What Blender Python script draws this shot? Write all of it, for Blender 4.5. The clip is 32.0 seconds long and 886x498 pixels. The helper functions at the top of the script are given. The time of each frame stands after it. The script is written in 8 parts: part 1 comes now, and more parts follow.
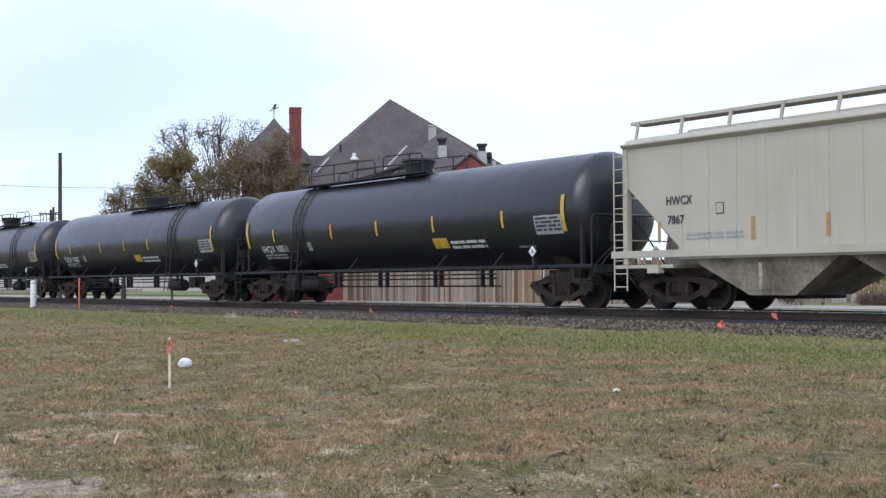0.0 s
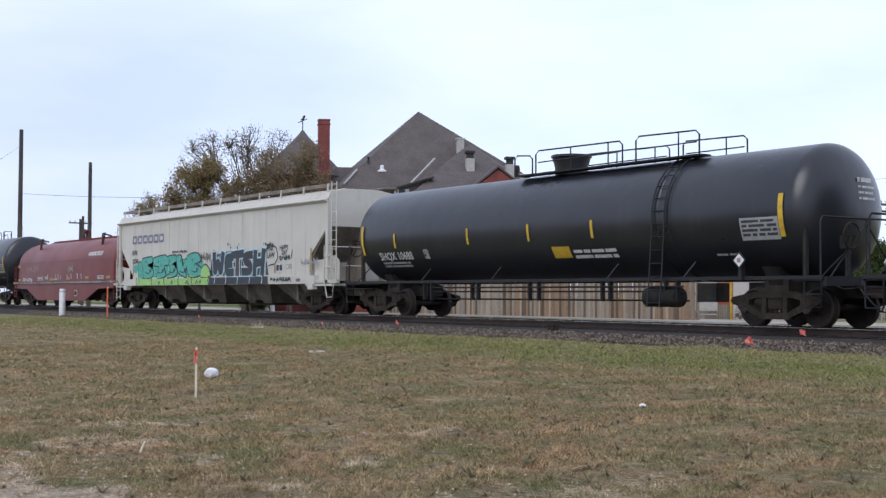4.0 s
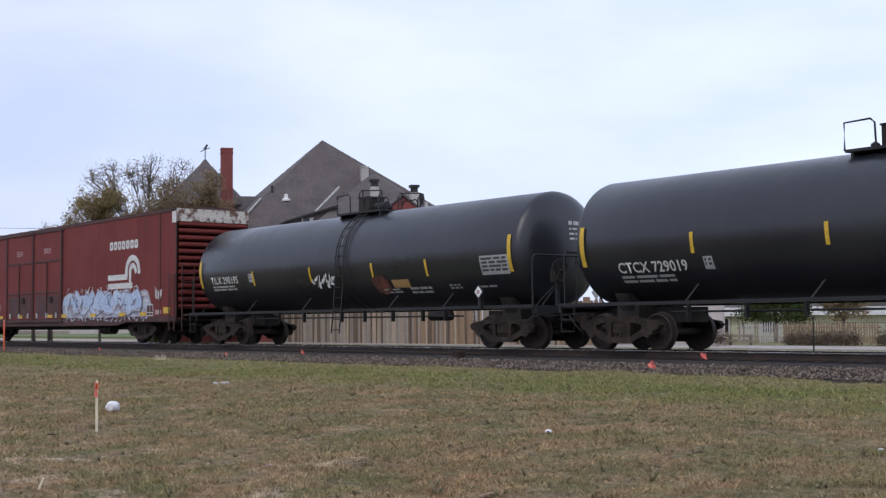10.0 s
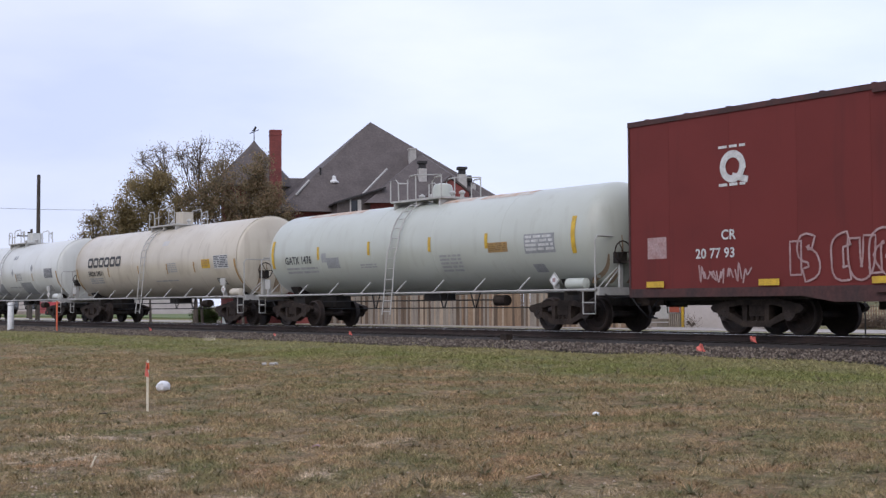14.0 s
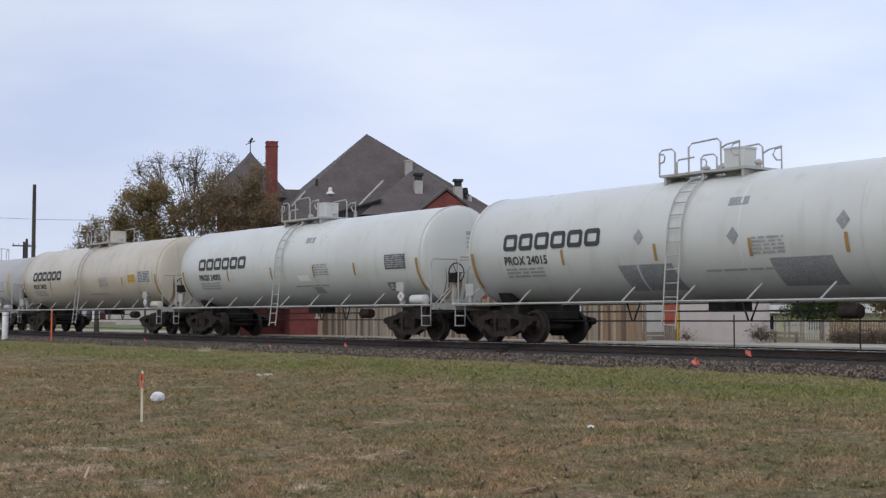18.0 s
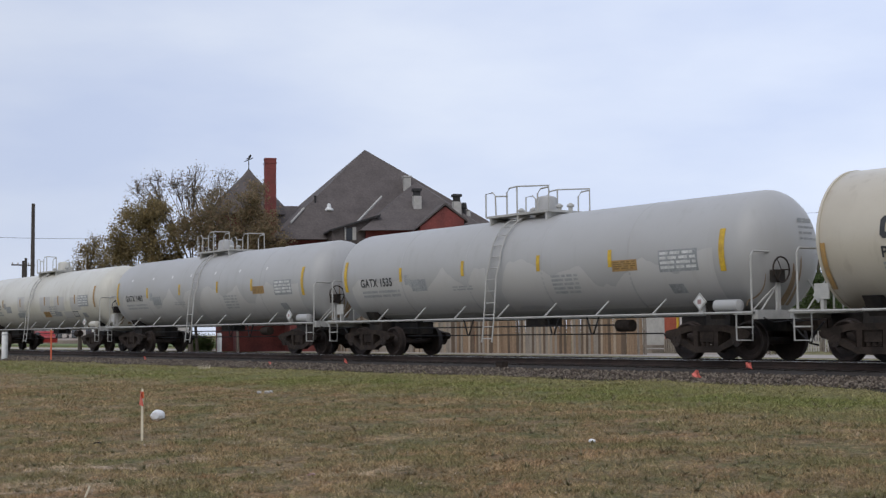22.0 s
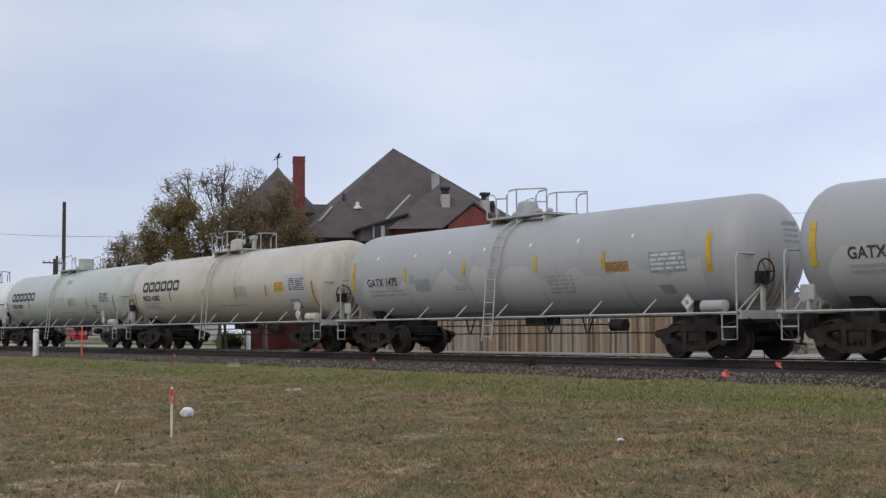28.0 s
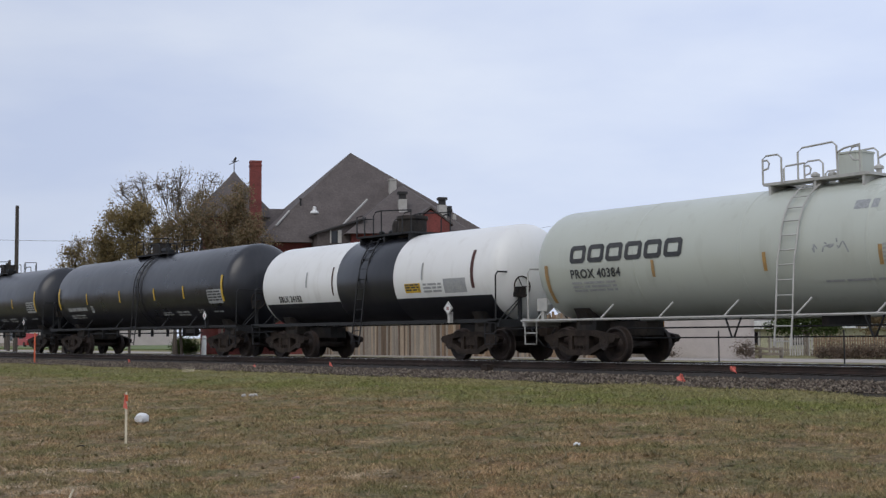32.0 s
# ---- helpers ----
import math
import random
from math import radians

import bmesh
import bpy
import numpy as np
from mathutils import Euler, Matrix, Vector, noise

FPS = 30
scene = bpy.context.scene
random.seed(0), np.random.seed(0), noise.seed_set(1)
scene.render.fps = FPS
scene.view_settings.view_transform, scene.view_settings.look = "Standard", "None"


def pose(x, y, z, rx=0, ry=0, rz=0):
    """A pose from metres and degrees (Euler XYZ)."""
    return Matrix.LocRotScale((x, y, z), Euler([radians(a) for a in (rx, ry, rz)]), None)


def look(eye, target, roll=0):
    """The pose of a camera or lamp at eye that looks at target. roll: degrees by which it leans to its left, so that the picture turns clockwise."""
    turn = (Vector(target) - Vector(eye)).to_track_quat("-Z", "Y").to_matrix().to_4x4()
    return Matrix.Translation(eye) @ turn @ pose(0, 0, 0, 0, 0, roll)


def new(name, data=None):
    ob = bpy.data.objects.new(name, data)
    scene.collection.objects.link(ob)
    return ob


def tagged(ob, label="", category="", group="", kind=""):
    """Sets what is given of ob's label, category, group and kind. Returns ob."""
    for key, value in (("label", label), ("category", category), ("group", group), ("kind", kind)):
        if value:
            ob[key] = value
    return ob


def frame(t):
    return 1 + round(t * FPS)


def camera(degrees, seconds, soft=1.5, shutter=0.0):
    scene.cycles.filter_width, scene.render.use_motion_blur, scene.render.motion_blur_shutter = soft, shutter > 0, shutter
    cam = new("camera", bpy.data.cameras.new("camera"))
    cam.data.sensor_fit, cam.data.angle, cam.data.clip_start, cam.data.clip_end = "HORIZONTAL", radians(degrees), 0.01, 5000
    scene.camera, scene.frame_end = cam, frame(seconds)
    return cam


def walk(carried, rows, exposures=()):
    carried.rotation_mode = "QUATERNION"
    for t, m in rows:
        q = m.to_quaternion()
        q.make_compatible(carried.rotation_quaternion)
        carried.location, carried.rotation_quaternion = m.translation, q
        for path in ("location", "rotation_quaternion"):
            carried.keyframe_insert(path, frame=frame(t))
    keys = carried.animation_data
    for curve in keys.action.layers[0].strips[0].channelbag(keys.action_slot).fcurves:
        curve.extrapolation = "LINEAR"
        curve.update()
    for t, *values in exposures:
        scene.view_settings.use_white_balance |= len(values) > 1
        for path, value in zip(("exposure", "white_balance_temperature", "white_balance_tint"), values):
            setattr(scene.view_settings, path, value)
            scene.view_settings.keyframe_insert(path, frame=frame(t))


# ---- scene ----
cam = camera(38.42, 32.0, soft=1.35)
PATH = [  # seconds, tilt, lean, heading
    (0.0, 91.527, 0.378, 53.871), (0.5, 91.446, 0.221, 54.119), (1.0, 91.359, -0.061, 54.15), (1.5, 91.073, -0.428, 54.469),
    (2.0, 91.028, -0.395, 55.165), (2.5, 91.582, -0.093, 55.849), (4.5, 92.524, -0.302, 54.068), (5.0, 92.943, -0.302, 52.618),
    (5.5, 93.071, -0.217, 51.378), (6.0, 93.004, -0.392, 50.522), (6.5, 92.774, -0.097, 50.839), (7.0, 92.949, -0.195, 51.499),
    (7.5, 93.213, 0.204, 51.602), (8.0, 93.151, 0.249, 51.51), (8.5, 93.021, 0.466, 51.503), (9.0, 92.946, 0.522, 51.503),
    (9.5, 93.225, 0.474, 51.33), (10.0, 93.354, 0.519, 50.824), (10.5, 93.528, 0.22, 49.801), (11.0, 93.37, 0.383, 48.733),
    (11.5, 93.307, -0.265, 47.72), (12.0, 93.627, -0.313, 46.575), (12.5, 93.799, 0.024, 46.041), (13.0, 93.434, 0.407, 49.361),
    (13.5, 92.536, 0.31, 53.137), (15.5, 92.444, -0.037, 51.228), (16.0, 92.286, 0.0, 50.628), (16.5, 92.264, 0.685, 50.361),
    (17.0, 92.434, 0.275, 51.594), (17.5, 92.648, -0.065, 52.364), (18.0, 93.103, -0.017, 52.75), (18.5, 93.394, 0.119, 52.98),
    (19.0, 93.59, 0.124, 52.921), (19.5, 93.459, 0.062, 53.108), (20.0, 93.368, 0.046, 53.33), (20.5, 93.386, 0.277, 53.219),
    (21.0, 93.636, 0.599, 53.014), (21.5, 93.792, 0.616, 52.825), (22.0, 93.782, 0.548, 52.746), (22.5, 93.66, 0.153, 52.791),
    (23.0, 93.704, -0.03, 52.43), (23.5, 93.734, 0.059, 52.535), (24.0, 93.76, 0.265, 53.155), (24.5, 93.222, 0.344, 54.248),
    (25.0, 92.973, 0.382, 55.165), (25.5, 92.941, 0.202, 55.403), (27.5, 93.775, 0.521, 54.233), (28.0, 93.721, 0.386, 54.012),
    (28.5, 93.846, 0.532, 53.714), (29.0, 93.941, 0.86, 53.608), (29.5, 93.664, 0.487, 53.277), (30.0, 93.526, 0.328, 53.259),
    (30.5, 93.422, 0.349, 52.988), (31.0, 93.671, 0.74, 52.548), (31.5, 94.042, 0.449, 52.193), (32.0, 93.924, 0.437, 52.079),
]
EYE = (0.0, 0.0, 1.5)
EXPOSE = [(0, 0.46, 5960, 9), (1, 0.45, 5960, 9), (2.5, 0.42, 6000, 10), (4.5, 0.18, 6080, 12), (6, 0.06, 6080, 14), (9, 0.1, 6150, 13), (12, 0.16, 6080, 17), (13, 0.2, 6160, 17), (16, -0.05, 6320, 13), (18, -0.07, 6380, 11), (21, -0.12, 6420, 10), (24, -0.16, 6440, 10), (28, -0.19, 6440, 10), (32, -0.19, 6440, 10)]
walk(cam, [(r[0], pose(*EYE, *r[1:])) for r in PATH], EXPOSE)

# ---- light: an overcast sky with a weak, wide sun behind thin cloud ----
SUN_AZ, SUN_EL = radians(-150), radians(42)
world = bpy.data.worlds.new("sky")
scene.world = world
world.use_nodes = True


def build_sky():
    nt = world.node_tree
    nt.nodes.clear()
    out = nt.nodes.new("ShaderNodeOutputWorld")
    bg = nt.nodes.new("ShaderNodeBackground")
    sky = nt.nodes.new("ShaderNodeTexSky")
    sky.sky_type, sky.sun_disc = "NISHITA", False
    sky.sun_elevation, sky.sun_rotation = SUN_EL, -SUN_AZ
    sky.air_density, sky.dust_density = 1.0, 2.0
    co = nt.nodes.new("ShaderNodeTexCoord")
    mp = nt.nodes.new("ShaderNodeMapping")
    mp.inputs["Scale"].default_value = (1.6, 1.6, 5.0)
    mp.inputs["Location"].default_value = (0.4, 1.3, 0.2)
    noise_a = nt.nodes.new("ShaderNodeTexNoise")
    noise_a.inputs["Scale"].default_value, noise_a.inputs["Detail"].default_value = 1.7, 6.0
    ramp = nt.nodes.new("ShaderNodeValToRGB")
    ramp.color_ramp.elements[0].position, ramp.color_ramp.elements[1].position = 0.3, 0.72
    ramp.color_ramp.elements[0].color = (6.9, 7.8, 10.2, 1)
    ramp.color_ramp.elements[1].color = (9.6, 10.2, 11.4, 1)
    mix = nt.nodes.new("ShaderNodeMix")
    mix.data_type = "RGBA"
    mix.inputs["Factor"].default_value = 0.88
    link = nt.links.new
    link(co.outputs["Generated"], mp.inputs["Vector"])
    link(mp.outputs["Vector"], noise_a.inputs["Vector"])
    link(noise_a.outputs["Fac"], ramp.inputs["Fac"])
    link(sky.outputs["Color"], mix.inputs["A"])
    link(ramp.outputs["Color"], mix.inputs["B"])
    # the thin cloud is brighter towards the north-east
    sep, span, tone = nt.nodes.new("ShaderNodeSeparateXYZ"), nt.nodes.new("ShaderNodeMapRange"), nt.nodes.new("ShaderNodeMix")
    for key, value in (("From Min", 0.25), ("From Max", 0.95), ("To Min", 0.89), ("To Max", 1.12)):
        span.inputs[key].default_value = value
    tone.data_type, tone.blend_type = "RGBA", "MULTIPLY"
    tone.inputs["Factor"].default_value = 1.0
    link(co.outputs["Generated"], sep.inputs[0])
    link(sep.outputs["Y"], span.inputs["Value"])
    link(mix.outputs["Result"], tone.inputs["A"])
    link(span.outputs["Result"], tone.inputs["B"])
    link(tone.outputs["Result"], bg.inputs["Color"])
    bg.inputs["Strength"].default_value = 0.1
    link(bg.outputs["Background"], out.inputs["Surface"])


build_sky()
sun_data = bpy.data.lights.new("sun", "SUN")
sun_data.energy, sun_data.angle, sun_data.color = 1.08, radians(40), (1.0, 0.95, 0.88)
sun = new("sun", sun_data)
sun_dir = Vector((math.sin(-SUN_AZ) * math.cos(SUN_EL), math.cos(SUN_AZ) * math.cos(SUN_EL), math.sin(SUN_EL)))
sun.matrix_world = look(sun_dir * 100, (0, 0, 0))
tagged(sun, kind="structure")


# ---- materials ----
def mat(name, col, col2=None, rough=0.6, metal=0.0, scale=2.0, fine=30.0, bump=0.15, stretch=1.0, mixlo=0.4, mixhi=0.65, fineamt=0.25, spec=0.5):
    """Procedural surface: a base colour broken by stains (col2) and fine grain. stretch > 1 draws the stains out into vertical streaks."""
    m = bpy.data.materials.new(name)
    m.use_nodes = True
    nt = m.node_tree
    b = nt.nodes["Principled BSDF"]
    link = nt.links.new
    co = nt.nodes.new("ShaderNodeTexCoord")
    info = nt.nodes.new("ShaderNodeObjectInfo")
    off = nt.nodes.new("ShaderNodeMath")
    off.operation = "MULTIPLY"
    off.inputs[1].default_value = 57.0
    add = nt.nodes.new("ShaderNodeVectorMath")
    add.operation = "ADD"
    link(info.outputs["Random"], off.inputs[0])
    link(co.outputs["Object"], add.inputs[0])
    link(off.outputs[0], add.inputs[1])
    mp = nt.nodes.new("ShaderNodeMapping")
    mp.inputs["Scale"].default_value = (1, 1, 1 / stretch)
    link(add.outputs[0], mp.inputs["Vector"])
    n1 = nt.nodes.new("ShaderNodeTexNoise")
    n1.inputs["Scale"].default_value, n1.inputs["Detail"].default_value = scale, 5.0
    n1.inputs["Roughness"].default_value = 0.62
    link(mp.outputs["Vector"], n1.inputs["Vector"])
    ramp = nt.nodes.new("ShaderNodeValToRGB")
    ramp.color_ramp.elements[0].position, ramp.color_ramp.elements[1].position = mixlo, mixhi
    ramp.color_ramp.elements[0].color = (*col, 1)
    ramp.color_ramp.elements[1].color = (*(col2 or [c * 0.7 for c in col]), 1)
    link(n1.outputs["Fac"], ramp.inputs["Fac"])
    n2 = nt.nodes.new("ShaderNodeTexNoise")
    n2.inputs["Scale"].default_value, n2.inputs["Detail"].default_value = fine, 3.0
    link(add.outputs[0], n2.inputs["Vector"])
    g = nt.nodes.new("ShaderNodeMapRange")
    g.inputs["From Min"].default_value, g.inputs["From Max"].default_value = 0.25, 0.75
    g.inputs["To Min"].default_value, g.inputs["To Max"].default_value = 1 - fineamt, 1 + fineamt
    link(n2.outputs["Fac"], g.inputs["Value"])
    mx = nt.nodes.new("ShaderNodeMix")
    mx.data_type, mx.blend_type = "RGBA", "MULTIPLY"
    mx.inputs["Factor"].default_value = 1.0
    link(ramp.outputs["Color"], mx.inputs["A"])
    link(g.outputs["Result"], mx.inputs["B"])
    link(mx.outputs["Result"], b.inputs["Base Color"])
    rr = nt.nodes.new("ShaderNodeMapRange")
    rr.inputs["To Min"].default_value, rr.inputs["To Max"].default_value = max(rough - 0.1, 0.05), min(rough + 0.12, 1)
    link(n1.outputs["Fac"], rr.inputs["Value"])
    link(rr.outputs["Result"], b.inputs["Roughness"])
    b.inputs["Metallic"].default_value = metal
    b.inputs["Specular IOR Level"].default_value = spec
    if bump:
        bp = nt.nodes.new("ShaderNodeBump")
        bp.inputs["Strength"].default_value, bp.inputs["Distance"].default_value = bump, 0.02
        link(n2.outputs["Fac"], bp.inputs["Height"])
        link(bp.outputs["Normal"], b.inputs["Normal"])
    return m


def plain(name, col, rough=0.6, metal=0.0):
    return mat(name, col, [c * 0.82 for c in col], rough, metal, 4.0, 60.0, 0.05, fineamt=0.1)


def tank_paint(name, col, grime, rough=0.3, amount=0.5, dents=0.12, spec=0.5):
    """Old gloss paint on a long shell: broad faded areas, sparse run-down streaks of grime, and plates that are not quite true."""
    m = bpy.data.materials.new(name)
    m.use_nodes = True
    nt, link = m.node_tree, m.node_tree.links.new
    b = nt.nodes["Principled BSDF"]
    co, info, off, add = (nt.nodes.new(k) for k in ("ShaderNodeTexCoord", "ShaderNodeObjectInfo", "ShaderNodeMath", "ShaderNodeVectorMath"))
    off.operation, add.operation = "MULTIPLY", "ADD"
    off.inputs[1].default_value = 83.0
    link(info.outputs["Random"], off.inputs[0])
    link(co.outputs["Object"], add.inputs[0])
    link(off.outputs[0], add.inputs[1])

    def cloud(scale, detail, shape):
        mp, n = nt.nodes.new("ShaderNodeMapping"), nt.nodes.new("ShaderNodeTexNoise")
        mp.inputs["Scale"].default_value = shape
        n.inputs["Scale"].default_value, n.inputs["Detail"].default_value = scale, detail
        link(add.outputs[0], mp.inputs["Vector"])
        link(mp.outputs["Vector"], n.inputs["Vector"])
        return n.outputs["Fac"]

    def blend(fac, lo, hi, top, base, tint):
        r, x = nt.nodes.new("ShaderNodeMapRange"), nt.nodes.new("ShaderNodeMix")
        for k, v in (("From Min", lo), ("From Max", hi), ("To Max", top)):
            r.inputs[k].default_value = v
        x.data_type = "RGBA"
        link(fac, r.inputs["Value"])
        link(r.outputs["Result"], x.inputs["Factor"])
        if isinstance(base, tuple):
            x.inputs["A"].default_value = (*base, 1)
        else:
            link(base, x.inputs["A"])
        x.inputs["B"].default_value = (*tint, 1)
        return x.outputs["Result"]

    broad, runs = cloud(0.45, 5, (1, 1, 1.4)), cloud(3.2, 5, (1, 1, 0.09))
    c = blend(broad, 0.42, 0.68, 0.75 * amount, col, tuple(0.5 * (u + w) for u, w in zip(col, grime)))
    c = blend(runs, 0.56, 0.74, 0.55 * amount, c, grime)
    c = blend(cloud(26, 3, (1, 1, 1)), 0.62, 0.8, 0.3 * amount, c, grime)
    link(c, b.inputs["Base Color"])
    b.inputs["Specular IOR Level"].default_value = spec
    rr, bp = nt.nodes.new("ShaderNodeMapRange"), nt.nodes.new("ShaderNodeBump")
    rr.inputs["To Min"].default_value, rr.inputs["To Max"].default_value = rough - 0.08, rough + 0.16
    link(broad, rr.inputs["Value"])
    link(rr.outputs["Result"], b.inputs["Roughness"])
    bp.inputs["Strength"].default_value, bp.inputs["Distance"].default_value = dents, 0.12
    link(cloud(0.9, 2, (1, 1, 1)), bp.inputs["Height"])
    link(bp.outputs["Normal"], b.inputs["Normal"])
    return m


M_BLACK = tank_paint("black tank paint", (0.0125, 0.0135, 0.018), (0.042, 0.041, 0.043), 0.27, 0.55, 0.2, 0.6)
M_BLACKEND = mat("sooty black steel", (0.016, 0.015, 0.015), (0.045, 0.037, 0.03), 0.75, 0, 2, 25, 0.1, 2.0, spec=0.25)
M_BEIGE = tank_paint("beige tank paint", (0.55, 0.50, 0.405), (0.28, 0.225, 0.155), 0.3, 0.75)
M_CREAM = tank_paint("cream tank paint", (0.57, 0.55, 0.48), (0.33, 0.28, 0.205), 0.3, 0.6)
M_BLUEWHITE = tank_paint("blue-white tank paint", (0.60, 0.61, 0.57), (0.34, 0.33, 0.28), 0.28, 0.45)
M_GREENWHITE = tank_paint("pale green-grey tank paint", (0.475, 0.50, 0.44), (0.28, 0.265, 0.21), 0.28, 0.45)
M_GREYWHITE = tank_paint("chalky grey-white tank paint", (0.395, 0.39, 0.38), (0.28, 0.265, 0.24), 0.42, 0.45)
M_PALEPATCH = tank_paint("pale overpainted patch", (0.48, 0.47, 0.45), (0.37, 0.35, 0.315), 0.42, 0.5)
M_WHITE = tank_paint("clean white tank paint", (0.76, 0.76, 0.74), (0.45, 0.42, 0.37), 0.32, 0.4)
M_STREAK = mat("brown run-down grime", (0.30, 0.225, 0.145), (0.20, 0.135, 0.08), 0.7, 0, 2.5, 20, 0.03, 3.0)
M_RUSTDK = mat("dark rust stain", (0.16, 0.05, 0.03), (0.03, 0.025, 0.023), 0.7, 0, 3.5, 20, 0.05, 1.0, 0.4, 0.62)
M_RUSTTOP = mat("rust bleeding through paint", (0.42, 0.24, 0.14), (0.52, 0.48, 0.42), 0.7, 0, 2.2, 20, 0.1, 1.0, 0.35, 0.62)
M_HOPPER = tank_paint("grey-white hopper paint", (0.555, 0.53, 0.47), (0.30, 0.26, 0.20), 0.45, 0.55, 0.05)
M_HOPPERB = tank_paint("cream hopper paint", (0.47, 0.435, 0.345), (0.29, 0.24, 0.17), 0.45, 0.6, 0.05)
M_BAY = mat("grey-brown hopper bay steel", (0.155, 0.13, 0.105), (0.27, 0.23, 0.19), 0.75, 0, 1.6, 16, 0.1, 2.0)
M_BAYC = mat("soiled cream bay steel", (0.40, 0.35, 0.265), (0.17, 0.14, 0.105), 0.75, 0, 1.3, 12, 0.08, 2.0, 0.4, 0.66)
M_OXIDE = tank_paint("red oxide boxcar paint", (0.155, 0.029, 0.025), (0.07, 0.021, 0.019), 0.6, 0.6, 0.03, 0.22)
M_OXDARK = mat("grimy red oxide", (0.075, 0.026, 0.022), (0.04, 0.022, 0.02), 0.7, 0, 1.5, 15, 0.1, 3.0)
M_COIL = tank_paint("dusty red coil hood paint", (0.165, 0.031, 0.025), (0.075, 0.021, 0.018), 0.36, 0.6, 0.05, 0.35)
M_STEEL = mat("dark rolling-gear steel", (0.022, 0.0165, 0.0135), (0.05, 0.037, 0.029), 0.8, 0.0, 3, 30, 0.15, spec=0.2)
M_WHEEL = mat("rusty wheel steel", (0.042, 0.028, 0.022), (0.024, 0.019, 0.017), 0.7, 0.2, 4, 40, 0.1)
M_RAIL = mat("rail side rust", (0.042, 0.026, 0.02), (0.026, 0.019, 0.016), 0.8, 0.2, 2, 30, 0.1)
M_RAILTOP = plain("polished rail head", (0.55, 0.54, 0.53), 0.25, 0.9)
M_TIE = mat("creosoted wood", (0.016, 0.012, 0.01), (0.035, 0.027, 0.022), 0.85, 0, 3, 40, 0.3)
M_PIPE = plain("pale grey painted pipe", (0.44, 0.43, 0.40), 0.5)
M_PIPEDK = plain("black painted pipe", (0.012, 0.012, 0.013), 0.65)
M_YEL = mat("yellow reflective tape", (0.62, 0.40, 0.03), (0.45, 0.28, 0.03), 0.5, 0, 5, 50, 0.03)
M_AMBER = mat("faded amber tape", (0.42, 0.25, 0.08), (0.30, 0.2, 0.1), 0.6, 0, 5, 50, 0.03)
M_MUSTARD = mat("dark mustard print", (0.2, 0.12, 0.035), (0.26, 0.17, 0.06), 0.6, 0, 5, 50, 0.03)
M_LETW = mat("white stencil paint", (0.62, 0.62, 0.60), (0.45, 0.45, 0.43), 0.6, 0, 6, 50, 0.02)
M_LETK = mat("black stencil paint", (0.03, 0.032, 0.034), (0.06, 0.06, 0.06), 0.6, 0, 6, 50, 0.02)
M_LETF = mat("faded grey stencil paint", (0.30, 0.31, 0.31), (0.38, 0.38, 0.37), 0.6, 0, 6, 50, 0.02)
M_LETB = mat("faded blue-violet stencil paint", (0.16, 0.16, 0.24), (0.25, 0.25, 0.31), 0.6, 0, 4, 40, 0.02)
M_GREYPATCH = mat("grey repaint patch", (0.26, 0.27, 0.27), (0.32, 0.33, 0.33), 0.6, 0, 2, 20, 0.02)
M_GREYDK = mat("dark grey panel paint", (0.085, 0.09, 0.10), (0.13, 0.135, 0.145), 0.55, 0, 4, 30, 0.02)
M_TEAL = mat("teal spray paint", (0.065, 0.35, 0.275), (0.09, 0.40, 0.31), 0.5, 0, 1.2, 8, 0.02)
M_LIME = mat("lime spray paint", (0.32, 0.54, 0.16), (0.28, 0.49, 0.15), 0.5, 0, 1.2, 8, 0.02)
M_INK = mat("dark spray paint", (0.022, 0.035, 0.04), (0.03, 0.05, 0.06), 0.5, 0, 3, 20, 0.02)
M_NAVY = mat("navy spray paint", (0.02, 0.032, 0.05), (0.035, 0.026, 0.024), 0.5, 0, 1.2, 20, 0.02)
M_TAGBR = mat("brown spray paint", (0.09, 0.04, 0.025), (0.04, 0.04, 0.06), 0.5, 0, 1.5, 20, 0.02)
M_ICE = mat("ice-blue spray paint", (0.38, 0.55, 0.62), (0.5, 0.62, 0.68), 0.5, 0, 3, 20, 0.02)
M_SKYTAG = mat("powder-blue spray paint", (0.34, 0.43, 0.60), (0.46, 0.52, 0.64), 0.6, 0, 1.6, 14, 0.02)
M_SLATE = mat("slate spray shadow", (0.15, 0.13, 0.19), (0.22, 0.20, 0.27), 0.6, 0, 2.0, 18, 0.02)
M_EDGE = mat("bare weathered sill edge", (0.27, 0.235, 0.215), (0.16, 0.11, 0.095), 0.7, 0, 2.0, 20, 0.05)
M_SPRAY = mat("pale blue sprayed tag", (0.42, 0.47, 0.56), (0.25, 0.21, 0.24), 0.6, 0, 2.6, 25, 0.02, 1.0, 0.42, 0.6)
M_PINK = mat("faded pink-white spray line", (0.40, 0.28, 0.27), (0.30, 0.17, 0.16), 0.6, 0, 3, 25, 0.02)
M_SHINGLE = mat("weathered grey-brown shingle", (0.11, 0.092, 0.086), (0.085, 0.072, 0.068), 0.9, 0, 1.0, 9, 0.4, 1.0, 0.4, 0.65, 0.2)
M_BRICK = mat("red brick", (0.21, 0.052, 0.044), (0.14, 0.042, 0.037), 0.85, 0, 1.5, 14, 0.3)
M_TRIM = plain("weathered pale trim", (0.45, 0.43, 0.40), 0.7)
M_CHIMTOP = plain("sooty metal", (0.03, 0.028, 0.028), 0.7)
M_GLASS = plain("dark window glass", (0.015, 0.017, 0.02), 0.08)
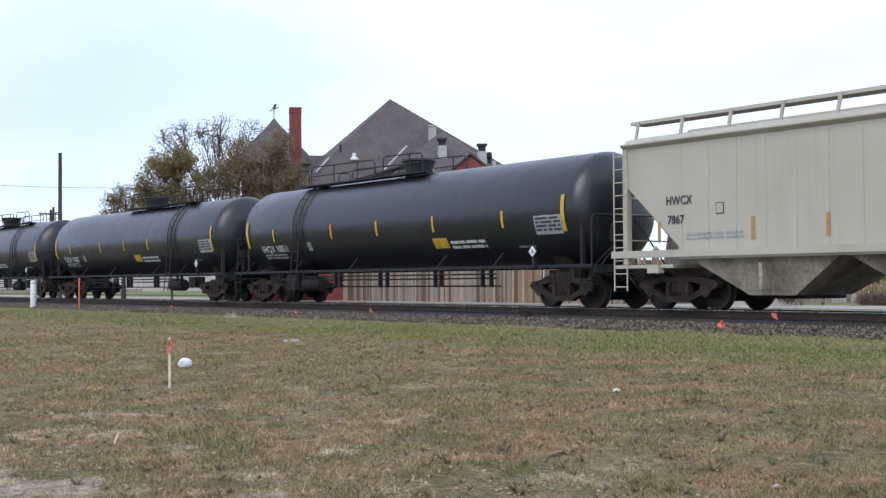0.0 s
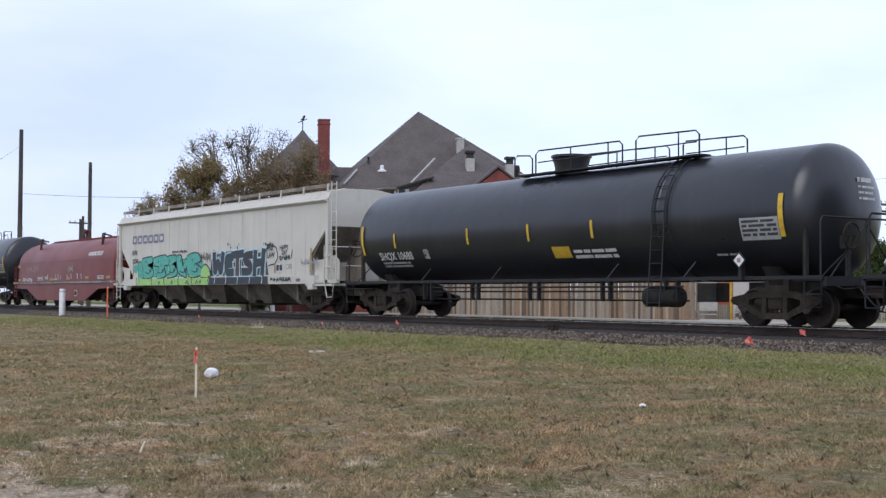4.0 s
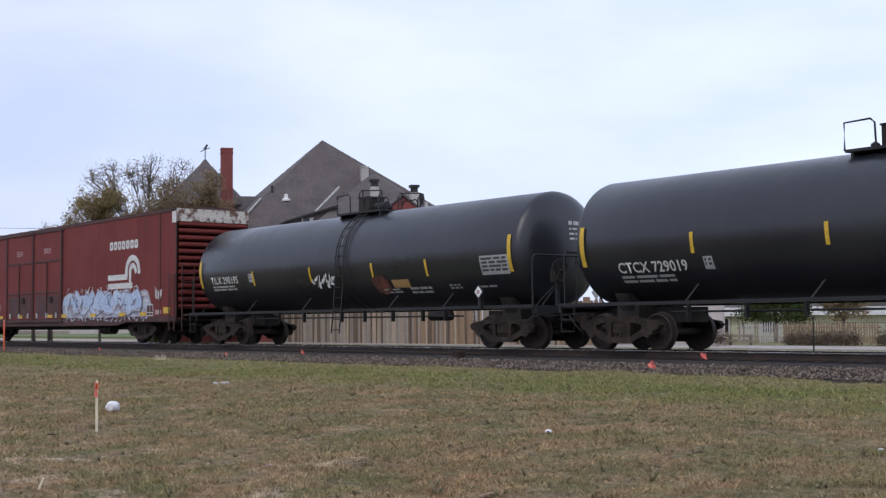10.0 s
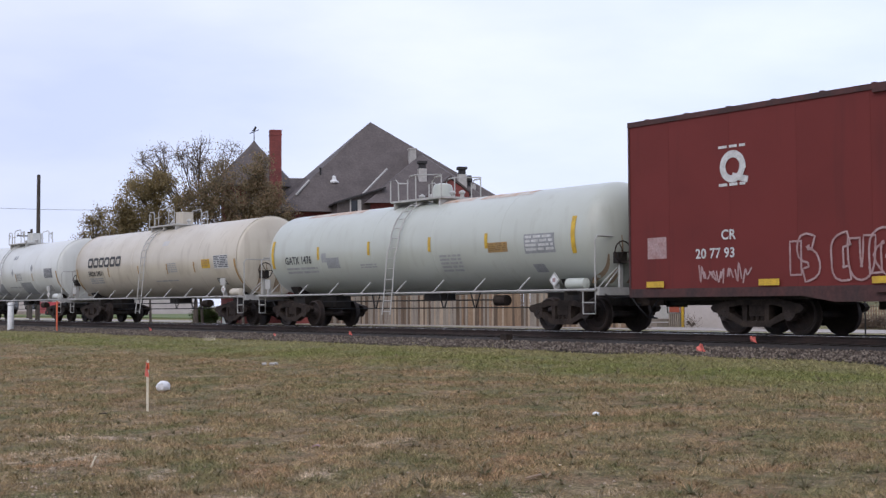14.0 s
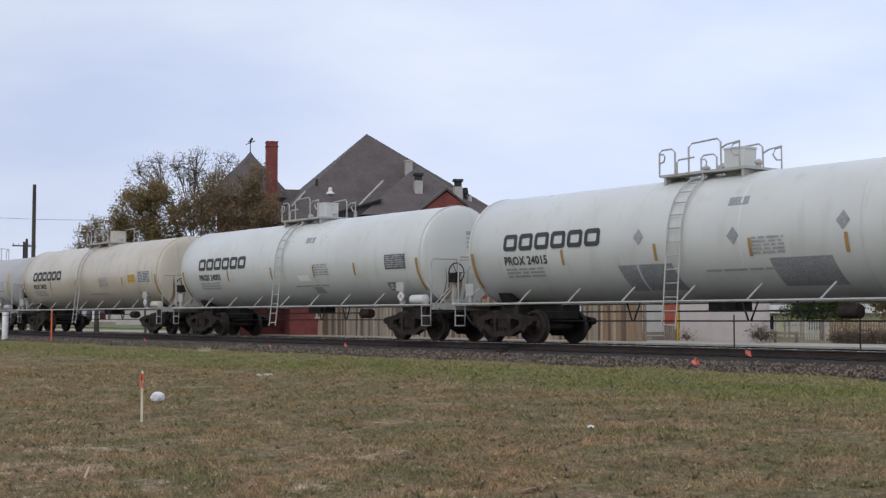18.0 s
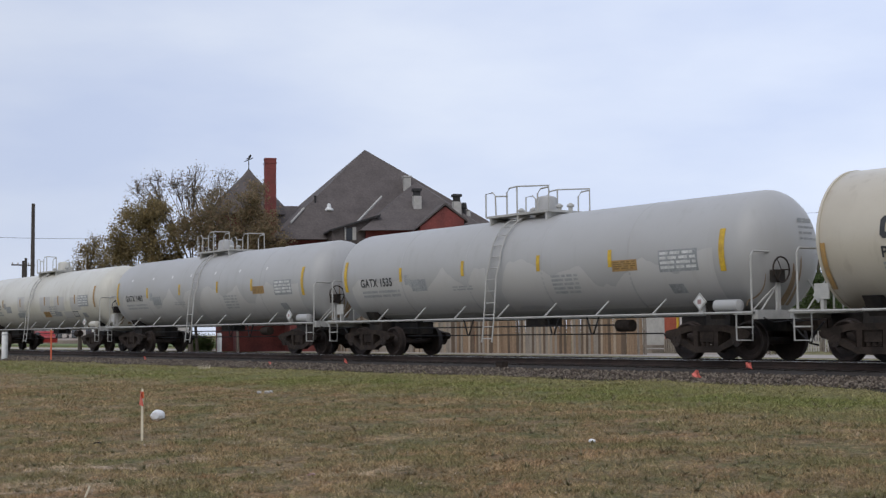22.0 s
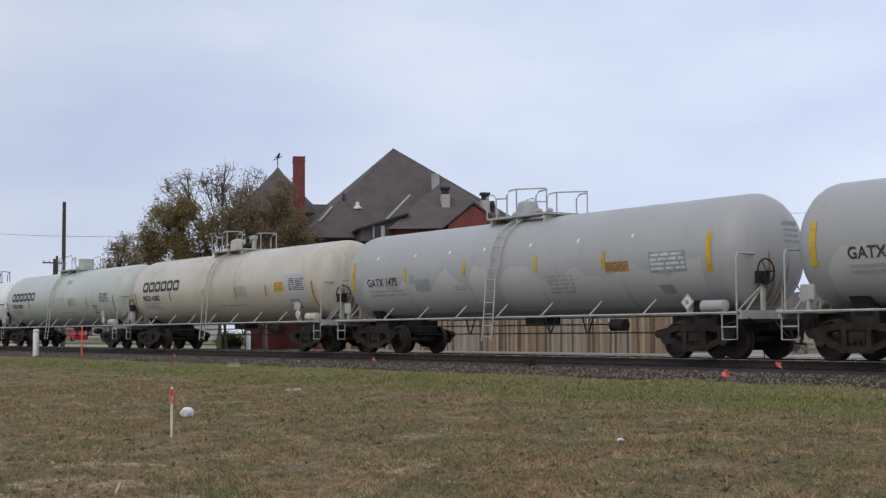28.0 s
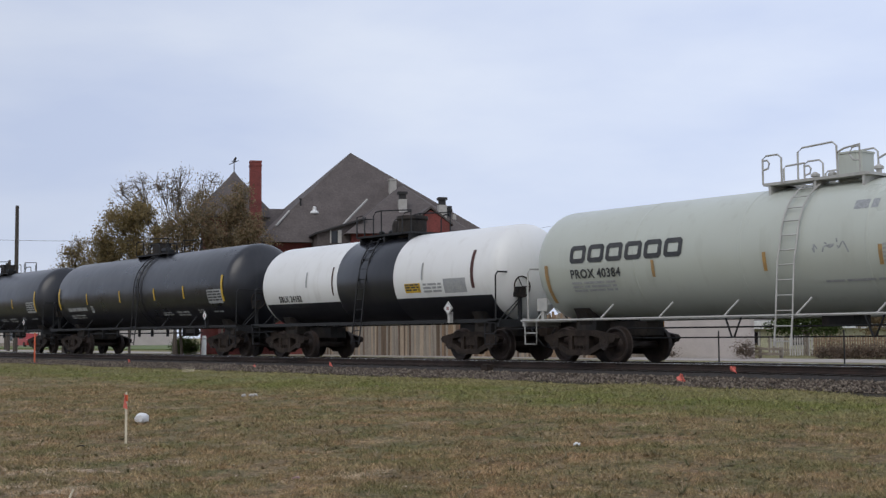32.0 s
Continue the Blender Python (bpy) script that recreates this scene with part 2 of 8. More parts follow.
M_WOODGREY = mat("weathered fence board", (0.30, 0.26, 0.21), (0.20, 0.17, 0.14), 0.85, 0, 2.0, 25, 0.3, 6.0)
M_WOODTAN = mat("tan fence board", (0.29, 0.20, 0.125), (0.21, 0.14, 0.088), 0.85, 0, 2.0, 25, 0.3, 6.0)
M_WOODDARK = mat("dark stained fence board", (0.15, 0.105, 0.07), (0.10, 0.072, 0.05), 0.85, 0, 2.0, 25, 0.3, 6.0)
M_WOODPALE = mat("bleached fence board", (0.40, 0.32, 0.235), (0.31, 0.245, 0.175), 0.85, 0, 2.0, 25, 0.3, 6.0)
M_PLASTER = mat("off-white plaster", (0.52, 0.47, 0.435), (0.46, 0.415, 0.385), 0.85, 0, 0.8, 15, 0.05, 1.0, 0.4, 0.65, 0.04)
M_YELWALL = mat("pale yellow siding", (0.46, 0.45, 0.30), (0.40, 0.39, 0.27), 0.8, 0, 0.8, 15, 0.1)
M_ORANGE = plain("orange survey paint", (0.68, 0.13, 0.05), 0.7)
M_CABINET = plain("faded orange-red cabinet paint", (0.36, 0.085, 0.045), 0.6)
M_FLAG = plain("pink-orange survey ribbon", (0.72, 0.17, 0.13), 0.6)
M_LATH = plain("raw lath wood", (0.72, 0.64, 0.48), 0.85)
M_POSTW = plain("white plastic post", (0.74, 0.74, 0.72), 0.5)
M_POLE = mat("weathered pole wood", (0.085, 0.07, 0.058), (0.05, 0.042, 0.036), 0.9, 0, 2, 20, 0.2, 6.0)
M_WIRE = plain("black wire", (0.03, 0.03, 0.03), 0.6)
M_BAG = plain("white litter", (0.8, 0.8, 0.8), 0.6)
M_REDCAR = plain("red car paint", (0.35, 0.03, 0.03), 0.3)
M_BARK = mat("grey-brown bark", (0.14, 0.115, 0.095), (0.09, 0.075, 0.062), 0.9, 0, 4, 30, 0.3, 3.0)


def leaf_mat(name, a, b, c, thin=True):
    """Leaves that differ from island to island."""
    m = bpy.data.materials.new(name)
    m.use_nodes = True
    nt = m.node_tree
    p = nt.nodes["Principled BSDF"]
    geo = nt.nodes.new("ShaderNodeNewGeometry")
    ramp = nt.nodes.new("ShaderNodeValToRGB")
    ramp.color_ramp.elements[0].color, ramp.color_ramp.elements[1].color = (*a, 1), (*c, 1)
    e = ramp.color_ramp.elements.new(0.5)
    e.color = (*b, 1)
    nt.links.new(geo.outputs["Random Per Island"], ramp.inputs["Fac"])
    nt.links.new(ramp.outputs["Color"], p.inputs["Base Color"])
    p.inputs["Roughness"].default_value = 0.75
    p.inputs["Specular IOR Level"].default_value = 0.2
    if thin:
        tl = nt.nodes.new("ShaderNodeBsdfTranslucent")
        nt.links.new(ramp.outputs["Color"], tl.inputs["Color"])
        mx = nt.nodes.new("ShaderNodeMixShader")
        mx.inputs[0].default_value = 0.4
        nt.links.new(p.outputs[0], mx.inputs[1])
        nt.links.new(tl.outputs[0], mx.inputs[2])
        nt.links.new(mx.outputs[0], nt.nodes["Material Output"].inputs["Surface"])
    return m


M_LEAFDK = leaf_mat("dull olive and russet leaves", (0.18, 0.152, 0.085), (0.25, 0.197, 0.112), (0.33, 0.222, 0.135))
M_LEAFBR = leaf_mat("russet autumn leaves", (0.195, 0.16, 0.085), (0.27, 0.21, 0.105), (0.345, 0.255, 0.115))
M_LEAFYE = leaf_mat("yellow autumn leaves", (0.24, 0.19, 0.05), (0.42, 0.31, 0.08), (0.55, 0.42, 0.16))
M_LEAFGR = leaf_mat("green leaves", (0.04, 0.065, 0.02), (0.07, 0.10, 0.03), (0.10, 0.13, 0.05))
M_STONE = leaf_mat("ballast stones", (0.045, 0.034, 0.027), (0.105, 0.082, 0.064), (0.24, 0.2, 0.158), False)


BARE = [(-6.75, 5.6, 0.75), (-9.1, 2.8, 0.9), (-10.6, 2.9, 0.6)]  # sandy spots without grass: x, y, size


def ground_mat(name, blades=False):
    """Short dry turf: straw, green and bare sandy soil in patches; greener towards the track. Blades take the colour of their patch."""
    m = bpy.data.materials.new(name)
    m.use_nodes = True
    nt = m.node_tree
    b = nt.nodes["Principled BSDF"]
    link = nt.links.new
    co = nt.nodes.new("ShaderNodeTexCoord")

    def noise_tex(scale, detail, rough=0.6, shift=0.0):
        n = nt.nodes.new("ShaderNodeTexNoise")
        n.inputs["Scale"].default_value, n.inputs["Detail"].default_value, n.inputs["Roughness"].default_value = scale, detail, rough
        mp = nt.nodes.new("ShaderNodeMapping")
        mp.inputs["Location"].default_value = (shift, shift * 0.7, 0)
        link(co.outputs["Object"], mp.inputs["Vector"])
        link(mp.outputs["Vector"], n.inputs["Vector"])
        return n.outputs["Fac"]

    def ramp(fac, p0, c0, p1, c1):
        r = nt.nodes.new("ShaderNodeValToRGB")
        r.color_ramp.elements[0].position, r.color_ramp.elements[1].position = p0, p1
        r.color_ramp.elements[0].color, r.color_ramp.elements[1].color = (*c0, 1), (*c1, 1)
        link(fac, r.inputs["Fac"])
        return r.outputs["Color"]

    def mix(fac, a, c, kind="MIX"):
        x = nt.nodes.new("ShaderNodeMix")
        x.data_type, x.blend_type = "RGBA", kind
        if isinstance(fac, float):
            x.inputs["Factor"].default_value = fac
        else:
            link(fac, x.inputs["Factor"])
        link(a, x.inputs["A"])
        link(c, x.inputs["B"])
        return x.outputs["Result"]

    def span(value, a, c, lo, hi):
        r = nt.nodes.new("ShaderNodeMapRange")
        for k, v in (("From Min", a), ("From Max", c), ("To Min", lo), ("To Max", hi)):
            r.inputs[k].default_value = v
        link(value, r.inputs["Value"])
        return r.outputs["Result"]

    def plus(a, c):
        r = nt.nodes.new("ShaderNodeMath")
        r.operation = "ADD"
        link(a, r.inputs[0])
        link(c, r.inputs[1])
        return r.outputs[0]

    def times(a, c):
        r = plus(a, c)
        r.node.operation = "MULTIPLY"
        return r

    sep = nt.nodes.new("ShaderNodeSeparateXYZ")
    link(co.outputs["Object"], sep.inputs[0])
    along = sep.outputs["Y"]
    straw = ramp(noise_tex(1.6, 8, 0.7), 0.36, (0.395, 0.295, 0.178), 0.64, (0.205, 0.154, 0.094))
    rusty = ramp(noise_tex(4.0, 6, 0.7, 9.0), 0.35, (0.40, 0.265, 0.16), 0.7, (0.26, 0.17, 0.105))
    straw = mix(ramp(noise_tex(0.75, 7, 0.7, 31.0), 0.5, (0, 0, 0), 0.61, (0.85, 0.85, 0.85)), straw, rusty)
    green = ramp(noise_tex(5.0, 6, 0.7), 0.35, (0.15, 0.152, 0.07), 0.7, (0.24, 0.22, 0.115))
    turf = mix(ramp(noise_tex(1.3, 9, 0.74), 0.44, (0, 0, 0), 0.6, (0.9, 0.9, 0.9)), straw, green)
    soil = ramp(noise_tex(7.0, 6, 0.7), 0.3, (0.60, 0.49, 0.375), 0.7, (0.40, 0.305, 0.215))
    bare = plus(noise_tex(0.8, 9, 0.76, 5.0), span(along, 2.0, 10.0, 0.07, -0.03))
    for px, py, size in BARE:
        far = nt.nodes.new("ShaderNodeVectorMath")
        far.operation = "DISTANCE"
        link(co.outputs["Object"], far.inputs[0])
        far.inputs[1].default_value = (px, py, 0.1)
        bare = plus(bare, span(far.outputs["Value"], 0.2 * size, 1.4 * size, 0.12, 0.0))
    turf = mix(ramp(bare, 0.585, (0, 0, 0), 0.65, (0.9, 0.9, 0.9)), turf, soil)
    lush = ramp(noise_tex(2.2, 7, 0.7), 0.35, (0.225, 0.215, 0.105), 0.7, (0.32, 0.27, 0.155))
    vivid = ramp(noise_tex(3.0, 6, 0.7, 41.0), 0.35, (0.16, 0.182, 0.062), 0.7, (0.25, 0.245, 0.105))
    strip = times(times(span(along, 13.8, 15.6, 0.0, 1.0), span(along, 17.6, 19.4, 1.0, 0.15)), span(noise_tex(0.55, 7, 0.7, 23.0), 0.4, 0.56, 0.1, 0.95))
    verge = span(plus(along, span(noise_tex(0.7, 5, 0.6, 3.0), 0.3, 0.7, -2.0, 2.0)), 14.2, 18.2, 0.0, 1.0)
    turf = mix(verge, turf, lush)
    turf = mix(strip, turf, vivid)
    tufts = ramp(noise_tex(10.0, 6, 0.75, 17.0), 0.36, (0.52, 0.52, 0.52), 0.62, (1.2, 1.2, 1.2))
    turf = mix(1.0, turf, tufts, "MULTIPLY")
    if blades:
        geo = nt.nodes.new("ShaderNodeNewGeometry")
        fine = ramp(geo.outputs["Random Per Island"], 0.0, (0.75, 0.8, 0.7), 1.0, (1.65, 1.55, 1.45))
    else:
        fine = ramp(noise_tex(38.0, 5, 0.75), 0.34, (0.45, 0.45, 0.43), 0.66, (1.4, 1.4, 1.4))
    link(mix(1.0, turf, fine, "MULTIPLY"), b.inputs["Base Color"])
    b.inputs["Roughness"].default_value = 0.95
    b.inputs["Specular IOR Level"].default_value = 0.1
    if not blades:
        bp = nt.nodes.new("ShaderNodeBump")
        bp.inputs["Strength"].default_value, bp.inputs["Distance"].default_value = 0.9, 0.06
        link(noise_tex(22.0, 6, 0.7), bp.inputs["Height"])
        link(bp.outputs["Normal"], b.inputs["Normal"])
    return m


M_TURF = ground_mat("dry patchy turf")
M_BLADE = ground_mat("dry and green grass blades", True)
# near-black bed: oil plus the shade below the cars, put into the colour
M_BALLAST = mat("ballast bed dark with oil and painted shade", (0.014, 0.011, 0.009), (0.034, 0.026, 0.021), 0.95, 0, 8.0, 30, 0.8, 1.0, 0.35, 0.65, 0.4)
M_LOT = mat("pale gravel lot", (0.37, 0.33, 0.295), (0.28, 0.25, 0.22), 0.95, 0, 1.5, 40, 0.2)
M_LAWN = mat("green lawn", (0.09, 0.13, 0.035), (0.13, 0.15, 0.05), 0.95, 0, 1.0, 40, 0.3)


# ---- mesh tools ----
class Shape:
    """Collects vertices and faces of one part."""

    def __init__(self):
        self.v, self.f = [], []

    def box(self, x0, x1, y0, y1, z0, z1):
        n = len(self.v)
        self.v += [(x, y, z) for z in (z0, z1) for y in (y0, y1) for x in (x0, x1)]
        self.f += [tuple(n + i for i in q) for q in ((0, 2, 3, 1), (4, 5, 7, 6), (0, 1, 5, 4), (2, 6, 7, 3), (0, 4, 6, 2), (1, 3, 7, 5))]
        return self

    def prism(self, pts, a, b, axis="y"):
        """A polygon of (x, z) drawn out along y, of (y, z) along x, or of (x, y) along z."""
        n, k = len(self.v), len(pts)
        put = {"y": lambda p, d: (p[0], d, p[1]), "x": lambda p, d: (d, p[0], p[1]), "z": lambda p, d: (p[0], p[1], d)}[axis]
        self.v += [put(p, a) for p in pts] + [put(p, b) for p in pts]
        self.f += [tuple(range(n, n + k)), tuple(range(n + 2 * k - 1, n + k - 1, -1))]
        self.f += [(n + i, n + k + i, n + k + (i + 1) % k, n + (i + 1) % k) for i in range(k)]
        return self

    def ring(self, c, t, r, seg):
        t = Vector(t).normalized()
        a = t.orthogonal().normalized() if abs(t.z) > 0.9 else t.cross(Vector((0, 0, 1))).normalized()
        b = t.cross(a)
        n = len(self.v)
        self.v += [tuple(Vector(c) + r * (math.cos(w) * a + math.sin(w) * b)) for w in (2 * math.pi * i / seg for i in range(seg))]
        return n

    def pipe(self, pts, r, seg=6, radii=None):
        pts = [Vector(p) for p in pts]
        rings = []
        for i, p in enumerate(pts):
            t = (pts[min(i + 1, len(pts) - 1)] - pts[max(i - 1, 0)])
            rings.append(self.ring(p, t, radii[i] if radii else r, seg))
        for a, b in zip(rings, rings[1:]):
            self.f += [(a + i, a + (i + 1) % seg, b + (i + 1) % seg, b + i) for i in range(seg)]
        self.f += [tuple(rings[0] + i for i in range(seg))[::-1], tuple(rings[-1] + i for i in range(seg))]
        return self

    def lathe(self, prof, seg=48, z=0.0, y=0.0):
        """Turned about an axis along x: (x, r) from one end to the other."""
        n = len(self.v)
        for x, r in prof:
            self.v += [(x, y + r * math.sin(2 * math.pi * i / seg), z + r * math.cos(2 * math.pi * i / seg)) for i in range(seg)]
        for j in range(len(prof) - 1):
            a, b = n + j * seg, n + (j + 1) * seg
            self.f += [(a + i, a + (i + 1) % seg, b + (i + 1) % seg, b + i) for i in range(seg)]
        e = n + (len(prof) - 1) * seg
        self.f += [tuple(n + i for i in range(seg))[::-1], tuple(e + i for i in range(seg))]
        return self

    def turn(self, prof, seg, cx, cy):
        """Turned about an upright axis: (z, r)."""
        n = len(self.v)
        for z, r in prof:
            self.v += [(cx + r * math.cos(2 * math.pi * i / seg), cy + r * math.sin(2 * math.pi * i / seg), z) for i in range(seg)]
        for j in range(len(prof) - 1):
            a, b = n + j * seg, n + (j + 1) * seg
            self.f += [(a + i, a + (i + 1) % seg, b + (i + 1) % seg, b + i) for i in range(seg)]
        e = n + (len(prof) - 1) * seg
        self.f += [tuple(n + i for i in range(seg))[::-1], tuple(e + i for i in range(seg))]
        return self

    def face(self, *pts):
        n = len(self.v)
        self.v += [tuple(p) for p in pts]
        self.f.append(tuple(range(n, n + len(pts))))
        return self

    def grid(self, fn, nu, nv):
        n = len(self.v)
        self.v += [tuple(fn(i / nu, j / nv)) for j in range(nv + 1) for i in range(nu + 1)]
        w = nu + 1
        self.f += [(n + j * w + i, n + j * w + i + 1, n + (j + 1) * w + i + 1, n + (j + 1) * w + i) for j in range(nv) for i in range(nu)]
        return self

    def mesh(self, name, material, smooth=35):
        me = bpy.data.meshes.new(name)
        me.from_pydata(self.v, [], self.f)
        me.materials.append(material)
        if smooth:
            me.shade_smooth()
            me.set_sharp_from_angle(angle=radians(smooth))
        me.update()
        return me


def part(name, shape, material, parent, label="", smooth=35):
    ob = new(name, shape if isinstance(shape, bpy.types.Mesh) else shape.mesh(name, material, smooth))
    ob.parent = parent
    return tagged(ob, label)


def thing(name, label, category, group="", kind="", m=None):
    ob = new(name)
    ob.empty_display_size = 0.3
    if m:
        ob.matrix_world = m
    return tagged(ob, label, category, group, kind)


def solid(name, shape, material, label, category, group="", kind="", smooth=35):
    return tagged(new(name, shape.mesh(name, material, smooth)), label, category, group, kind)


def flip(me_shape):
    """Turn the faces of a Shape over."""
    me_shape.f = [tuple(reversed(q)) for q in me_shape.f]
    return me_shape


def wall_of(tank):
    """How far from the middle line the near side stands at height z; tank: (radius, centre height) or a plain width."""
    if isinstance(tank, tuple):
        r, zc = tank
        return lambda z: -math.sqrt(max(r * r - (z - zc) ** 2, 0.01))
    return lambda z: -tank


def decal(name, x0, x1, z0, z1, material, parent, tank, lift=0.008, skew=0.0, rows=6, label=""):
    """A painted panel or strip that follows the side."""
    y = wall_of(tank)
    s = Shape().grid(lambda u, w: (x0 + (x1 - x0) * u + skew * w, y(z0 + (z1 - z0) * w) - lift, z0 + (z1 - z0) * w), 1, rows)
    return part(name, s, material, parent, label)


def ragged(name, x0, x1, z0, tops, material, parent, tank, lift=0.006):
    """A painted-over area with an uneven upper edge."""
    y, k = wall_of(tank), len(tops) - 1

    def at(u, w):
        i = min(int(u * k), k - 1)
        top = tops[i] + (tops[i + 1] - tops[i]) * (u * k - i)
        z = z0 + (top - z0) * w
        return (x0 + (x1 - x0) * u, y(z) - lift, z)
    return part(name, Shape().grid(at, 2 * k, 8), material, parent)


def bars(name, x0, x1, z0, z1, n, material, parent, tank, lift=0.012, rnd=None):
    """Small writing that cannot be read: broken bars, row under row."""
    y = wall_of(tank)
    rnd = rnd or random.Random(int(x0 * 100) + n)
    s = Shape()
    h = (z1 - z0) / (1.7 * n)
    for i in range(n):
        z = z1 - (i + 0.6) * (z1 - z0) / n
        x = x0
        while x < x1 - 0.05:
            w = min(rnd.uniform(0.12, 0.5) * (x1 - x0), x1 - x)
            s.face((x, y(z) - lift, z), (x + w, y(z) - lift, z), (x + w, y(z + h) - lift, z + h), (x, y(z + h) - lift, z + h))
            x += w + 0.06
    return tagged(part(name, s, material, parent, smooth=0), kind="stuff")


def lettering(name, text, x, z, height, material, parent, tank, lift=0.02, squeeze=1.0, spacing=1.05):
    """Writing in the built-in font, laid on the near side; x is its first letter's edge, z its foot."""
    cu = bpy.data.curves.new("lettering", "FONT")
    cu.body, cu.size, cu.space_character = text, height / 0.72, spacing
    cu.resolution_u, cu.offset = 3, 0.007
    tmp = new("lettering", cu)
    bpy.context.view_layer.update()
    me = bpy.data.meshes.new_from_object(tmp.evaluated_get(bpy.context.evaluated_depsgraph_get()))
    bpy.data.objects.remove(tmp)
    y = wall_of(tank)
    for v in me.vertices:
        u, w = v.co.x * squeeze, v.co.y
        v.co = (x + u, y(z + w) - lift, z + w)
    me.materials.clear()
    me.materials.append(material)
    return part(name, me, material, parent)


def ribbon(shape, pts, width, y):
    """A flat painted stroke on an upright plane."""
    pts = [Vector((p[0], p[1])) for p in pts]
    left, right = [], []
    for i, p in enumerate(pts):
        t = (pts[min(i + 1, len(pts) - 1)] - pts[max(i - 1, 0)]).normalized()
        n = Vector((-t.y, t.x)) * width / 2
        if i == 0:
            p = p - t * width / 2
        if i == len(pts) - 1:
            p = p + t * width / 2
        left.append(p + n)
        right.append(p - n)
    for i in range(len(pts) - 1):
        a, b = y - 0.0004 * i, y - 0.0004 * (i + 1)
        shape.face((left[i].x, a, left[i].y), (right[i].x, a, right[i].y), (right[i + 1].x, b, right[i + 1].y), (left[i + 1].x, b, left[i + 1].y))


def arc(cx, cz, r, a0, a1, n=10, rz=None):
    return [(cx + r * math.cos(radians(a0 + (a1 - a0) * i / n)), cz + (rz or r) * math.sin(radians(a0 + (a1 - a0) * i / n))) for i in range(n + 1)]


# ---- ground, track ----
TRACK_Y, RAIL_Z = 23.45, 0.82


def ground_z(x, y):
    if y < 20.3:
        z = 0.41 * max(y, 0) / 20.3
    else:
        z = 0.41 + 0.13 * min((y - 20.3) / 8.0, 1.0)
    if -60 < x < 10 and 0 < y < 20.5:
        z += 0.05 * (noise.noise((x * 0.35, y * 0.35, 0)) + 0.5 * noise.noise((x * 1.1, y * 1.1, 3)))
    return z


def build_ground():
    xs = [-3000, -1200, -500, -250, -150, -100, -80] + [-70 + 0.7 * i for i in range(108)] + [8, 15, 30, 60, 120, 300, 900, 3000]
    ys = [-3000, -900, -250, -80, -30, -10, -4] + [0.5 * i for i in range(44)] + [22, 25, 28, 32, 40, 60, 100, 200, 500, 1200, 3000]
    s = Shape()
    s.v = [(x, y, ground_z(x, y)) for y in ys for x in xs]
    w = len(xs)
    s.f = [(j * w + i, j * w + i + 1, (j + 1) * w + i + 1, (j + 1) * w + i) for j in range(len(ys) - 1) for i in range(w - 1)]
    solid("ground", s, M_TURF, "patchy field of short dry straw-coloured and green turf", "ground", kind="structure", smooth=180)
    solid("pavement", Shape().box(-220, 60, 35.4, 39.6, 0.45, 0.565), M_LOT, "pale gravel lot behind the track", "pavement", kind="structure")
    solid("lawn", Shape().box(-150, -58, 45.5, 75, 0.4, 0.64), M_LAWN, "green mown lawn beside the brick house", "lawn", kind="structure")


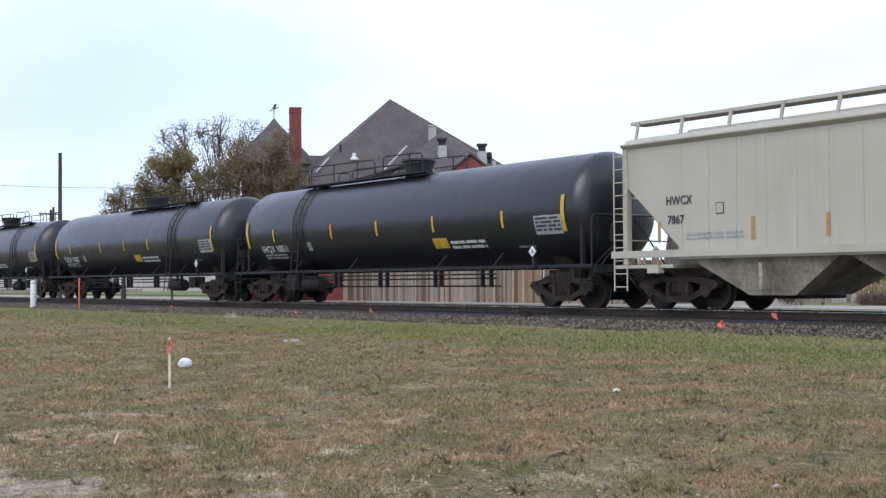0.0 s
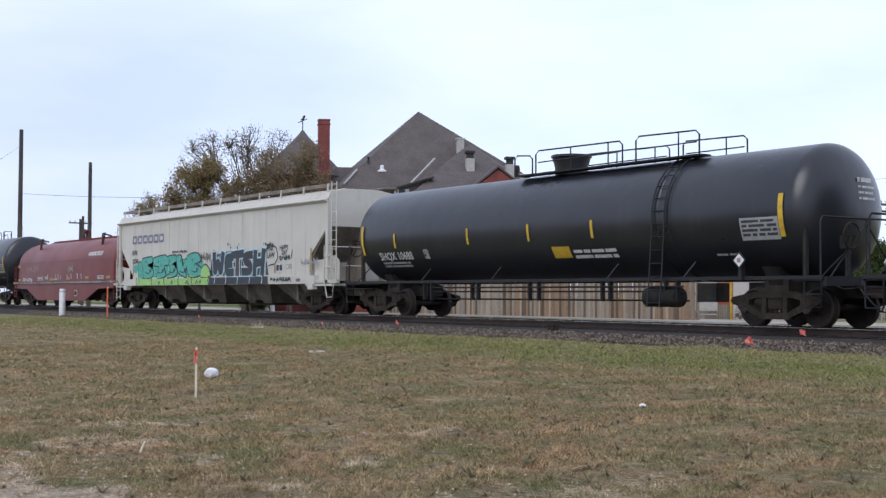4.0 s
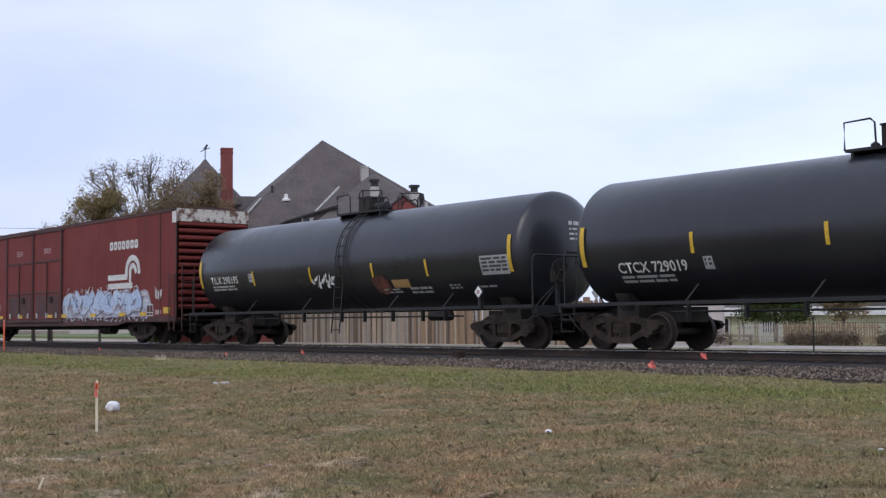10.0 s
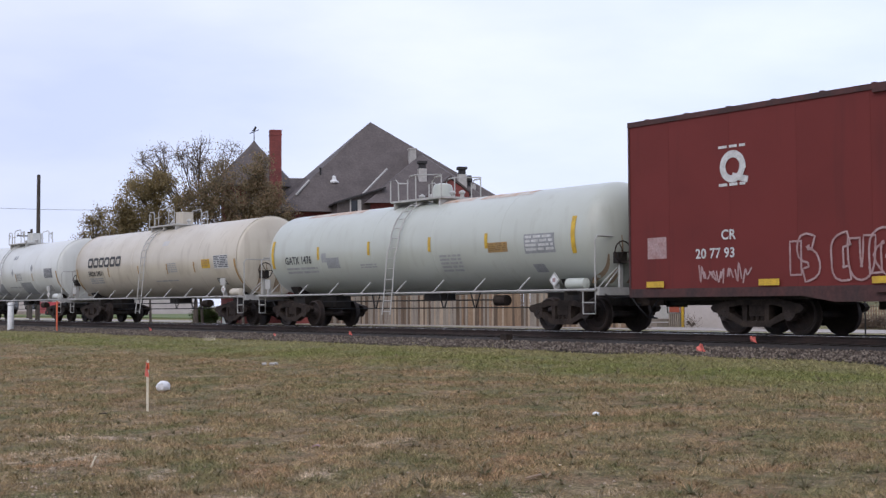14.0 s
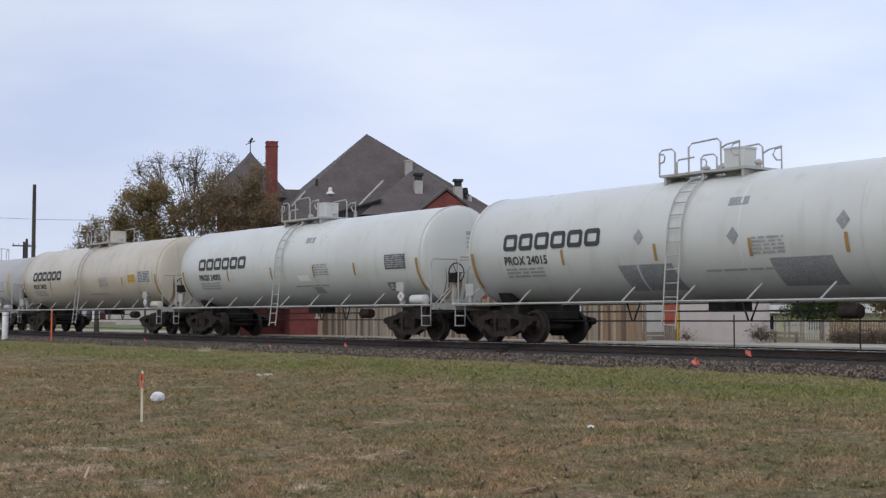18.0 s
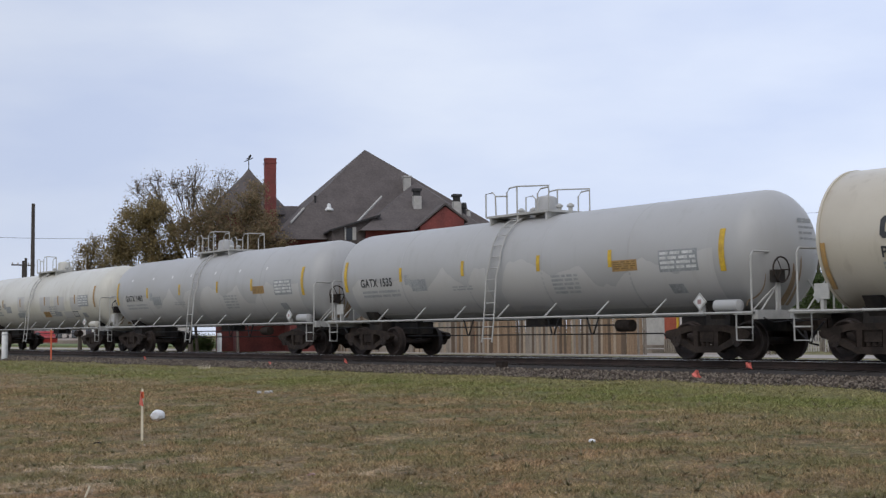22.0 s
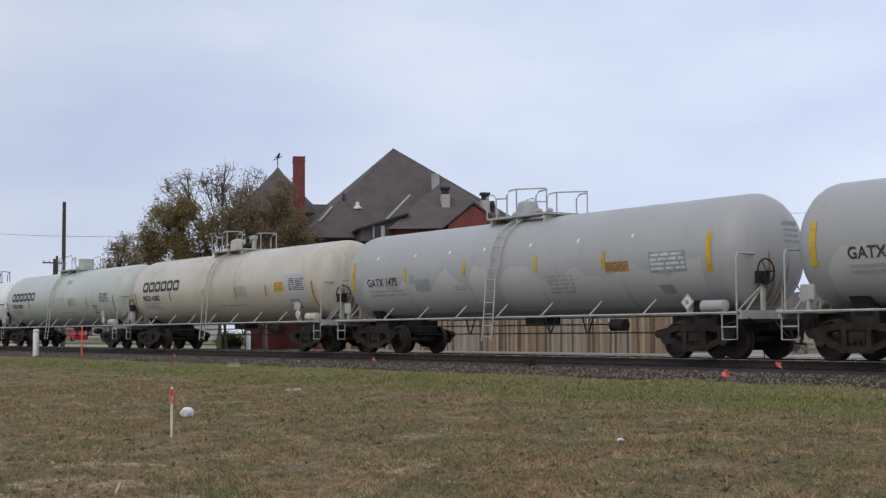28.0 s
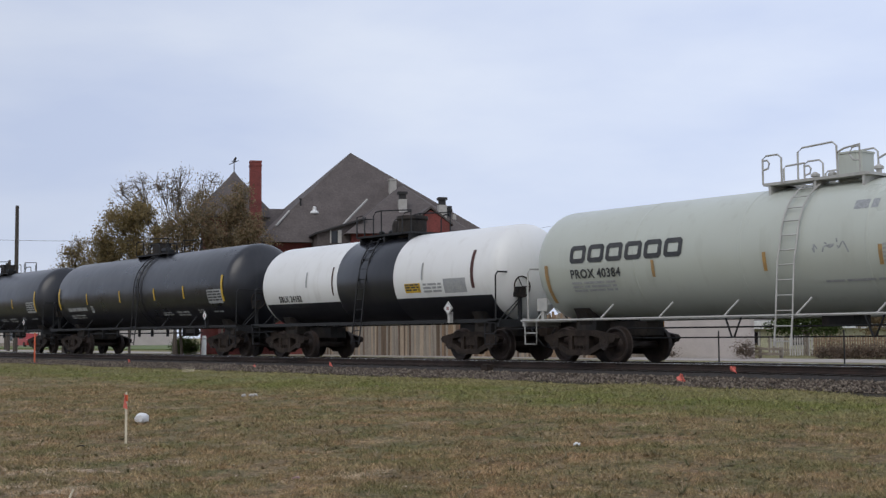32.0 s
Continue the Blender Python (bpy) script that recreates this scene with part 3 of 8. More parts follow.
def build_track():
    prof = [(-3.7, 0.33), (-3.2, 0.43), (-2.2, 0.61), (-1.7, 0.63), (1.7, 0.63), (2.4, 0.60), (3.6, 0.40)]
    s = Shape().prism([(TRACK_Y + a, b) for a, b in prof], -420, 160, "x")
    bed = solid("ballast_bed", s, M_BALLAST, "bed of dark grey crushed stone ballast", "ballast", kind="structure")
    for side in (-0.75, 0.75):
        y = TRACK_Y + side
        r = thing("rail", "worn steel rail with a polished head", "rail", "rails of the track", "structure")
        part("rail_web", Shape().prism([(y - 0.07, 0.66), (y + 0.07, 0.66), (y + 0.06, 0.68), (y + 0.012, 0.70), (y + 0.012, 0.775), (y + 0.035, 0.785),
                                        (y + 0.035, 0.812), (y - 0.035, 0.812), (y - 0.035, 0.785), (y - 0.012, 0.775), (y - 0.012, 0.70), (y - 0.06, 0.68)], -420, 160, "x"), M_RAIL, r, smooth=0)
        part("rail_head", Shape().box(-420, 160, y - 0.033, y + 0.033, 0.812, RAIL_Z), M_RAILTOP, r, smooth=0)
    tie = Shape().box(-0.115, 0.115, -1.3, 1.3, -0.17, 0).mesh("tie", M_TIE, 0)
    rnd = random.Random(8)
    for i in range(170):
        ob = part("tie", tie, None, bed)
        ob.location = (-78 + 0.51 * i, TRACK_Y + rnd.uniform(-0.05, 0.05), 0.657)
        ob.rotation_euler = (0, 0, radians(rnd.uniform(-1.5, 1.5)))
    # loose stones on the near shoulder
    rs = np.random.RandomState(5)
    n = 24000
    x = -7 - 62 * rs.rand(n) ** 1.25
    off = rs.rand(n)
    y = TRACK_Y - 2.35 - 0.95 * off
    z = np.interp(-(TRACK_Y - y), [-3.7, -3.2, -2.2, -1.7], [0.33, 0.43, 0.61, 0.63])
    size = 0.016 + 0.026 * rs.rand(n)
    base = np.array([(1, 0, 0), (-1, 0, 0), (0, 1, 0), (0, -1, 0), (0, 0, 0.8), (0, 0, -0.8)], float)
    v = base[None] * (0.7 + 0.6 * rs.rand(n, 6, 1)) + 0.25 * (rs.rand(n, 6, 3) - 0.5)
    a = rs.rand(n) * 6.28
    ca, sa = np.cos(a)[:, None], np.sin(a)[:, None]
    v = np.stack([v[..., 0] * ca - v[..., 1] * sa, v[..., 0] * sa + v[..., 1] * ca, v[..., 2]], -1) * size[:, None, None]
    v += np.stack([x, y, z + size * 0.4], -1)[:, None]
    tri = np.array([(0, 2, 4), (2, 1, 4), (1, 3, 4), (3, 0, 4), (2, 0, 5), (1, 2, 5), (3, 1, 5), (0, 3, 5)])
    f = (tri[None] + 6 * np.arange(n)[:, None, None]).reshape(-1, 3)
    big_mesh("ballast_stones", v.reshape(-1, 3), f, M_STONE, "loose grey and brown ballast stones on the shoulder", "ballast")


def big_mesh(name, v, f, material, label, category):
    me = bpy.data.meshes.new(name)
    me.vertices.add(len(v))
    me.vertices.foreach_set("co", np.ascontiguousarray(v, dtype=np.float32).ravel())
    k = f.shape[1]
    me.loops.add(f.size)
    me.loops.foreach_set("vertex_index", np.ascontiguousarray(f, dtype=np.int32).ravel())
    me.polygons.add(len(f))
    me.polygons.foreach_set("loop_start", np.arange(0, f.size, k, dtype=np.int32))
    me.materials.append(material)
    me.update()
    me.validate()
    return tagged(new(name, me), label, category, kind="stuff")


def grass_blades(name, n, lo, hi, h0, h1, ymin, ymax, material, label, seed, power=1.6):
    rs = np.random.RandomState(seed)
    az = np.radians(29 + 49 * rs.rand(n))
    d = lo + (hi - lo) * rs.rand(n) ** power
    x, y = -d * np.sin(az), d * np.cos(az)
    keep = (y > ymin) & (y < ymax)
    clump = np.array([0.8 * noise.noise((a * 0.9, b * 0.9, seed)) + 0.9 * noise.noise((a * 3.6, b * 3.6, seed)) for a, b in zip(x, y)])
    for px, py, size in BARE:
        clump -= 0.8 * np.clip(1.15 - np.hypot(x - px, y - py) / size, 0, 1)
    keep &= clump > rs.rand(n) * 0.9 - 0.75
    x, y, clump, d = x[keep], y[keep], clump[keep], d[keep]
    m = len(x)
    z = np.array([ground_z(a, b) for a, b in zip(x, y)])
    h = (h0 + (h1 - h0) * rs.rand(m) ** 2) * (0.8 + 0.5 * clump)
    w = np.minimum(0.0016 + 0.00027 * d, 0.014)
    stray = rs.rand(m) < 0.05
    h = np.where(stray, h * 1.5, h * (0.55 + 0.45 * rs.rand(m)))
    t = rs.rand(m) * 6.28
    dx, dy = np.cos(t) * w, np.sin(t) * w
    lean = h[:, None] * rs.normal(0, 1.0, (m, 2)) * np.where(stray, 1.5, 0.9)[:, None]
    v = np.stack([np.stack([x - dx, y - dy, z - 0.005], -1), np.stack([x + dx, y + dy, z - 0.005], -1), np.stack([x + lean[:, 0], y + lean[:, 1], z + h], -1)], 1)
    big_mesh(name, v.reshape(-1, 3), np.arange(3 * m).reshape(-1, 3), material, label, "grass")


def weeds(n, seed):
    """Low broad-leaved weeds and tussocks that stand out from the turf."""
    rs = np.random.RandomState(seed)
    v, k = [], 16
    az, d = np.radians(29 + 49 * rs.rand(n)), 6 + 24 * rs.rand(n) ** 1.3
    for a, q in zip(az, d):
        x, y = -q * math.sin(a), q * math.cos(a)
        if not 1.5 < y < 18.5:
            continue
        z, size = ground_z(x, y), 0.035 + 0.1 * rs.rand() ** 2
        for _ in range(k):
            t, r, w = rs.uniform(0, 6.28), size * rs.uniform(0.5, 1.3), rs.uniform(0.006, 0.014)
            c, e = math.cos(t), math.sin(t)
            v += [(x - e * w, y + c * w, z), (x + e * w, y - c * w, z), (x + c * r, y + e * r, z + size * rs.uniform(0.15, 0.9))]
    v = np.array(v)
    big_mesh("weeds", v, np.arange(len(v)).reshape(-1, 3), leaf_mat("dull weed leaves", (0.14, 0.14, 0.07), (0.22, 0.195, 0.11), (0.38, 0.29, 0.19)), "low dull green weeds scattered in the turf", "weeds")


def pebbles(n, seed):
    """Small stones and clods lying on the bare, sandy parts of the field."""
    rs = np.random.RandomState(seed)
    px, py, size = np.array(BARE).T
    k = rs.randint(0, len(BARE), n)
    wide = rs.rand(n) < 0.6
    x = np.where(wide, -4.5 - 11 * rs.rand(n), px[k] + rs.normal(0, 1, n) * size[k])
    y = np.where(wide, 2.0 + 7 * rs.rand(n), py[k] + rs.normal(0, 1, n) * size[k])
    z = np.array([ground_z(a, b) for a, b in zip(x, y)])
    r = 0.005 + 0.016 * rs.rand(n) ** 3
    base = np.array([(1, 0, 0), (-1, 0, 0), (0, 1, 0), (0, -1, 0), (0, 0, 0.7), (0, 0, -0.7)], float)
    v = (base[None] * (0.7 + 0.6 * rs.rand(n, 6, 1)) + 0.3 * (rs.rand(n, 6, 3) - 0.5)) * r[:, None, None] + np.stack([x, y, z + 0.3 * r], -1)[:, None]
    tri = np.array([(0, 2, 4), (2, 1, 4), (1, 3, 4), (3, 0, 4), (2, 0, 5), (1, 2, 5), (3, 1, 5), (0, 3, 5)])
    big_mesh("pebbles", v.reshape(-1, 3), (tri[None] + 6 * np.arange(n)[:, None, None]).reshape(-1, 3), leaf_mat("pebbles and clods", (0.2, 0.15, 0.105), (0.37, 0.29, 0.21), (0.52, 0.43, 0.33), False), "small pale pebbles and clods on sandy soil", "pebbles")


build_ground()
build_track()
pebbles(2600, 31)
weeds(1100, 21)
grass_blades("grass", 760000, 5.5, 34, 0.015, 0.075, 1.5, 20.2, M_BLADE, "short dry grass of the field", 11)
grass_blades("grass_beyond", 260000, 28, 66, 0.02, 0.075, 2.0, 20.4, M_BLADE, "short dry grass further off in the field", 13, 1.0)
grass_blades("grass_fringe", 130000, 18, 62, 0.03, 0.12, 14.8, 20.5, M_BLADE,
             "longer green grass along the ballast", 12, 1.0)


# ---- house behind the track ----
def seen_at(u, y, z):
    """A place on the house: offset u and height z as seen from the camera, widened with the depth y behind the front.
    """
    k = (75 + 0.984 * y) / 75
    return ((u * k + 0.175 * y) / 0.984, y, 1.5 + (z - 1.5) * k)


def build_house():
    hs = thing("house", "large red brick house with a grey shingle hip roof and turret", "house", m=pose(-62.33, 41.71, 0, 0, 0, 66))
    e, g = 6.9, 0.55
    part("wall", Shape().box(-4.9, 7.4, -4.0, 10.5, g, e), M_BRICK, hs, "red brick main walls", 0)
    part("wall", Shape().box(-1.1, 7.2, -6.6, -4.0, g, e + 0.2), M_BRICK, hs, "red brick front bay", 0)
    part("wall", Shape().box(-7.6, -4.9, -1.0, 7.0, g, 6.4), M_BRICK, hs, "red brick side wing", 0)
    # main hip roof, a slab folded over a short ridge
    a, b = (0, 0, 12.39), (0, 6.0, 12.39)
    fl, fr, bl, br = (-5.9, -4.6, e - 0.2), (8.3, -4.6, e - 0.2), (-6.6, 11.0, e - 0.2), (8.3, 11.0, e - 0.2)
    s = Shape().face(fl, fr, a).face(fr, br, b, a).face(br, bl, b).face(bl, fl, a, b).face(fl, bl, br, fr)
    roof = part("roof", s, M_SHINGLE, hs, "weathered grey-brown shingle hip roof", 0)
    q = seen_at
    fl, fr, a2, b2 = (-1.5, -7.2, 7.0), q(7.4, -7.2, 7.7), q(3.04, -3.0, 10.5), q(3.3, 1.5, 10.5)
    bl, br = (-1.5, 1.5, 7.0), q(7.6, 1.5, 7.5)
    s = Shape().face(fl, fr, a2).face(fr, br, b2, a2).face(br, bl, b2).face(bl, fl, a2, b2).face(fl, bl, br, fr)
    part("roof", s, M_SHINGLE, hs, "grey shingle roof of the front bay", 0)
    a3, b3 = (-3.2, 2.2, 9.2), (-6.0, 2.2, 9.2)
    fl, fr, bl, br = (-8.0, -1.4, 6.2), (-2.2, -1.4, 6.2), (-8.0, 7.0, 6.2), (-2.2, 7.0, 6.2)
    s = Shape().face(fl, fr, a3, b3).face(fr, br, a3).face(br, bl, b3, a3).face(bl, fl, b3).face(fl, bl, br, fr)
    part("roof", s, M_SHINGLE, hs, "grey shingle roof of the side wing", 0)
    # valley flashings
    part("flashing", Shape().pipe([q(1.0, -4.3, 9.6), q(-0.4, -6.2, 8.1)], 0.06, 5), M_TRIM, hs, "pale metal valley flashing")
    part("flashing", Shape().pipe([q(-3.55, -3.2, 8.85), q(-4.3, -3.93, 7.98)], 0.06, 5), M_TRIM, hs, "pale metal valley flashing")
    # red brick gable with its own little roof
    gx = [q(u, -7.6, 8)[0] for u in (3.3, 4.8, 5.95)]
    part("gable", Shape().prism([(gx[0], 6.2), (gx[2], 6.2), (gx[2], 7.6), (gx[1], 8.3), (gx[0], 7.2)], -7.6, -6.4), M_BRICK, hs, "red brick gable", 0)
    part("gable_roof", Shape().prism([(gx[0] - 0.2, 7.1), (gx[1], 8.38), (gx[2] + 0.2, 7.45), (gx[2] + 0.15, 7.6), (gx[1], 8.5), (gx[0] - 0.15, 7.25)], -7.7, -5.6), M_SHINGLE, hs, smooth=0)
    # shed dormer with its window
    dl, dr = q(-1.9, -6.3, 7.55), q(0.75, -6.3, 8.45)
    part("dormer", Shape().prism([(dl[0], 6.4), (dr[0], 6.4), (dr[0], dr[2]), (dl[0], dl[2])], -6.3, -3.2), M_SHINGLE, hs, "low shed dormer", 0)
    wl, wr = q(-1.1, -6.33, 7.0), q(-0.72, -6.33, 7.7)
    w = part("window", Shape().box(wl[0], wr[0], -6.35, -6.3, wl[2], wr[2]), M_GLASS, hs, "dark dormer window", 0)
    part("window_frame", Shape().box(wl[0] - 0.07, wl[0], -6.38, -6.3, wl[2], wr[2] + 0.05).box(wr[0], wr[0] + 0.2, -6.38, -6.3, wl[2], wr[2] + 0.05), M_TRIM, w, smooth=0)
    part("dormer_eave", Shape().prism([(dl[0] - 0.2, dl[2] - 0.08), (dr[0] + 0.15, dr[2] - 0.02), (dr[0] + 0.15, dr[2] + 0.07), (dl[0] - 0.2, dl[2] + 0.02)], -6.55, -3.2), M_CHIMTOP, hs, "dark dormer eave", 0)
    # chimneys
    c = part("chimney", Shape().box(-5.95, -5.3, -0.6, 0.05, 5.5, 11.6), M_BRICK, hs, "tall red brick chimney", 0)
    part("chimney_cap", Shape().box(-5.98, -5.27, -0.63, 0.08, 11.38, 11.46).box(-5.97, -5.28, -0.62, 0.07, 11.6, 11.7), M_BRICK, c, smooth=0)
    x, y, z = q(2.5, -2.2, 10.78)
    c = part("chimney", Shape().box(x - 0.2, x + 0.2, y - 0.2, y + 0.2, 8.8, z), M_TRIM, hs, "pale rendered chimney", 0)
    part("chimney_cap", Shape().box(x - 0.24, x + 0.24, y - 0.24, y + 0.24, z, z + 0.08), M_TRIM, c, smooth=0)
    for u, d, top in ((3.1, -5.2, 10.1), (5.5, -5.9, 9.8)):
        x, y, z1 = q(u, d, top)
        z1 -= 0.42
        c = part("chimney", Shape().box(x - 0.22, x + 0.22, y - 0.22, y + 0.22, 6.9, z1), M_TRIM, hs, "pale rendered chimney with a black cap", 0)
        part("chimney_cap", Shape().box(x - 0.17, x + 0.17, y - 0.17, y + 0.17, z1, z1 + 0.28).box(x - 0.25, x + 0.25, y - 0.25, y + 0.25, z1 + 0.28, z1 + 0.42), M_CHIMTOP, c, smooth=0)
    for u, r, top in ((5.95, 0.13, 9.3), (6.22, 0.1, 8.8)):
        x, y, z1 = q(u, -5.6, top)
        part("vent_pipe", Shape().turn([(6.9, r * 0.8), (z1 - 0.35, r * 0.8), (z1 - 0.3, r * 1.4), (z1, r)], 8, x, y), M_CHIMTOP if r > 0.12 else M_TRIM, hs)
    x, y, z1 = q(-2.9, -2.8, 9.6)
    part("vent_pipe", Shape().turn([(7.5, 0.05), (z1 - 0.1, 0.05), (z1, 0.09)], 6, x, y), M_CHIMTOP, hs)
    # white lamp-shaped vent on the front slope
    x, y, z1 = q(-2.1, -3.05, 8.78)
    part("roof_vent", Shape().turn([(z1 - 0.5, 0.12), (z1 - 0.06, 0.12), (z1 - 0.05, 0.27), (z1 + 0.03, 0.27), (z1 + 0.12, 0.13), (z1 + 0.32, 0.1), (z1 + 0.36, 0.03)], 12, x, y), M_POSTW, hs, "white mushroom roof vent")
    # turret
    t = part("turret", Shape().turn([(g, 1.95), (8.9, 1.95)], 16, -6.57, 3.2), M_BRICK, hs, "round red brick turret")
    part("turret_roof", Shape().turn([(8.6, 2.7), (9.3, 2.1), (10.45, 1.0), (11.15, 0.32), (11.5, 0.05)], 20, -6.57, 3.2), M_SHINGLE, t, "conical shingle roof")
    part("weathervane", Shape().pipe([(-6.57, 3.2, 11.4), (-6.57, 3.2, 12.3)], 0.03, 5).pipe([(-6.85, 3.2, 11.95), (-6.3, 3.2, 12.2)], 0.025, 4).prism([(-6.75, 12.1), (-6.5, 12.12), (-6.4, 12.35), (-6.5, 12.42), (-6.6, 12.22)], 3.18, 3.22), M_CHIMTOP, t, "dark iron weathervane", 0)
    # front door and windows of the ground storey
    for x in (-3.4, -2.0):
        w = part("window", Shape().box(x, x + 0.9, -4.08, -4.0, 1.6, 3.6), M_GLASS, hs, "tall sash window", 0)
        part("window_frame", Shape().box(x - 0.1, x, -4.12, -4.0, 1.5, 3.7).box(x + 0.9, x + 1.0, -4.12, -4.0, 1.5, 3.7).box(x, x + 0.9, -4.12, -4.0, 3.6, 3.75), M_TRIM, w, smooth=0)
        part("window_sill", Shape().box(x - 0.15, x + 1.05, -4.2, -4.0, 1.45, 1.55), M_TRIM, w, smooth=0)


build_house()


# ---- trees ----
def lumpy_tree(label, x, y, lumps, leaf, per_lump, leaf_size, seed, trunk=0.22, twigs=16):
    """A tree whose limbs reach out to uneven clumps (x, y, z, radius) of twigs and leaves."""
    rnd = random.Random(seed)
    t = thing("tree", label, "tree")
    base = Vector((x, y, 0.55))
    t.location = base
    wood, tips = Shape(), []
    mid = sum((Vector(q[:3]) for q in lumps), Vector()) / len(lumps) - base
    fork = Vector((mid.x * 0.3, mid.y * 0.3, mid.z * 0.42))
    wood.pipe([Vector((0, 0, -0.1)), fork * 0.5 + Vector((0.08, -0.05, 0)), fork], trunk, 7, [trunk * 1.2, trunk * 0.9, trunk * 0.7])

    def shoot(a, b, r0, r1, bend, seg):
        n = 4
        off = Vector((rnd.uniform(-1, 1), rnd.uniform(-1, 1), rnd.uniform(0, 1))) * bend * (b - a).length
        pts = [a.lerp(b, i / n) + off * math.sin(math.pi * i / n) for i in range(n + 1)]
        wood.pipe(pts, r0, seg, [r0 + (r1 - r0) * i / n for i in range(n + 1)])
        return pts

    for lx, ly, lz, r in lumps:
        c = Vector((lx, ly, lz)) - base
        limb = shoot(fork, c, max(trunk * 0.6, 0.04), 0.028, 0.12, 5)
        for _ in range(twigs):
            a = limb[rnd.choice((2, 3, 4))]
            d = Vector((rnd.gauss(0, 1), rnd.gauss(0, 1), rnd.gauss(0.25, 0.9))).normalized()
            b = c + d * r * rnd.uniform(0.55, 1.1)
            pts = shoot(a, b, 0.022, 0.008, 0.12, 3)
            tips += pts[2:]
            for _ in range(4):
                k = rnd.choice((1, 2, 3))
                e = pts[k] + Vector((rnd.gauss(0, 1), rnd.gauss(0, 1), rnd.gauss(0.3, 0.8))).normalized() * r * rnd.uniform(0.25, 0.55)
                tips += shoot(pts[k], e, 0.014, 0.006, 0.1, 3)[2:]
    part("trunk", wood, M_BARK, t, "grey-brown trunk and bare twigs", 60)
    n = int(2.3 * per_lump) * len(lumps)
    rs = np.random.RandomState(seed)
    if n:
        # leaves gather on some twigs more than on others
        pick = np.minimum((len(tips) * rs.rand(n) ** 1.7).astype(int), len(tips) - 1)
        order = rs.permutation(len(tips))
        c = np.array([tuple(p) for p in tips])[order[pick]] + rs.normal(0, 0.16, (n, 3))
        s = 0.62 * leaf_size * (0.5 + rs.rand(n))
        u = rs.normal(0, 1, (n, 3))
        u /= np.linalg.norm(u, axis=1)[:, None]
        w = np.cross(u, rs.normal(0, 1, (n, 3)))
        w /= np.linalg.norm(w, axis=1)[:, None]
        u, w = u * s[:, None], w * s[:, None] * 0.6
        v = np.stack([c - u, c + w, c + u, c - w], 1)
        me = bpy.data.meshes.new("crown")
        me.from_pydata(v.reshape(-1, 3).tolist(), [], np.arange(4 * n).reshape(-1, 4).tolist())
        me.materials.append(leaf)
        part("crown", me, leaf, t, "uneven crown of small leaves")
    return t


lumpy_tree("broad olive-brown tree with thinning autumn leaves", -61.0, 32.6, [(-60.5, 33.1, 8.4, 1.4), (-61.4, 31.5, 7.9, 1.5), (-60.1, 33.9, 6.8, 1.3), (-61.9, 30.4, 7.3, 1.4),
           (-60.8, 32.6, 6.2, 1.5), (-59.8, 34.4, 5.8, 1.1), (-61.6, 31.0, 5.2, 1.4), (-60.3, 33.6, 4.4, 1.2), (-61.8, 30.6, 3.6, 1.1)], M_LEAFDK, 2300, 0.085, 3, 0.075)
lumpy_tree("russet and gold tree with uneven autumn leaves", -64.8, 29.0, [(-65.1, 28.4, 7.9, 1.0), (-64.6, 29.4, 8.2, 1.1), (-65.4, 27.9, 6.6, 1.2), (-64.7, 29.2, 6.3, 1.4), (-64.1, 30.5, 6.5, 1.3),
           (-65.7, 27.7, 5.5, 0.95), (-64.6, 29.5, 4.9, 1.3), (-65.2, 28.4, 4.0, 1.1)], M_LEAFBR, 1900, 0.085, 5, 0.07)
lumpy_tree("tall half-bare tree with a fan of fine twigs", -65.4, 32.4, [(-65.6, 32.2, 9.5, 0.9), (-65.5, 32.3, 10.65, 0.8), (-66.4, 30.4, 10.2, 0.8), (-66.0, 31.3, 10.0, 0.9), (-64.7, 33.8, 10.3, 0.8), (-65.0, 33.0, 9.4, 0.9), (-66.9, 29.4, 9.6, 0.8),
           (-66.6, 30.2, 8.8, 0.8)], M_LEAFDK, 160, 0.07, 6, 0.08, 24)
lumpy_tree("thin half-bare tree with a few brown leaves", -68.9, 27.9, [(-68.9, 27.8, 6.6, 0.8), (-68.6, 28.3, 5.9, 0.8), (-69.3, 27.5, 6.2, 0.7), (-69.0, 27.9, 5.0, 0.8)], M_LEAFBR, 500, 0.075, 7, 0.14)
lumpy_tree("thin half-bare tree with a few brown leaves", -72.6, 28.4, [(-72.6, 28.2, 5.4, 0.7), (-72.2, 28.7, 4.8, 0.7), (-73.0, 28.1, 4.6, 0.6)], M_LEAFDK, 350, 0.075, 8, 0.12)
lumpy_tree("low bush-like tree with green and russet leaves", -63.4, 31.0, [(-63.4, 31.0, 4.4, 1.2), (-64.0, 30.2, 3.4, 1.0), (-62.8, 31.7, 3.4, 1.1)], M_LEAFGR, 1400, 0.085, 9, 0.14)
lumpy_tree("yellow autumn tree beyond the lot", -42.2, 62.0, [(-43.5, 62.0, 8.0, 0.8), (-42.3, 62.2, 8.4, 0.9), (-40.9, 62.0, 8.3, 1.0), (-43.4, 61.8, 6.6, 0.9), (-42.0, 62.0, 6.5, 1.2), (-40.6, 62.3, 6.1, 1.2),
           (-43.4, 62.1, 5.0, 1.0), (-42.0, 61.8, 4.6, 1.2), (-40.5, 62.0, 4.2, 1.1), (-43.0, 62.0, 3.4, 1.0), (-41.6, 62.0, 3.0, 1.0)], M_LEAFYE, 1000, 0.1, 10, 0.15)
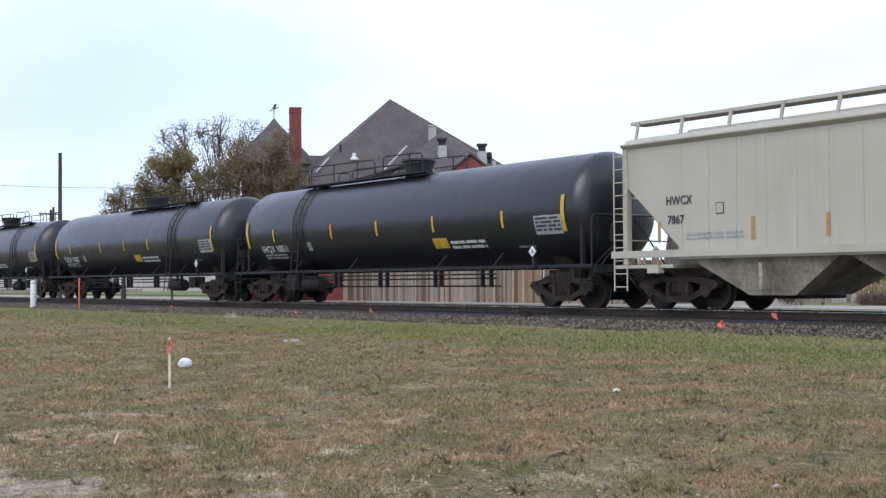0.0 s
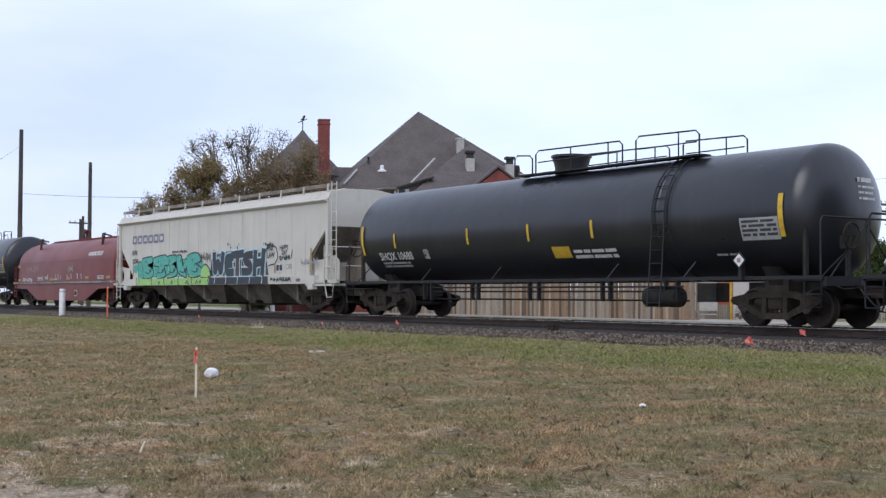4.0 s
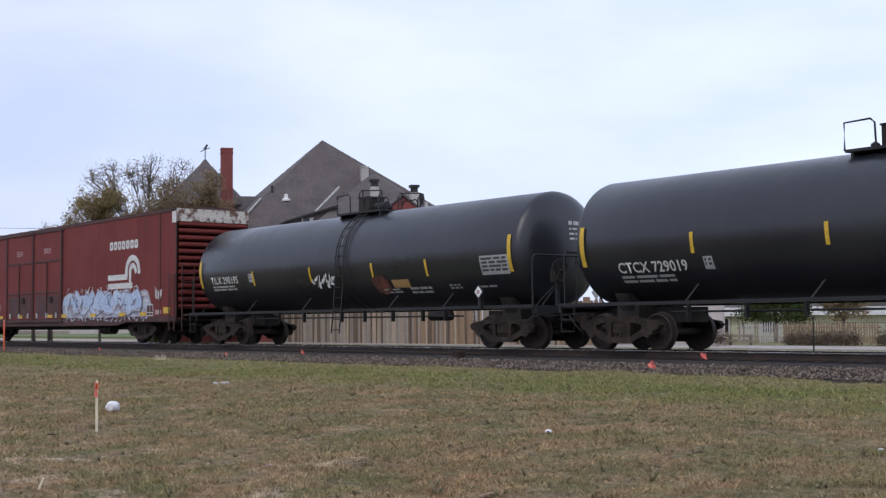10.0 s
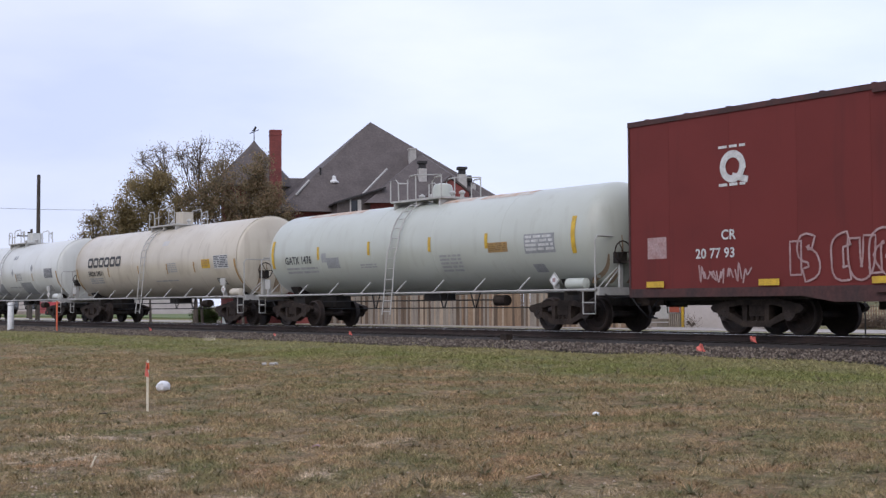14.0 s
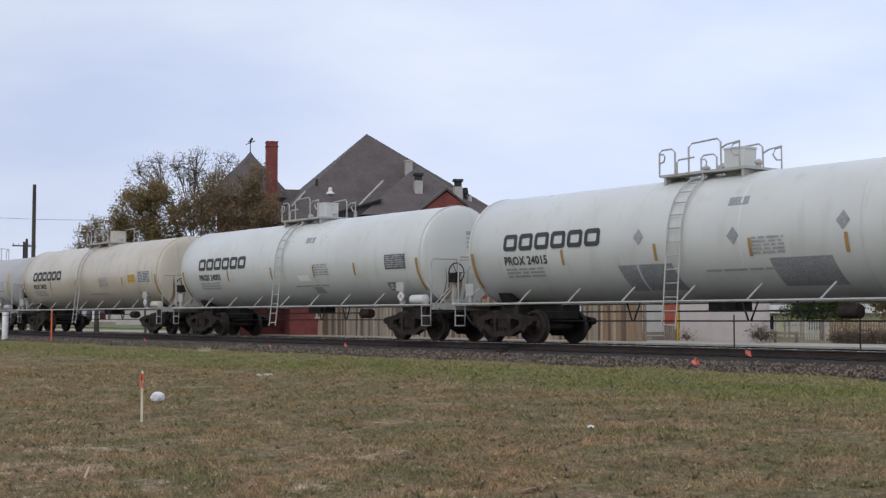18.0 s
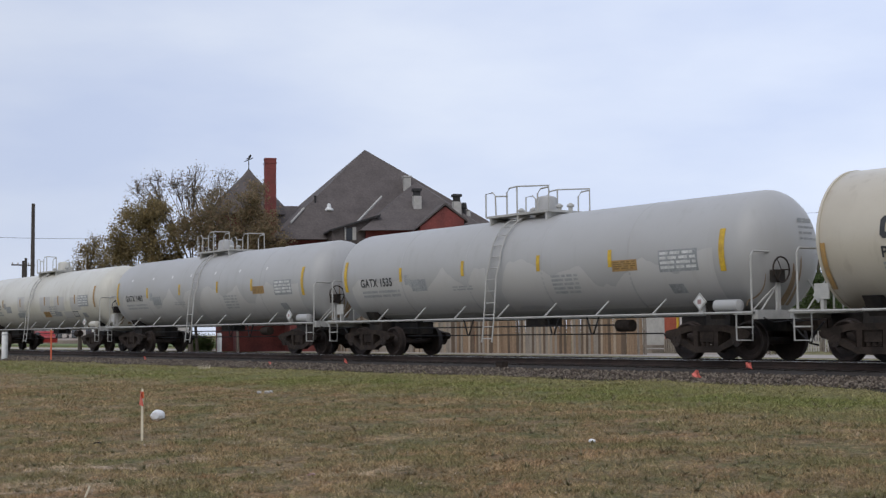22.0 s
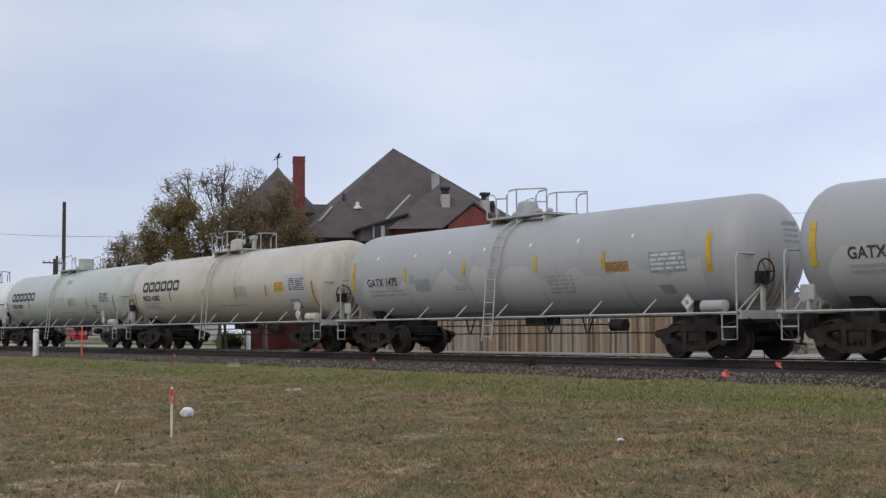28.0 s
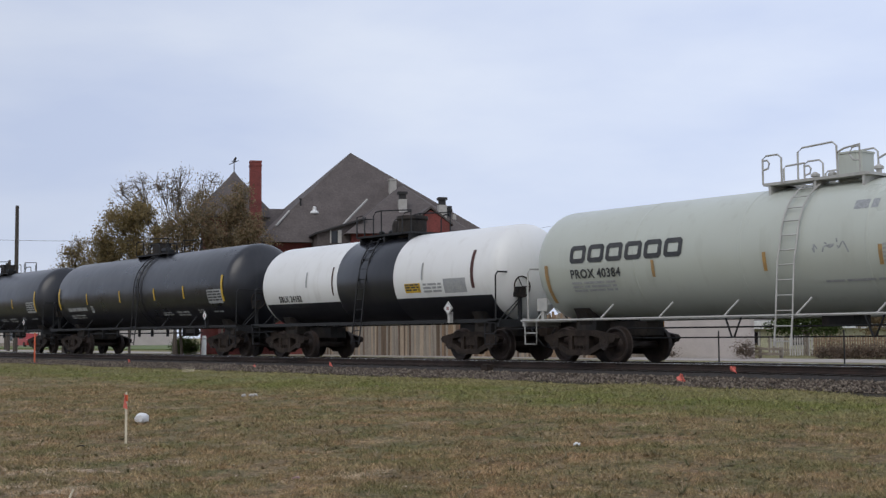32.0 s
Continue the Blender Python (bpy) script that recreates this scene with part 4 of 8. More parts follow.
lumpy_tree("green tree beyond the lot", -45.6, 62.0, [(-45.8, 62.0, 4.4, 0.8), (-45.2, 62.1, 3.4, 0.9), (-46.3, 61.9, 3.1, 0.9), (-45.6, 62.0, 2.2, 0.9)], M_LEAFGR, 1000, 0.09, 14, 0.1)
lumpy_tree("leafy green tree behind the picket fence", -35.2, 48.2, [(-36.2, 48.2, 2.0, 0.8), (-35.0, 48.0, 2.5, 1.1), (-34.2, 48.4, 1.9, 0.8), (-35.4, 48.3, 3.3, 0.9)], M_LEAFGR, 1500, 0.09, 11, 0.1)
lumpy_tree("leafy green tree behind the picket fence", -33.2, 50.4, [(-33.6, 50.3, 2.2, 0.8), (-32.6, 50.5, 2.4, 0.9), (-33.1, 50.4, 3.1, 0.8)], M_LEAFDK, 1100, 0.09, 15, 0.1)
M_DRYBUSH = leaf_mat("dull dry brush", (0.10, 0.075, 0.055), (0.16, 0.115, 0.085), (0.22, 0.165, 0.125))
for i, (bx, by, br) in enumerate(((-29.4, 41.6, 0.3), (-28.3, 41.4, 0.25), (-27.2, 41.5, 0.3), (-25.6, 41.8, 0.28))):
    lumpy_tree("low dry brown bush", bx, by, [(bx - 0.3, by, 0.7, br), (bx + 0.3, by, 0.72, br)], M_DRYBUSH, 450, 0.05, 30 + i, 0.02)
lumpy_tree("small reddish bush by the plaster wall", -30.65, 38.2, [(-30.95, 38.2, 0.85, 0.22), (-30.6, 38.2, 0.95, 0.26), (-30.28, 38.2, 0.82, 0.2)], M_DRYBUSH, 260, 0.035, 12, 0.015, 12)
lumpy_tree("small straw-coloured weed by the plaster wall", -35.4, 39.4, [(-35.5, 39.4, 0.75, 0.16), (-35.25, 39.4, 0.7, 0.14)], M_DRYBUSH, 130, 0.03, 13, 0.012, 12)
lumpy_tree("rounded green bush behind the track", -68.4, 34.0, [(-69.2, 34.0, 0.85, 0.5), (-68.4, 34.0, 0.95, 0.55), (-67.5, 34.0, 0.85, 0.5)], M_LEAFGR, 1200, 0.06, 17, 0.03, 14)


# ---- fence, low buildings, poles ----
def build_fence():
    f = thing("board_fence", "weathered grey and tan board fence with uneven upright boards", "fence")
    rnd = random.Random(2)
    shapes = [Shape().prism([(-0.07, 0), (0.07, 0), (0.07, h - 0.04), (0.03, h), (-0.05, h), (-0.07, h - 0.03)], -0.012, 0.012).mesh("board", m, 0) for h in (1.82, 1.9, 1.96) for m in (M_WOODGREY, M_WOODTAN, M_WOODDARK, M_WOODPALE)]
    x = -61.4
    while x < -35.5:
        tan = 1 if (-47.5 < x < -43.2 or x > -41.0) and rnd.random() < 0.85 else 0
        ob = part("board", shapes[4 * rnd.randint(0, 2) + (tan if rnd.random() < 0.5 else rnd.choice((2, 3)))], None, f)
        ob.location = (x, 37 + rnd.uniform(-0.015, 0.015), 0.56)
        ob.rotation_euler = (0, radians(rnd.uniform(-1.2, 1.2)), 0)
        x += 0.144 + (0.014 if rnd.random() < 0.3 else 0.0)
    for z in (0.85, 1.55, 2.2):
        part("stringer", Shape().box(-61.5, -35.5, 37.03, 37.09, z, z + 0.09), M_WOODGREY, f, smooth=0)
    for i in range(12):
        x = -61.4 + i * 2.35
        part("post", Shape().box(x - 0.05, x + 0.05, 37.09, 37.19, 0.5, 2.45), M_WOODGREY, f, smooth=0)


def build_sheds():
    s = thing("garden_wall", "plain off-white plaster wall behind the lot", "wall")
    part("wall_panel", Shape().box(-36.29, -34.31, 40.0, 40.25, 0.5, 2.15), M_PLASTER, s, smooth=0)
    part("wall_panel", Shape().box(-34.31, -31.6, 39.7, 39.95, 0.5, 2.2), M_PLASTER, s, smooth=0)
    part("coping", Shape().box(-36.35, -34.31, 39.96, 40.29, 2.15, 2.2).box(-34.31, -31.55, 39.66, 39.99, 2.2, 2.26), M_TRIM, s, smooth=0)
    y = thing("siding_house", "low pale yellow house with a white eave", "house")
    part("wall", Shape().box(-46.5, -38.0, 55, 62, 0.5, 1.75), M_YELWALL, y, smooth=0)
    part("eave", Shape().box(-46.9, -37.6, 54.6, 62.4, 1.75, 2.2), M_POSTW, y, "white eave board", 0)
    part("roof", Shape().prism([(54.6, 2.2), (62.4, 2.2), (58.5, 3.6)], -46.9, -37.6, "x"), M_SHINGLE, y, smooth=0)
    for x in (-43.9, -41.0):
        w = part("window", Shape().box(x, x + 0.7, 54.93, 55, 0.9, 1.6), M_GLASS, y, "dark window", 0)
        part("window_frame", Shape().box(x - 0.1, x, 54.9, 55, 0.85, 1.65).box(x + 0.7, x + 0.8, 54.9, 55, 0.85, 1.65), M_TRIM, w, smooth=0)
    c = thing("cabinet", "orange-red storage cabinet on a slatted stand beside the fence", "cabinet")
    part("body", Shape().box(-37.33, -36.55, 40.2, 40.9, 1.17, 2.1), M_CABINET, c, smooth=0)
    slat = Shape().box(-0.03, 0.03, 40.15, 40.22, 0.5, 1.17).mesh("slat", M_WOODGREY, 0)
    for i in range(7):
        part("slat", slat, None, c).location.x = -37.3 + i * 0.12
    part("stand", Shape().box(-37.35, -36.55, 40.25, 40.9, 1.08, 1.17).box(-37.35, -36.55, 40.25, 40.9, 0.5, 0.6), M_STEEL, c, smooth=0)
    solid("bollard", Shape().pipe([(-36.44, 40.05, 0.5), (-36.44, 40.05, 2.3)], 0.06, 8), M_YEL, "yellow painted steel bollard beside the cabinet", "bollard")
    for x0, x1, z in ((-39.0, -38.9, 2.0), (-38.6, -38.1, 1.9), (-38.2, -38.0, 1.6)):
        solid("timber", Shape().pipe([(x0, 39.2, 0.56), (x1, 39.5, z)], 0.04, 5), M_TRIM, "pale timber pole leaning behind the fence", "timber", "leaning timbers")
    solid("pallet_stack", Shape().box(-39.2, -37.5, 39.6, 40.6, 0.56, 0.72).box(-39.1, -37.6, 39.7, 40.5, 0.78, 0.9), M_WOODGREY, "low stack of grey pallets", "pallet", smooth=0)
    t = thing("bench", "grey wooden bench rails beside the plaster wall", "bench")
    for z in (0.66, 0.86):
        part("slat", Shape().box(-32.1, -30.75, 40.5, 40.6, z, z + 0.1), M_WOODGREY, t, smooth=0)
    for x in (-31.95, -30.95):
        part("post", Shape().box(x, x + 0.1, 40.6, 40.7, 0.5, 0.98), M_WOODGREY, t, smooth=0)
    f = thing("picket_fence", "weathered picket fence of pale and tan pickets", "fence")
    rnd = random.Random(6)
    pick = [Shape().prism([(-0.035, 0), (0.035, 0), (0.035, 0.82), (0, 0.9), (-0.035, 0.82)], -0.01, 0.01).mesh("picket", m, 0) for m in (M_TRIM, M_WOODGREY, M_WOODTAN)]
    for i in range(56):
        x = -35.6 + i * 0.125
        ob = part("picket", pick[2 if x > -33.3 else rnd.choice((0, 0, 1))], None, f)
        ob.location = (x, 46 + rnd.uniform(-0.02, 0.02), 0.53 + rnd.uniform(-0.04, 0.03))
    for z in (0.75, 1.15):
        part("stringer", Shape().box(-35.7, -28.6, 46.02, 46.07, z, z + 0.07), M_WOODGREY, f, smooth=0)
    part("wall_panel", Shape().box(-44.0, -36.3, 44.0, 44.3, 0.5, 2.2), M_TRIM, s, "grey-white side wall", 0)
    v = thing("wire_fence", "thin metal posts of a wire fence", "fence")
    for x in (-25.9, -21.4, -16.9):
        part("post", Shape().pipe([(x, 31, 0.5), (x, 31, 1.6)], 0.022, 6), M_PIPEDK, v)
    part("wire", Shape().pipe([(-25.9, 31, 1.4), (-21.4, 31, 1.42), (-16.9, 31, 1.42)], 0.006, 4), M_WIRE, v)
    # far left: small shed, red car, white sign
    r = thing("red_van", "small red van parked far off", "van")
    part("body", Shape().prism([(-168.5, 0.75), (-163.6, 0.75), (-163.5, 1.4), (-164.2, 1.55), (-164.9, 2.25), (-168.3, 2.3), (-168.5, 2.1)], 59, 60.9), M_REDCAR, r, smooth=0)
    part("side_window", Shape().prism([(-166.4, 1.6), (-164.75, 1.6), (-165.1, 2.1), (-166.4, 2.1)], 58.97, 59.0), M_GLASS, r, smooth=0)
    for x in (-167.5, -164.5):
        part("wheel", Shape().pipe([(x, 58.95, 0.86), (x, 59.2, 0.86)], 0.34, 12), M_PIPEDK, r)
    b = thing("shed", "long low pale shed with dark openings and a grey roof", "building")
    part("wall", Shape().box(-215, -152, 64, 74, 0.5, 4.2), M_PLASTER, b, smooth=0)
    part("roof", Shape().prism([(63.4, 4.2), (74.6, 4.2), (69, 6.2)], -215.5, -151.5, "x"), M_SHINGLE, b, smooth=0)
    part("plinth", Shape().box(-215, -152, 63.9, 64, 0.5, 1.0), M_WOODGREY, b, "weathered grey plinth", 0)
    for x in (-213, -206, -199, -192, -185, -178, -172, -166.5, -161.5, -157):
        part("window", Shape().box(x, x + 1.8, 63.93, 64, 1.3, 2.5), M_GLASS, b, "dark opening", 0)
    part("door", Shape().box(-159.4, -158.2, 63.92, 64, 0.55, 2.6), M_POSTW, b, "white door", 0)


def pole(x, y, top, r, arms, label):
    p = thing("utility_pole", label, "pole", "poles along the line")
    part("post", Shape().pipe([(x, y, 0.4), (x, y, top)], r, 10, [r, r * 0.72]), M_POLE, p)
    for z in arms:
        a = part("crossarm", Shape().box(x - 0.06, x + 0.06, y - 1.1, y + 1.1, z - 0.06, z + 0.06), M_POLE, p, smooth=0)
        for o in (-1.0, -0.5, 0.5, 1.0):
            part("insulator", Shape().turn([(z + 0.06, 0.05), (z + 0.2, 0.06), (z + 0.24, 0.02)], 6, x, y + o), M_TRIM, a)
    return p


def wire(a, b, sag, r=0.012):
    n = 10
    pts = [(a[0] + (b[0] - a[0]) * i / n, a[1] + (b[1] - a[1]) * i / n, a[2] + (b[2] - a[2]) * i / n - sag * 4 * (i / n) * (1 - i / n)) for i in range(n + 1)]
    return solid("overhead_wire", Shape().pipe(pts, r, 4), M_WIRE, "thin black overhead wire between poles", "wire", "overhead wires")


build_fence()
build_sheds()
pole(-95.9, 28.4, 13.8, 0.2, (), "tall dark weathered wooden utility pole")
pole(-89.6, 31.5, 11.0, 0.17, (), "weathered wooden utility pole")
pole(-118.0, 40.6, 8.6, 0.16, (8.2,), "distant wooden utility pole with a crossarm")
pole(-104.0, 36.0, 8.0, 0.14, (), "short weathered wooden pole")
pole(-45.9, 62.6, 7.0, 0.12, (6.5, 6.9), "distant wooden utility pole with two crossarms")
pole(-79.0, 76.5, 11.6, 0.17, (11.2,), "distant wooden utility pole with a crossarm")
wire((-95.9, 28.4, 9.0), (-200, 60, 9.5), 1.0)
wire((-95.9, 28.4, 9.0), (-60, 44, 8.2), 0.6)
wire((-95.9, 28.4, 12.6), (-220, 40, 12.6), 1.2)
wire((-79.0, 76.5, 11.3), (-20, 90, 10.6), 0.8)
wire((-79.0, 76.5, 11.3), (-130, 70, 10.6), 0.8)


# ---- marks and litter along the line ----
def stake(x, y, h, paint_from, label, w=0.026, category="stake"):
    z = ground_z(x, y) - 0.03
    s = thing("survey_stake", label, category, "survey marks")
    part("lath", Shape().prism([(x - w, z), (x + w, z), (x + w, z + h), (x, z + h + 0.03), (x - w, z + h)], y - 0.006, y + 0.006), M_LATH, s, smooth=0)
    part("paint", Shape().box(x - w - 0.003, x + w + 0.003, y - 0.011, y + 0.011, z + paint_from * h, z + h - 0.01), M_ORANGE, s, "orange paint", 0)
    return z


z = stake(-15.82, 7.04, 0.68, 0.86, "raw lath survey stake with a pink-orange ribbon")
solid("survey_ribbon", Shape().grid(lambda u, w: (-15.85 + 0.07 * u, 7.02 + 0.02 * math.sin(5 * u + 3 * w), z + 0.68 - 0.17 * w - 0.03 * u), 3, 5), M_FLAG, "pink-orange plastic ribbon tied to a stake", "ribbon")
stake(-55.55, 20.4, 1.42, 0.05, "tall lath stake painted orange below a white tip", 0.07)


def marker_post(x, y, z0, z1, r, label):
    p = thing("marker_post", label, "post", "white marker posts")
    part("tube", Shape().turn([(z0, r), (z1 - 0.06, r), (z1, r * 0.8)], 12, x, y), M_POSTW, p)
    part("band", Shape().turn([(z1 - 0.16, r + 0.004), (z1 - 0.12, r + 0.004)], 12, x, y), M_LETF, p)


marker_post(-61.75, 20.4, 0.42, 1.76, 0.15, "stout white plastic marker post beside the ballast")
marker_post(-52.7, 27.2, 0.5, 1.6, 0.11, "white plastic marker post behind the track")


def pin_flag(x, y, z, w, label, seed):
    rnd = random.Random(seed)
    p = thing("pin_flag", label, "flag", "survey marks")
    lean = rnd.uniform(-0.05, 0.05)
    part("wire", Shape().pipe([(x, y, z - 0.08), (x + lean, y, z + 0.12)], 0.005, 4), M_WIRE, p)
    bent = [[rnd.uniform(-0.25, 0.25) for _ in range(4)] for _ in range(4)]
    part("flag", Shape().grid(lambda u, v: (x + lean + w * (u - 0.5 + bent[round(3 * v)][round(3 * u)]), y + w * bent[round(3 * u)][round(3 * v)], z + 0.13 - w * (v + 0.5 * bent[round(3 * u)][round(3 * v)]) - 0.3 * w * u), 3, 3), M_FLAG, p, "crumpled orange flag", 0)


pin_flag(-18.2, 20.6, 0.56, 0.17, "small crumpled orange pin flag in the ballast", 1)
pin_flag(-18.3, 22.3, 0.69, 0.13, "small orange pin flag in the ballast", 2)
pin_flag(-46.7, 20.9, 0.58, 0.14, "small orange pin flag in the ballast", 3)
pin_flag(-32.6, 21.1, 0.62, 0.11, "small orange pin flag in the ballast", 4)
pin_flag(-36.6, 20.7, 0.52, 0.12, "small orange pin flag in the ballast", 5)
solid("junction_box", Shape().box(-25.5, -25.25, 21.1, 21.3, 0.56, 0.76), M_STEEL, "small dark steel box on the ballast", "box")


def lump(name, x, y, sx, sy, sz, material, label, category, seed):
    rnd = random.Random(seed)
    z = ground_z(x, y)
    bm = bmesh.new()
    bmesh.ops.create_icosphere(bm, subdivisions=2, radius=1)
    for v in bm.verts:
        k = 1 + 0.3 * noise.noise(v.co * 2.2 + Vector((seed, 0, 0)))
        v.co = Vector((x + v.co.x * sx * k, y + v.co.y * sy * k, z + sz * 0.8 + v.co.z * sz * k))
    me = bpy.data.meshes.new(name)
    bm.to_mesh(me)
    bm.free()
    me.materials.append(material)
    tagged(new(name, me), label, category)


lump("plastic_bag", -18.66, 8.57, 0.105, 0.11, 0.092, M_BAG, "crumpled white plastic bag lying on the turf", "litter", 1)
lump("paper_scrap", -10.83, 10.4, 0.05, 0.035, 0.025, M_BAG, "crumpled white paper scrap on the turf", "litter", 2)
lump("paper_scrap", -7.0, 11.2, 0.025, 0.03, 0.015, M_BAG, "small pale paper scrap on the turf", "litter", 3)
solid("stick", Shape().pipe([(-10.93, 4.33, ground_z(-10.9, 4.3) - 0.01), (-10.91, 4.37, ground_z(-10.9, 4.3) + 0.1)], 0.01, 6), M_LATH, "short pale stick standing in the turf", "stick")


def scrap(name, x, y, length, width, turn, material, label):
    """A flat, slightly bent splinter lying on the turf."""
    z = ground_z(x, y) + 0.012
    c, n = math.cos(radians(turn)), math.sin(radians(turn))
    s = Shape()
    for u, w, h in ((-0.5, 0.35, 0.0), (-0.2, 0.5, 0.008), (0.15, 0.45, 0.012), (0.5, 0.2, 0.004)):
        for e, k in ((-1, 0), (1, 0), (1, 1), (-1, 1)):
            s.v.append((x + u * length * c - e * w * width * n, y + u * length * n + e * w * width * c, z + h + k * 0.012))
    for j in range(3):
        s.f += [(4 * j + i, 4 * j + (i + 1) % 4, 4 * j + 4 + (i + 1) % 4, 4 * j + 4 + i) for i in range(4)]
    s.f += [(3, 2, 1, 0), (12, 13, 14, 15)]
    return solid(name, s, material, label, "litter", smooth=0)


scrap("wood_scrap", -7.58, 6.64, 0.3, 0.035, 102, M_WOODTAN, "reddish-brown splinter of wood on the turf")
scrap("leaf_scrap", -10.52, 6.41, 0.07, 0.06, 30, M_PINK, "small tan leaf scrap on the turf")
scrap("leaf_scrap", -5.45, 6.67, 0.07, 0.05, 70, M_PINK, "small tan leaf scrap on the turf")
scrap("bark_scrap", -15.75, 6.4, 0.1, 0.06, 50, M_WHEEL, "small dark bark scrap on the turf")
for i, (dx, dy) in enumerate(((0, 0), (0.16, 0.1), (0.05, 0.25))):
    lump("stone", -24.17 + dx, 13.42 + dy, 0.07, 0.05, 0.04, M_TRIM, "pale stone lying in the turf", "stone", 20 + i)
tuft, rnd = Shape(), random.Random(9)
for _ in range(70):
    a, b = rnd.uniform(-0.16, 0.16), rnd.uniform(-0.12, 0.12)
    tuft.face((-37.41 + a, 18.79 + b, 0.36), (-37.39 + a, 18.79 + b, 0.36), (-37.4 + a * 2.2, 18.79 + b * 2, 0.4 + rnd.uniform(0.08, 0.26)))
solid("grass_tuft", tuft, M_LATH, "pale straw tuft at the edge of the field", "grass", smooth=0)


# ---- the train: z = 0 at the rail head, +x the way it goes, -y the side that is seen ----
RUN = [(0, 0.0), (8, 95.29), (16, 191.2), (24, 286.68), (32, 381.94)]
TRAIN, WHEELS, WHEEL_R = [], {-0.89: [], 0.89: []}, 0.44


def side_frame_mesh():
    s = Shape()
    # cast frame: outline with two windows, built from struts
    for y0, y1 in ((-0.09, 0.09),):
        s.prism([(-1.28, 0.60), (-1.2, 0.68), (-0.5, 0.80), (0.5, 0.80), (1.2, 0.68), (1.28, 0.60), (1.2, 0.50), (0.5, 0.66), (-0.5, 0.66), (-1.2, 0.50)], y0, y1)
        s.prism([(-1.2, 0.52), (-0.95, 0.60), (-0.38, 0.34), (-0.38, 0.20)], y0, y1)
        s.prism([(1.2, 0.52), (0.38, 0.20), (0.38, 0.34), (0.95, 0.60)], y0, y1)
        s.box(-0.42, 0.42, y0, y1, 0.18, 0.32)
        s.box(-0.36, -0.24, y0, y1, 0.3, 0.68).box(0.24, 0.36, y0, y1, 0.3, 0.68)
    for x in (-0.89, 0.89):
        s.box(x - 0.16, x + 0.16, -0.1, 0.1, 0.40, 0.64)
    return s.mesh("side_frame", M_STEEL, 30)


def wheelset_mesh():
    s = Shape()
    for side in (-1, 1):
        prof = [(0.66, 0.44), (0.80, 0.435), (0.815, 0.40), (0.79, 0.36), (0.745, 0.33), (0.735, 0.20), (0.78, 0.14), (0.80, 0.10)]
        n = len(s.v)
        s.lathe([(a, r) for a, r in prof], 28)
        s.lathe([(0.66, 0.44), (0.645, 0.47), (0.63, 0.46), (0.625, 0.34), (0.66, 0.2), (0.70, 0.12)], 28)
        s.v[n:] = [(y, side * x, z) for x, y, z in s.v[n:]]
    s.pipe([(0, -0.98, 0), (0, 0.98, 0)], 0.085, 12)
    for side in (-1, 1):
        s.pipe([(0, side * 1.0, 0), (0, side * 1.19, 0)], 0.13, 12)
        for a in range(3):
            c, d = 0.08 * math.cos(a * 2.094), 0.08 * math.sin(a * 2.094)
            s.pipe([(c, side * 1.18, d), (c, side * 1.215, d)], 0.022, 6)
    return s.mesh("wheelset", M_WHEEL, 35)


def spring_mesh():
    prof = []
    for i in range(6):
        prof += [(0.32 + i * 0.05, 0.045), (0.33 + i * 0.05, 0.062), (0.35 + i * 0.05, 0.062), (0.36 + i * 0.05, 0.045)]
    return Shape().turn(prof, 8, 0, 0).mesh("spring", M_STEEL, 30)


SIDE_FRAME, WHEELSET, SPRING = side_frame_mesh(), wheelset_mesh(), spring_mesh()
BOLSTER = Shape().box(-0.2, 0.2, -1.15, 1.15, 0.42, 0.72).box(-0.35, 0.35, -0.4, 0.4, 0.70, 0.80).mesh("bogie", M_STEEL, 0)
COUPLER = Shape().box(-0.55, 0.12, -0.09, 0.09, 0.72, 0.92).prism([(0.1, -0.14), (0.42, -0.16), (0.5, 0.02), (0.36, 0.05), (0.3, 0.14), (0.1, 0.12)], 0.66, 0.98, "z").mesh("coupler", M_STEEL, 0)


def bogie(car, x):
    b = part("bogie", BOLSTER, None, car)
    b.location.x = x
    for y in (-1.09, 1.09):
        f = part("side_frame", SIDE_FRAME, None, b)
        f.location.y = y
        for o in (-0.14, 0.0, 0.14):
            part("spring", SPRING, None, b).location = (o, y, 0)
    for o in WHEELS:
        w = part("wheelset", WHEELSET, None, b)
        w.location = (o, 0, WHEEL_R)
        WHEELS[o].append(w)


def running_gear(car, tc, half, material):
    for e in (-1, 1):
        bogie(car, e * tc / 2)
        c = part("coupler", COUPLER, None, car)
        c.location.x = e * (half - 0.45)
        c.rotation_euler.z = 0 if e > 0 else math.pi
        x0, x1 = sorted((e * (tc / 2 - 1.5), e * (half - 0.6)))
        part("draft_sill", Shape().box(x0, x1, -0.3, 0.3, 0.66, 1.02), material, car, smooth=0)
        # air hose and cut lever
        h = e * (half - 0.15)
        part("air_hose", Shape().pipe([(h - e * 0.3, -0.35, 0.85), (h - e * 0.05, -0.36, 0.6), (h + e * 0.12, -0.25, 0.38), (h + e * 0.15, 0, 0.34)], 0.022, 6), M_PIPEDK, car)
        part("cut_lever", Shape().pipe([(h - e * 0.25, -1.35, 0.95), (h - e * 0.1, -1.2, 0.85), (h - e * 0.1, -0.2, 0.9)], 0.014, 5), M_PIPEDK, car)


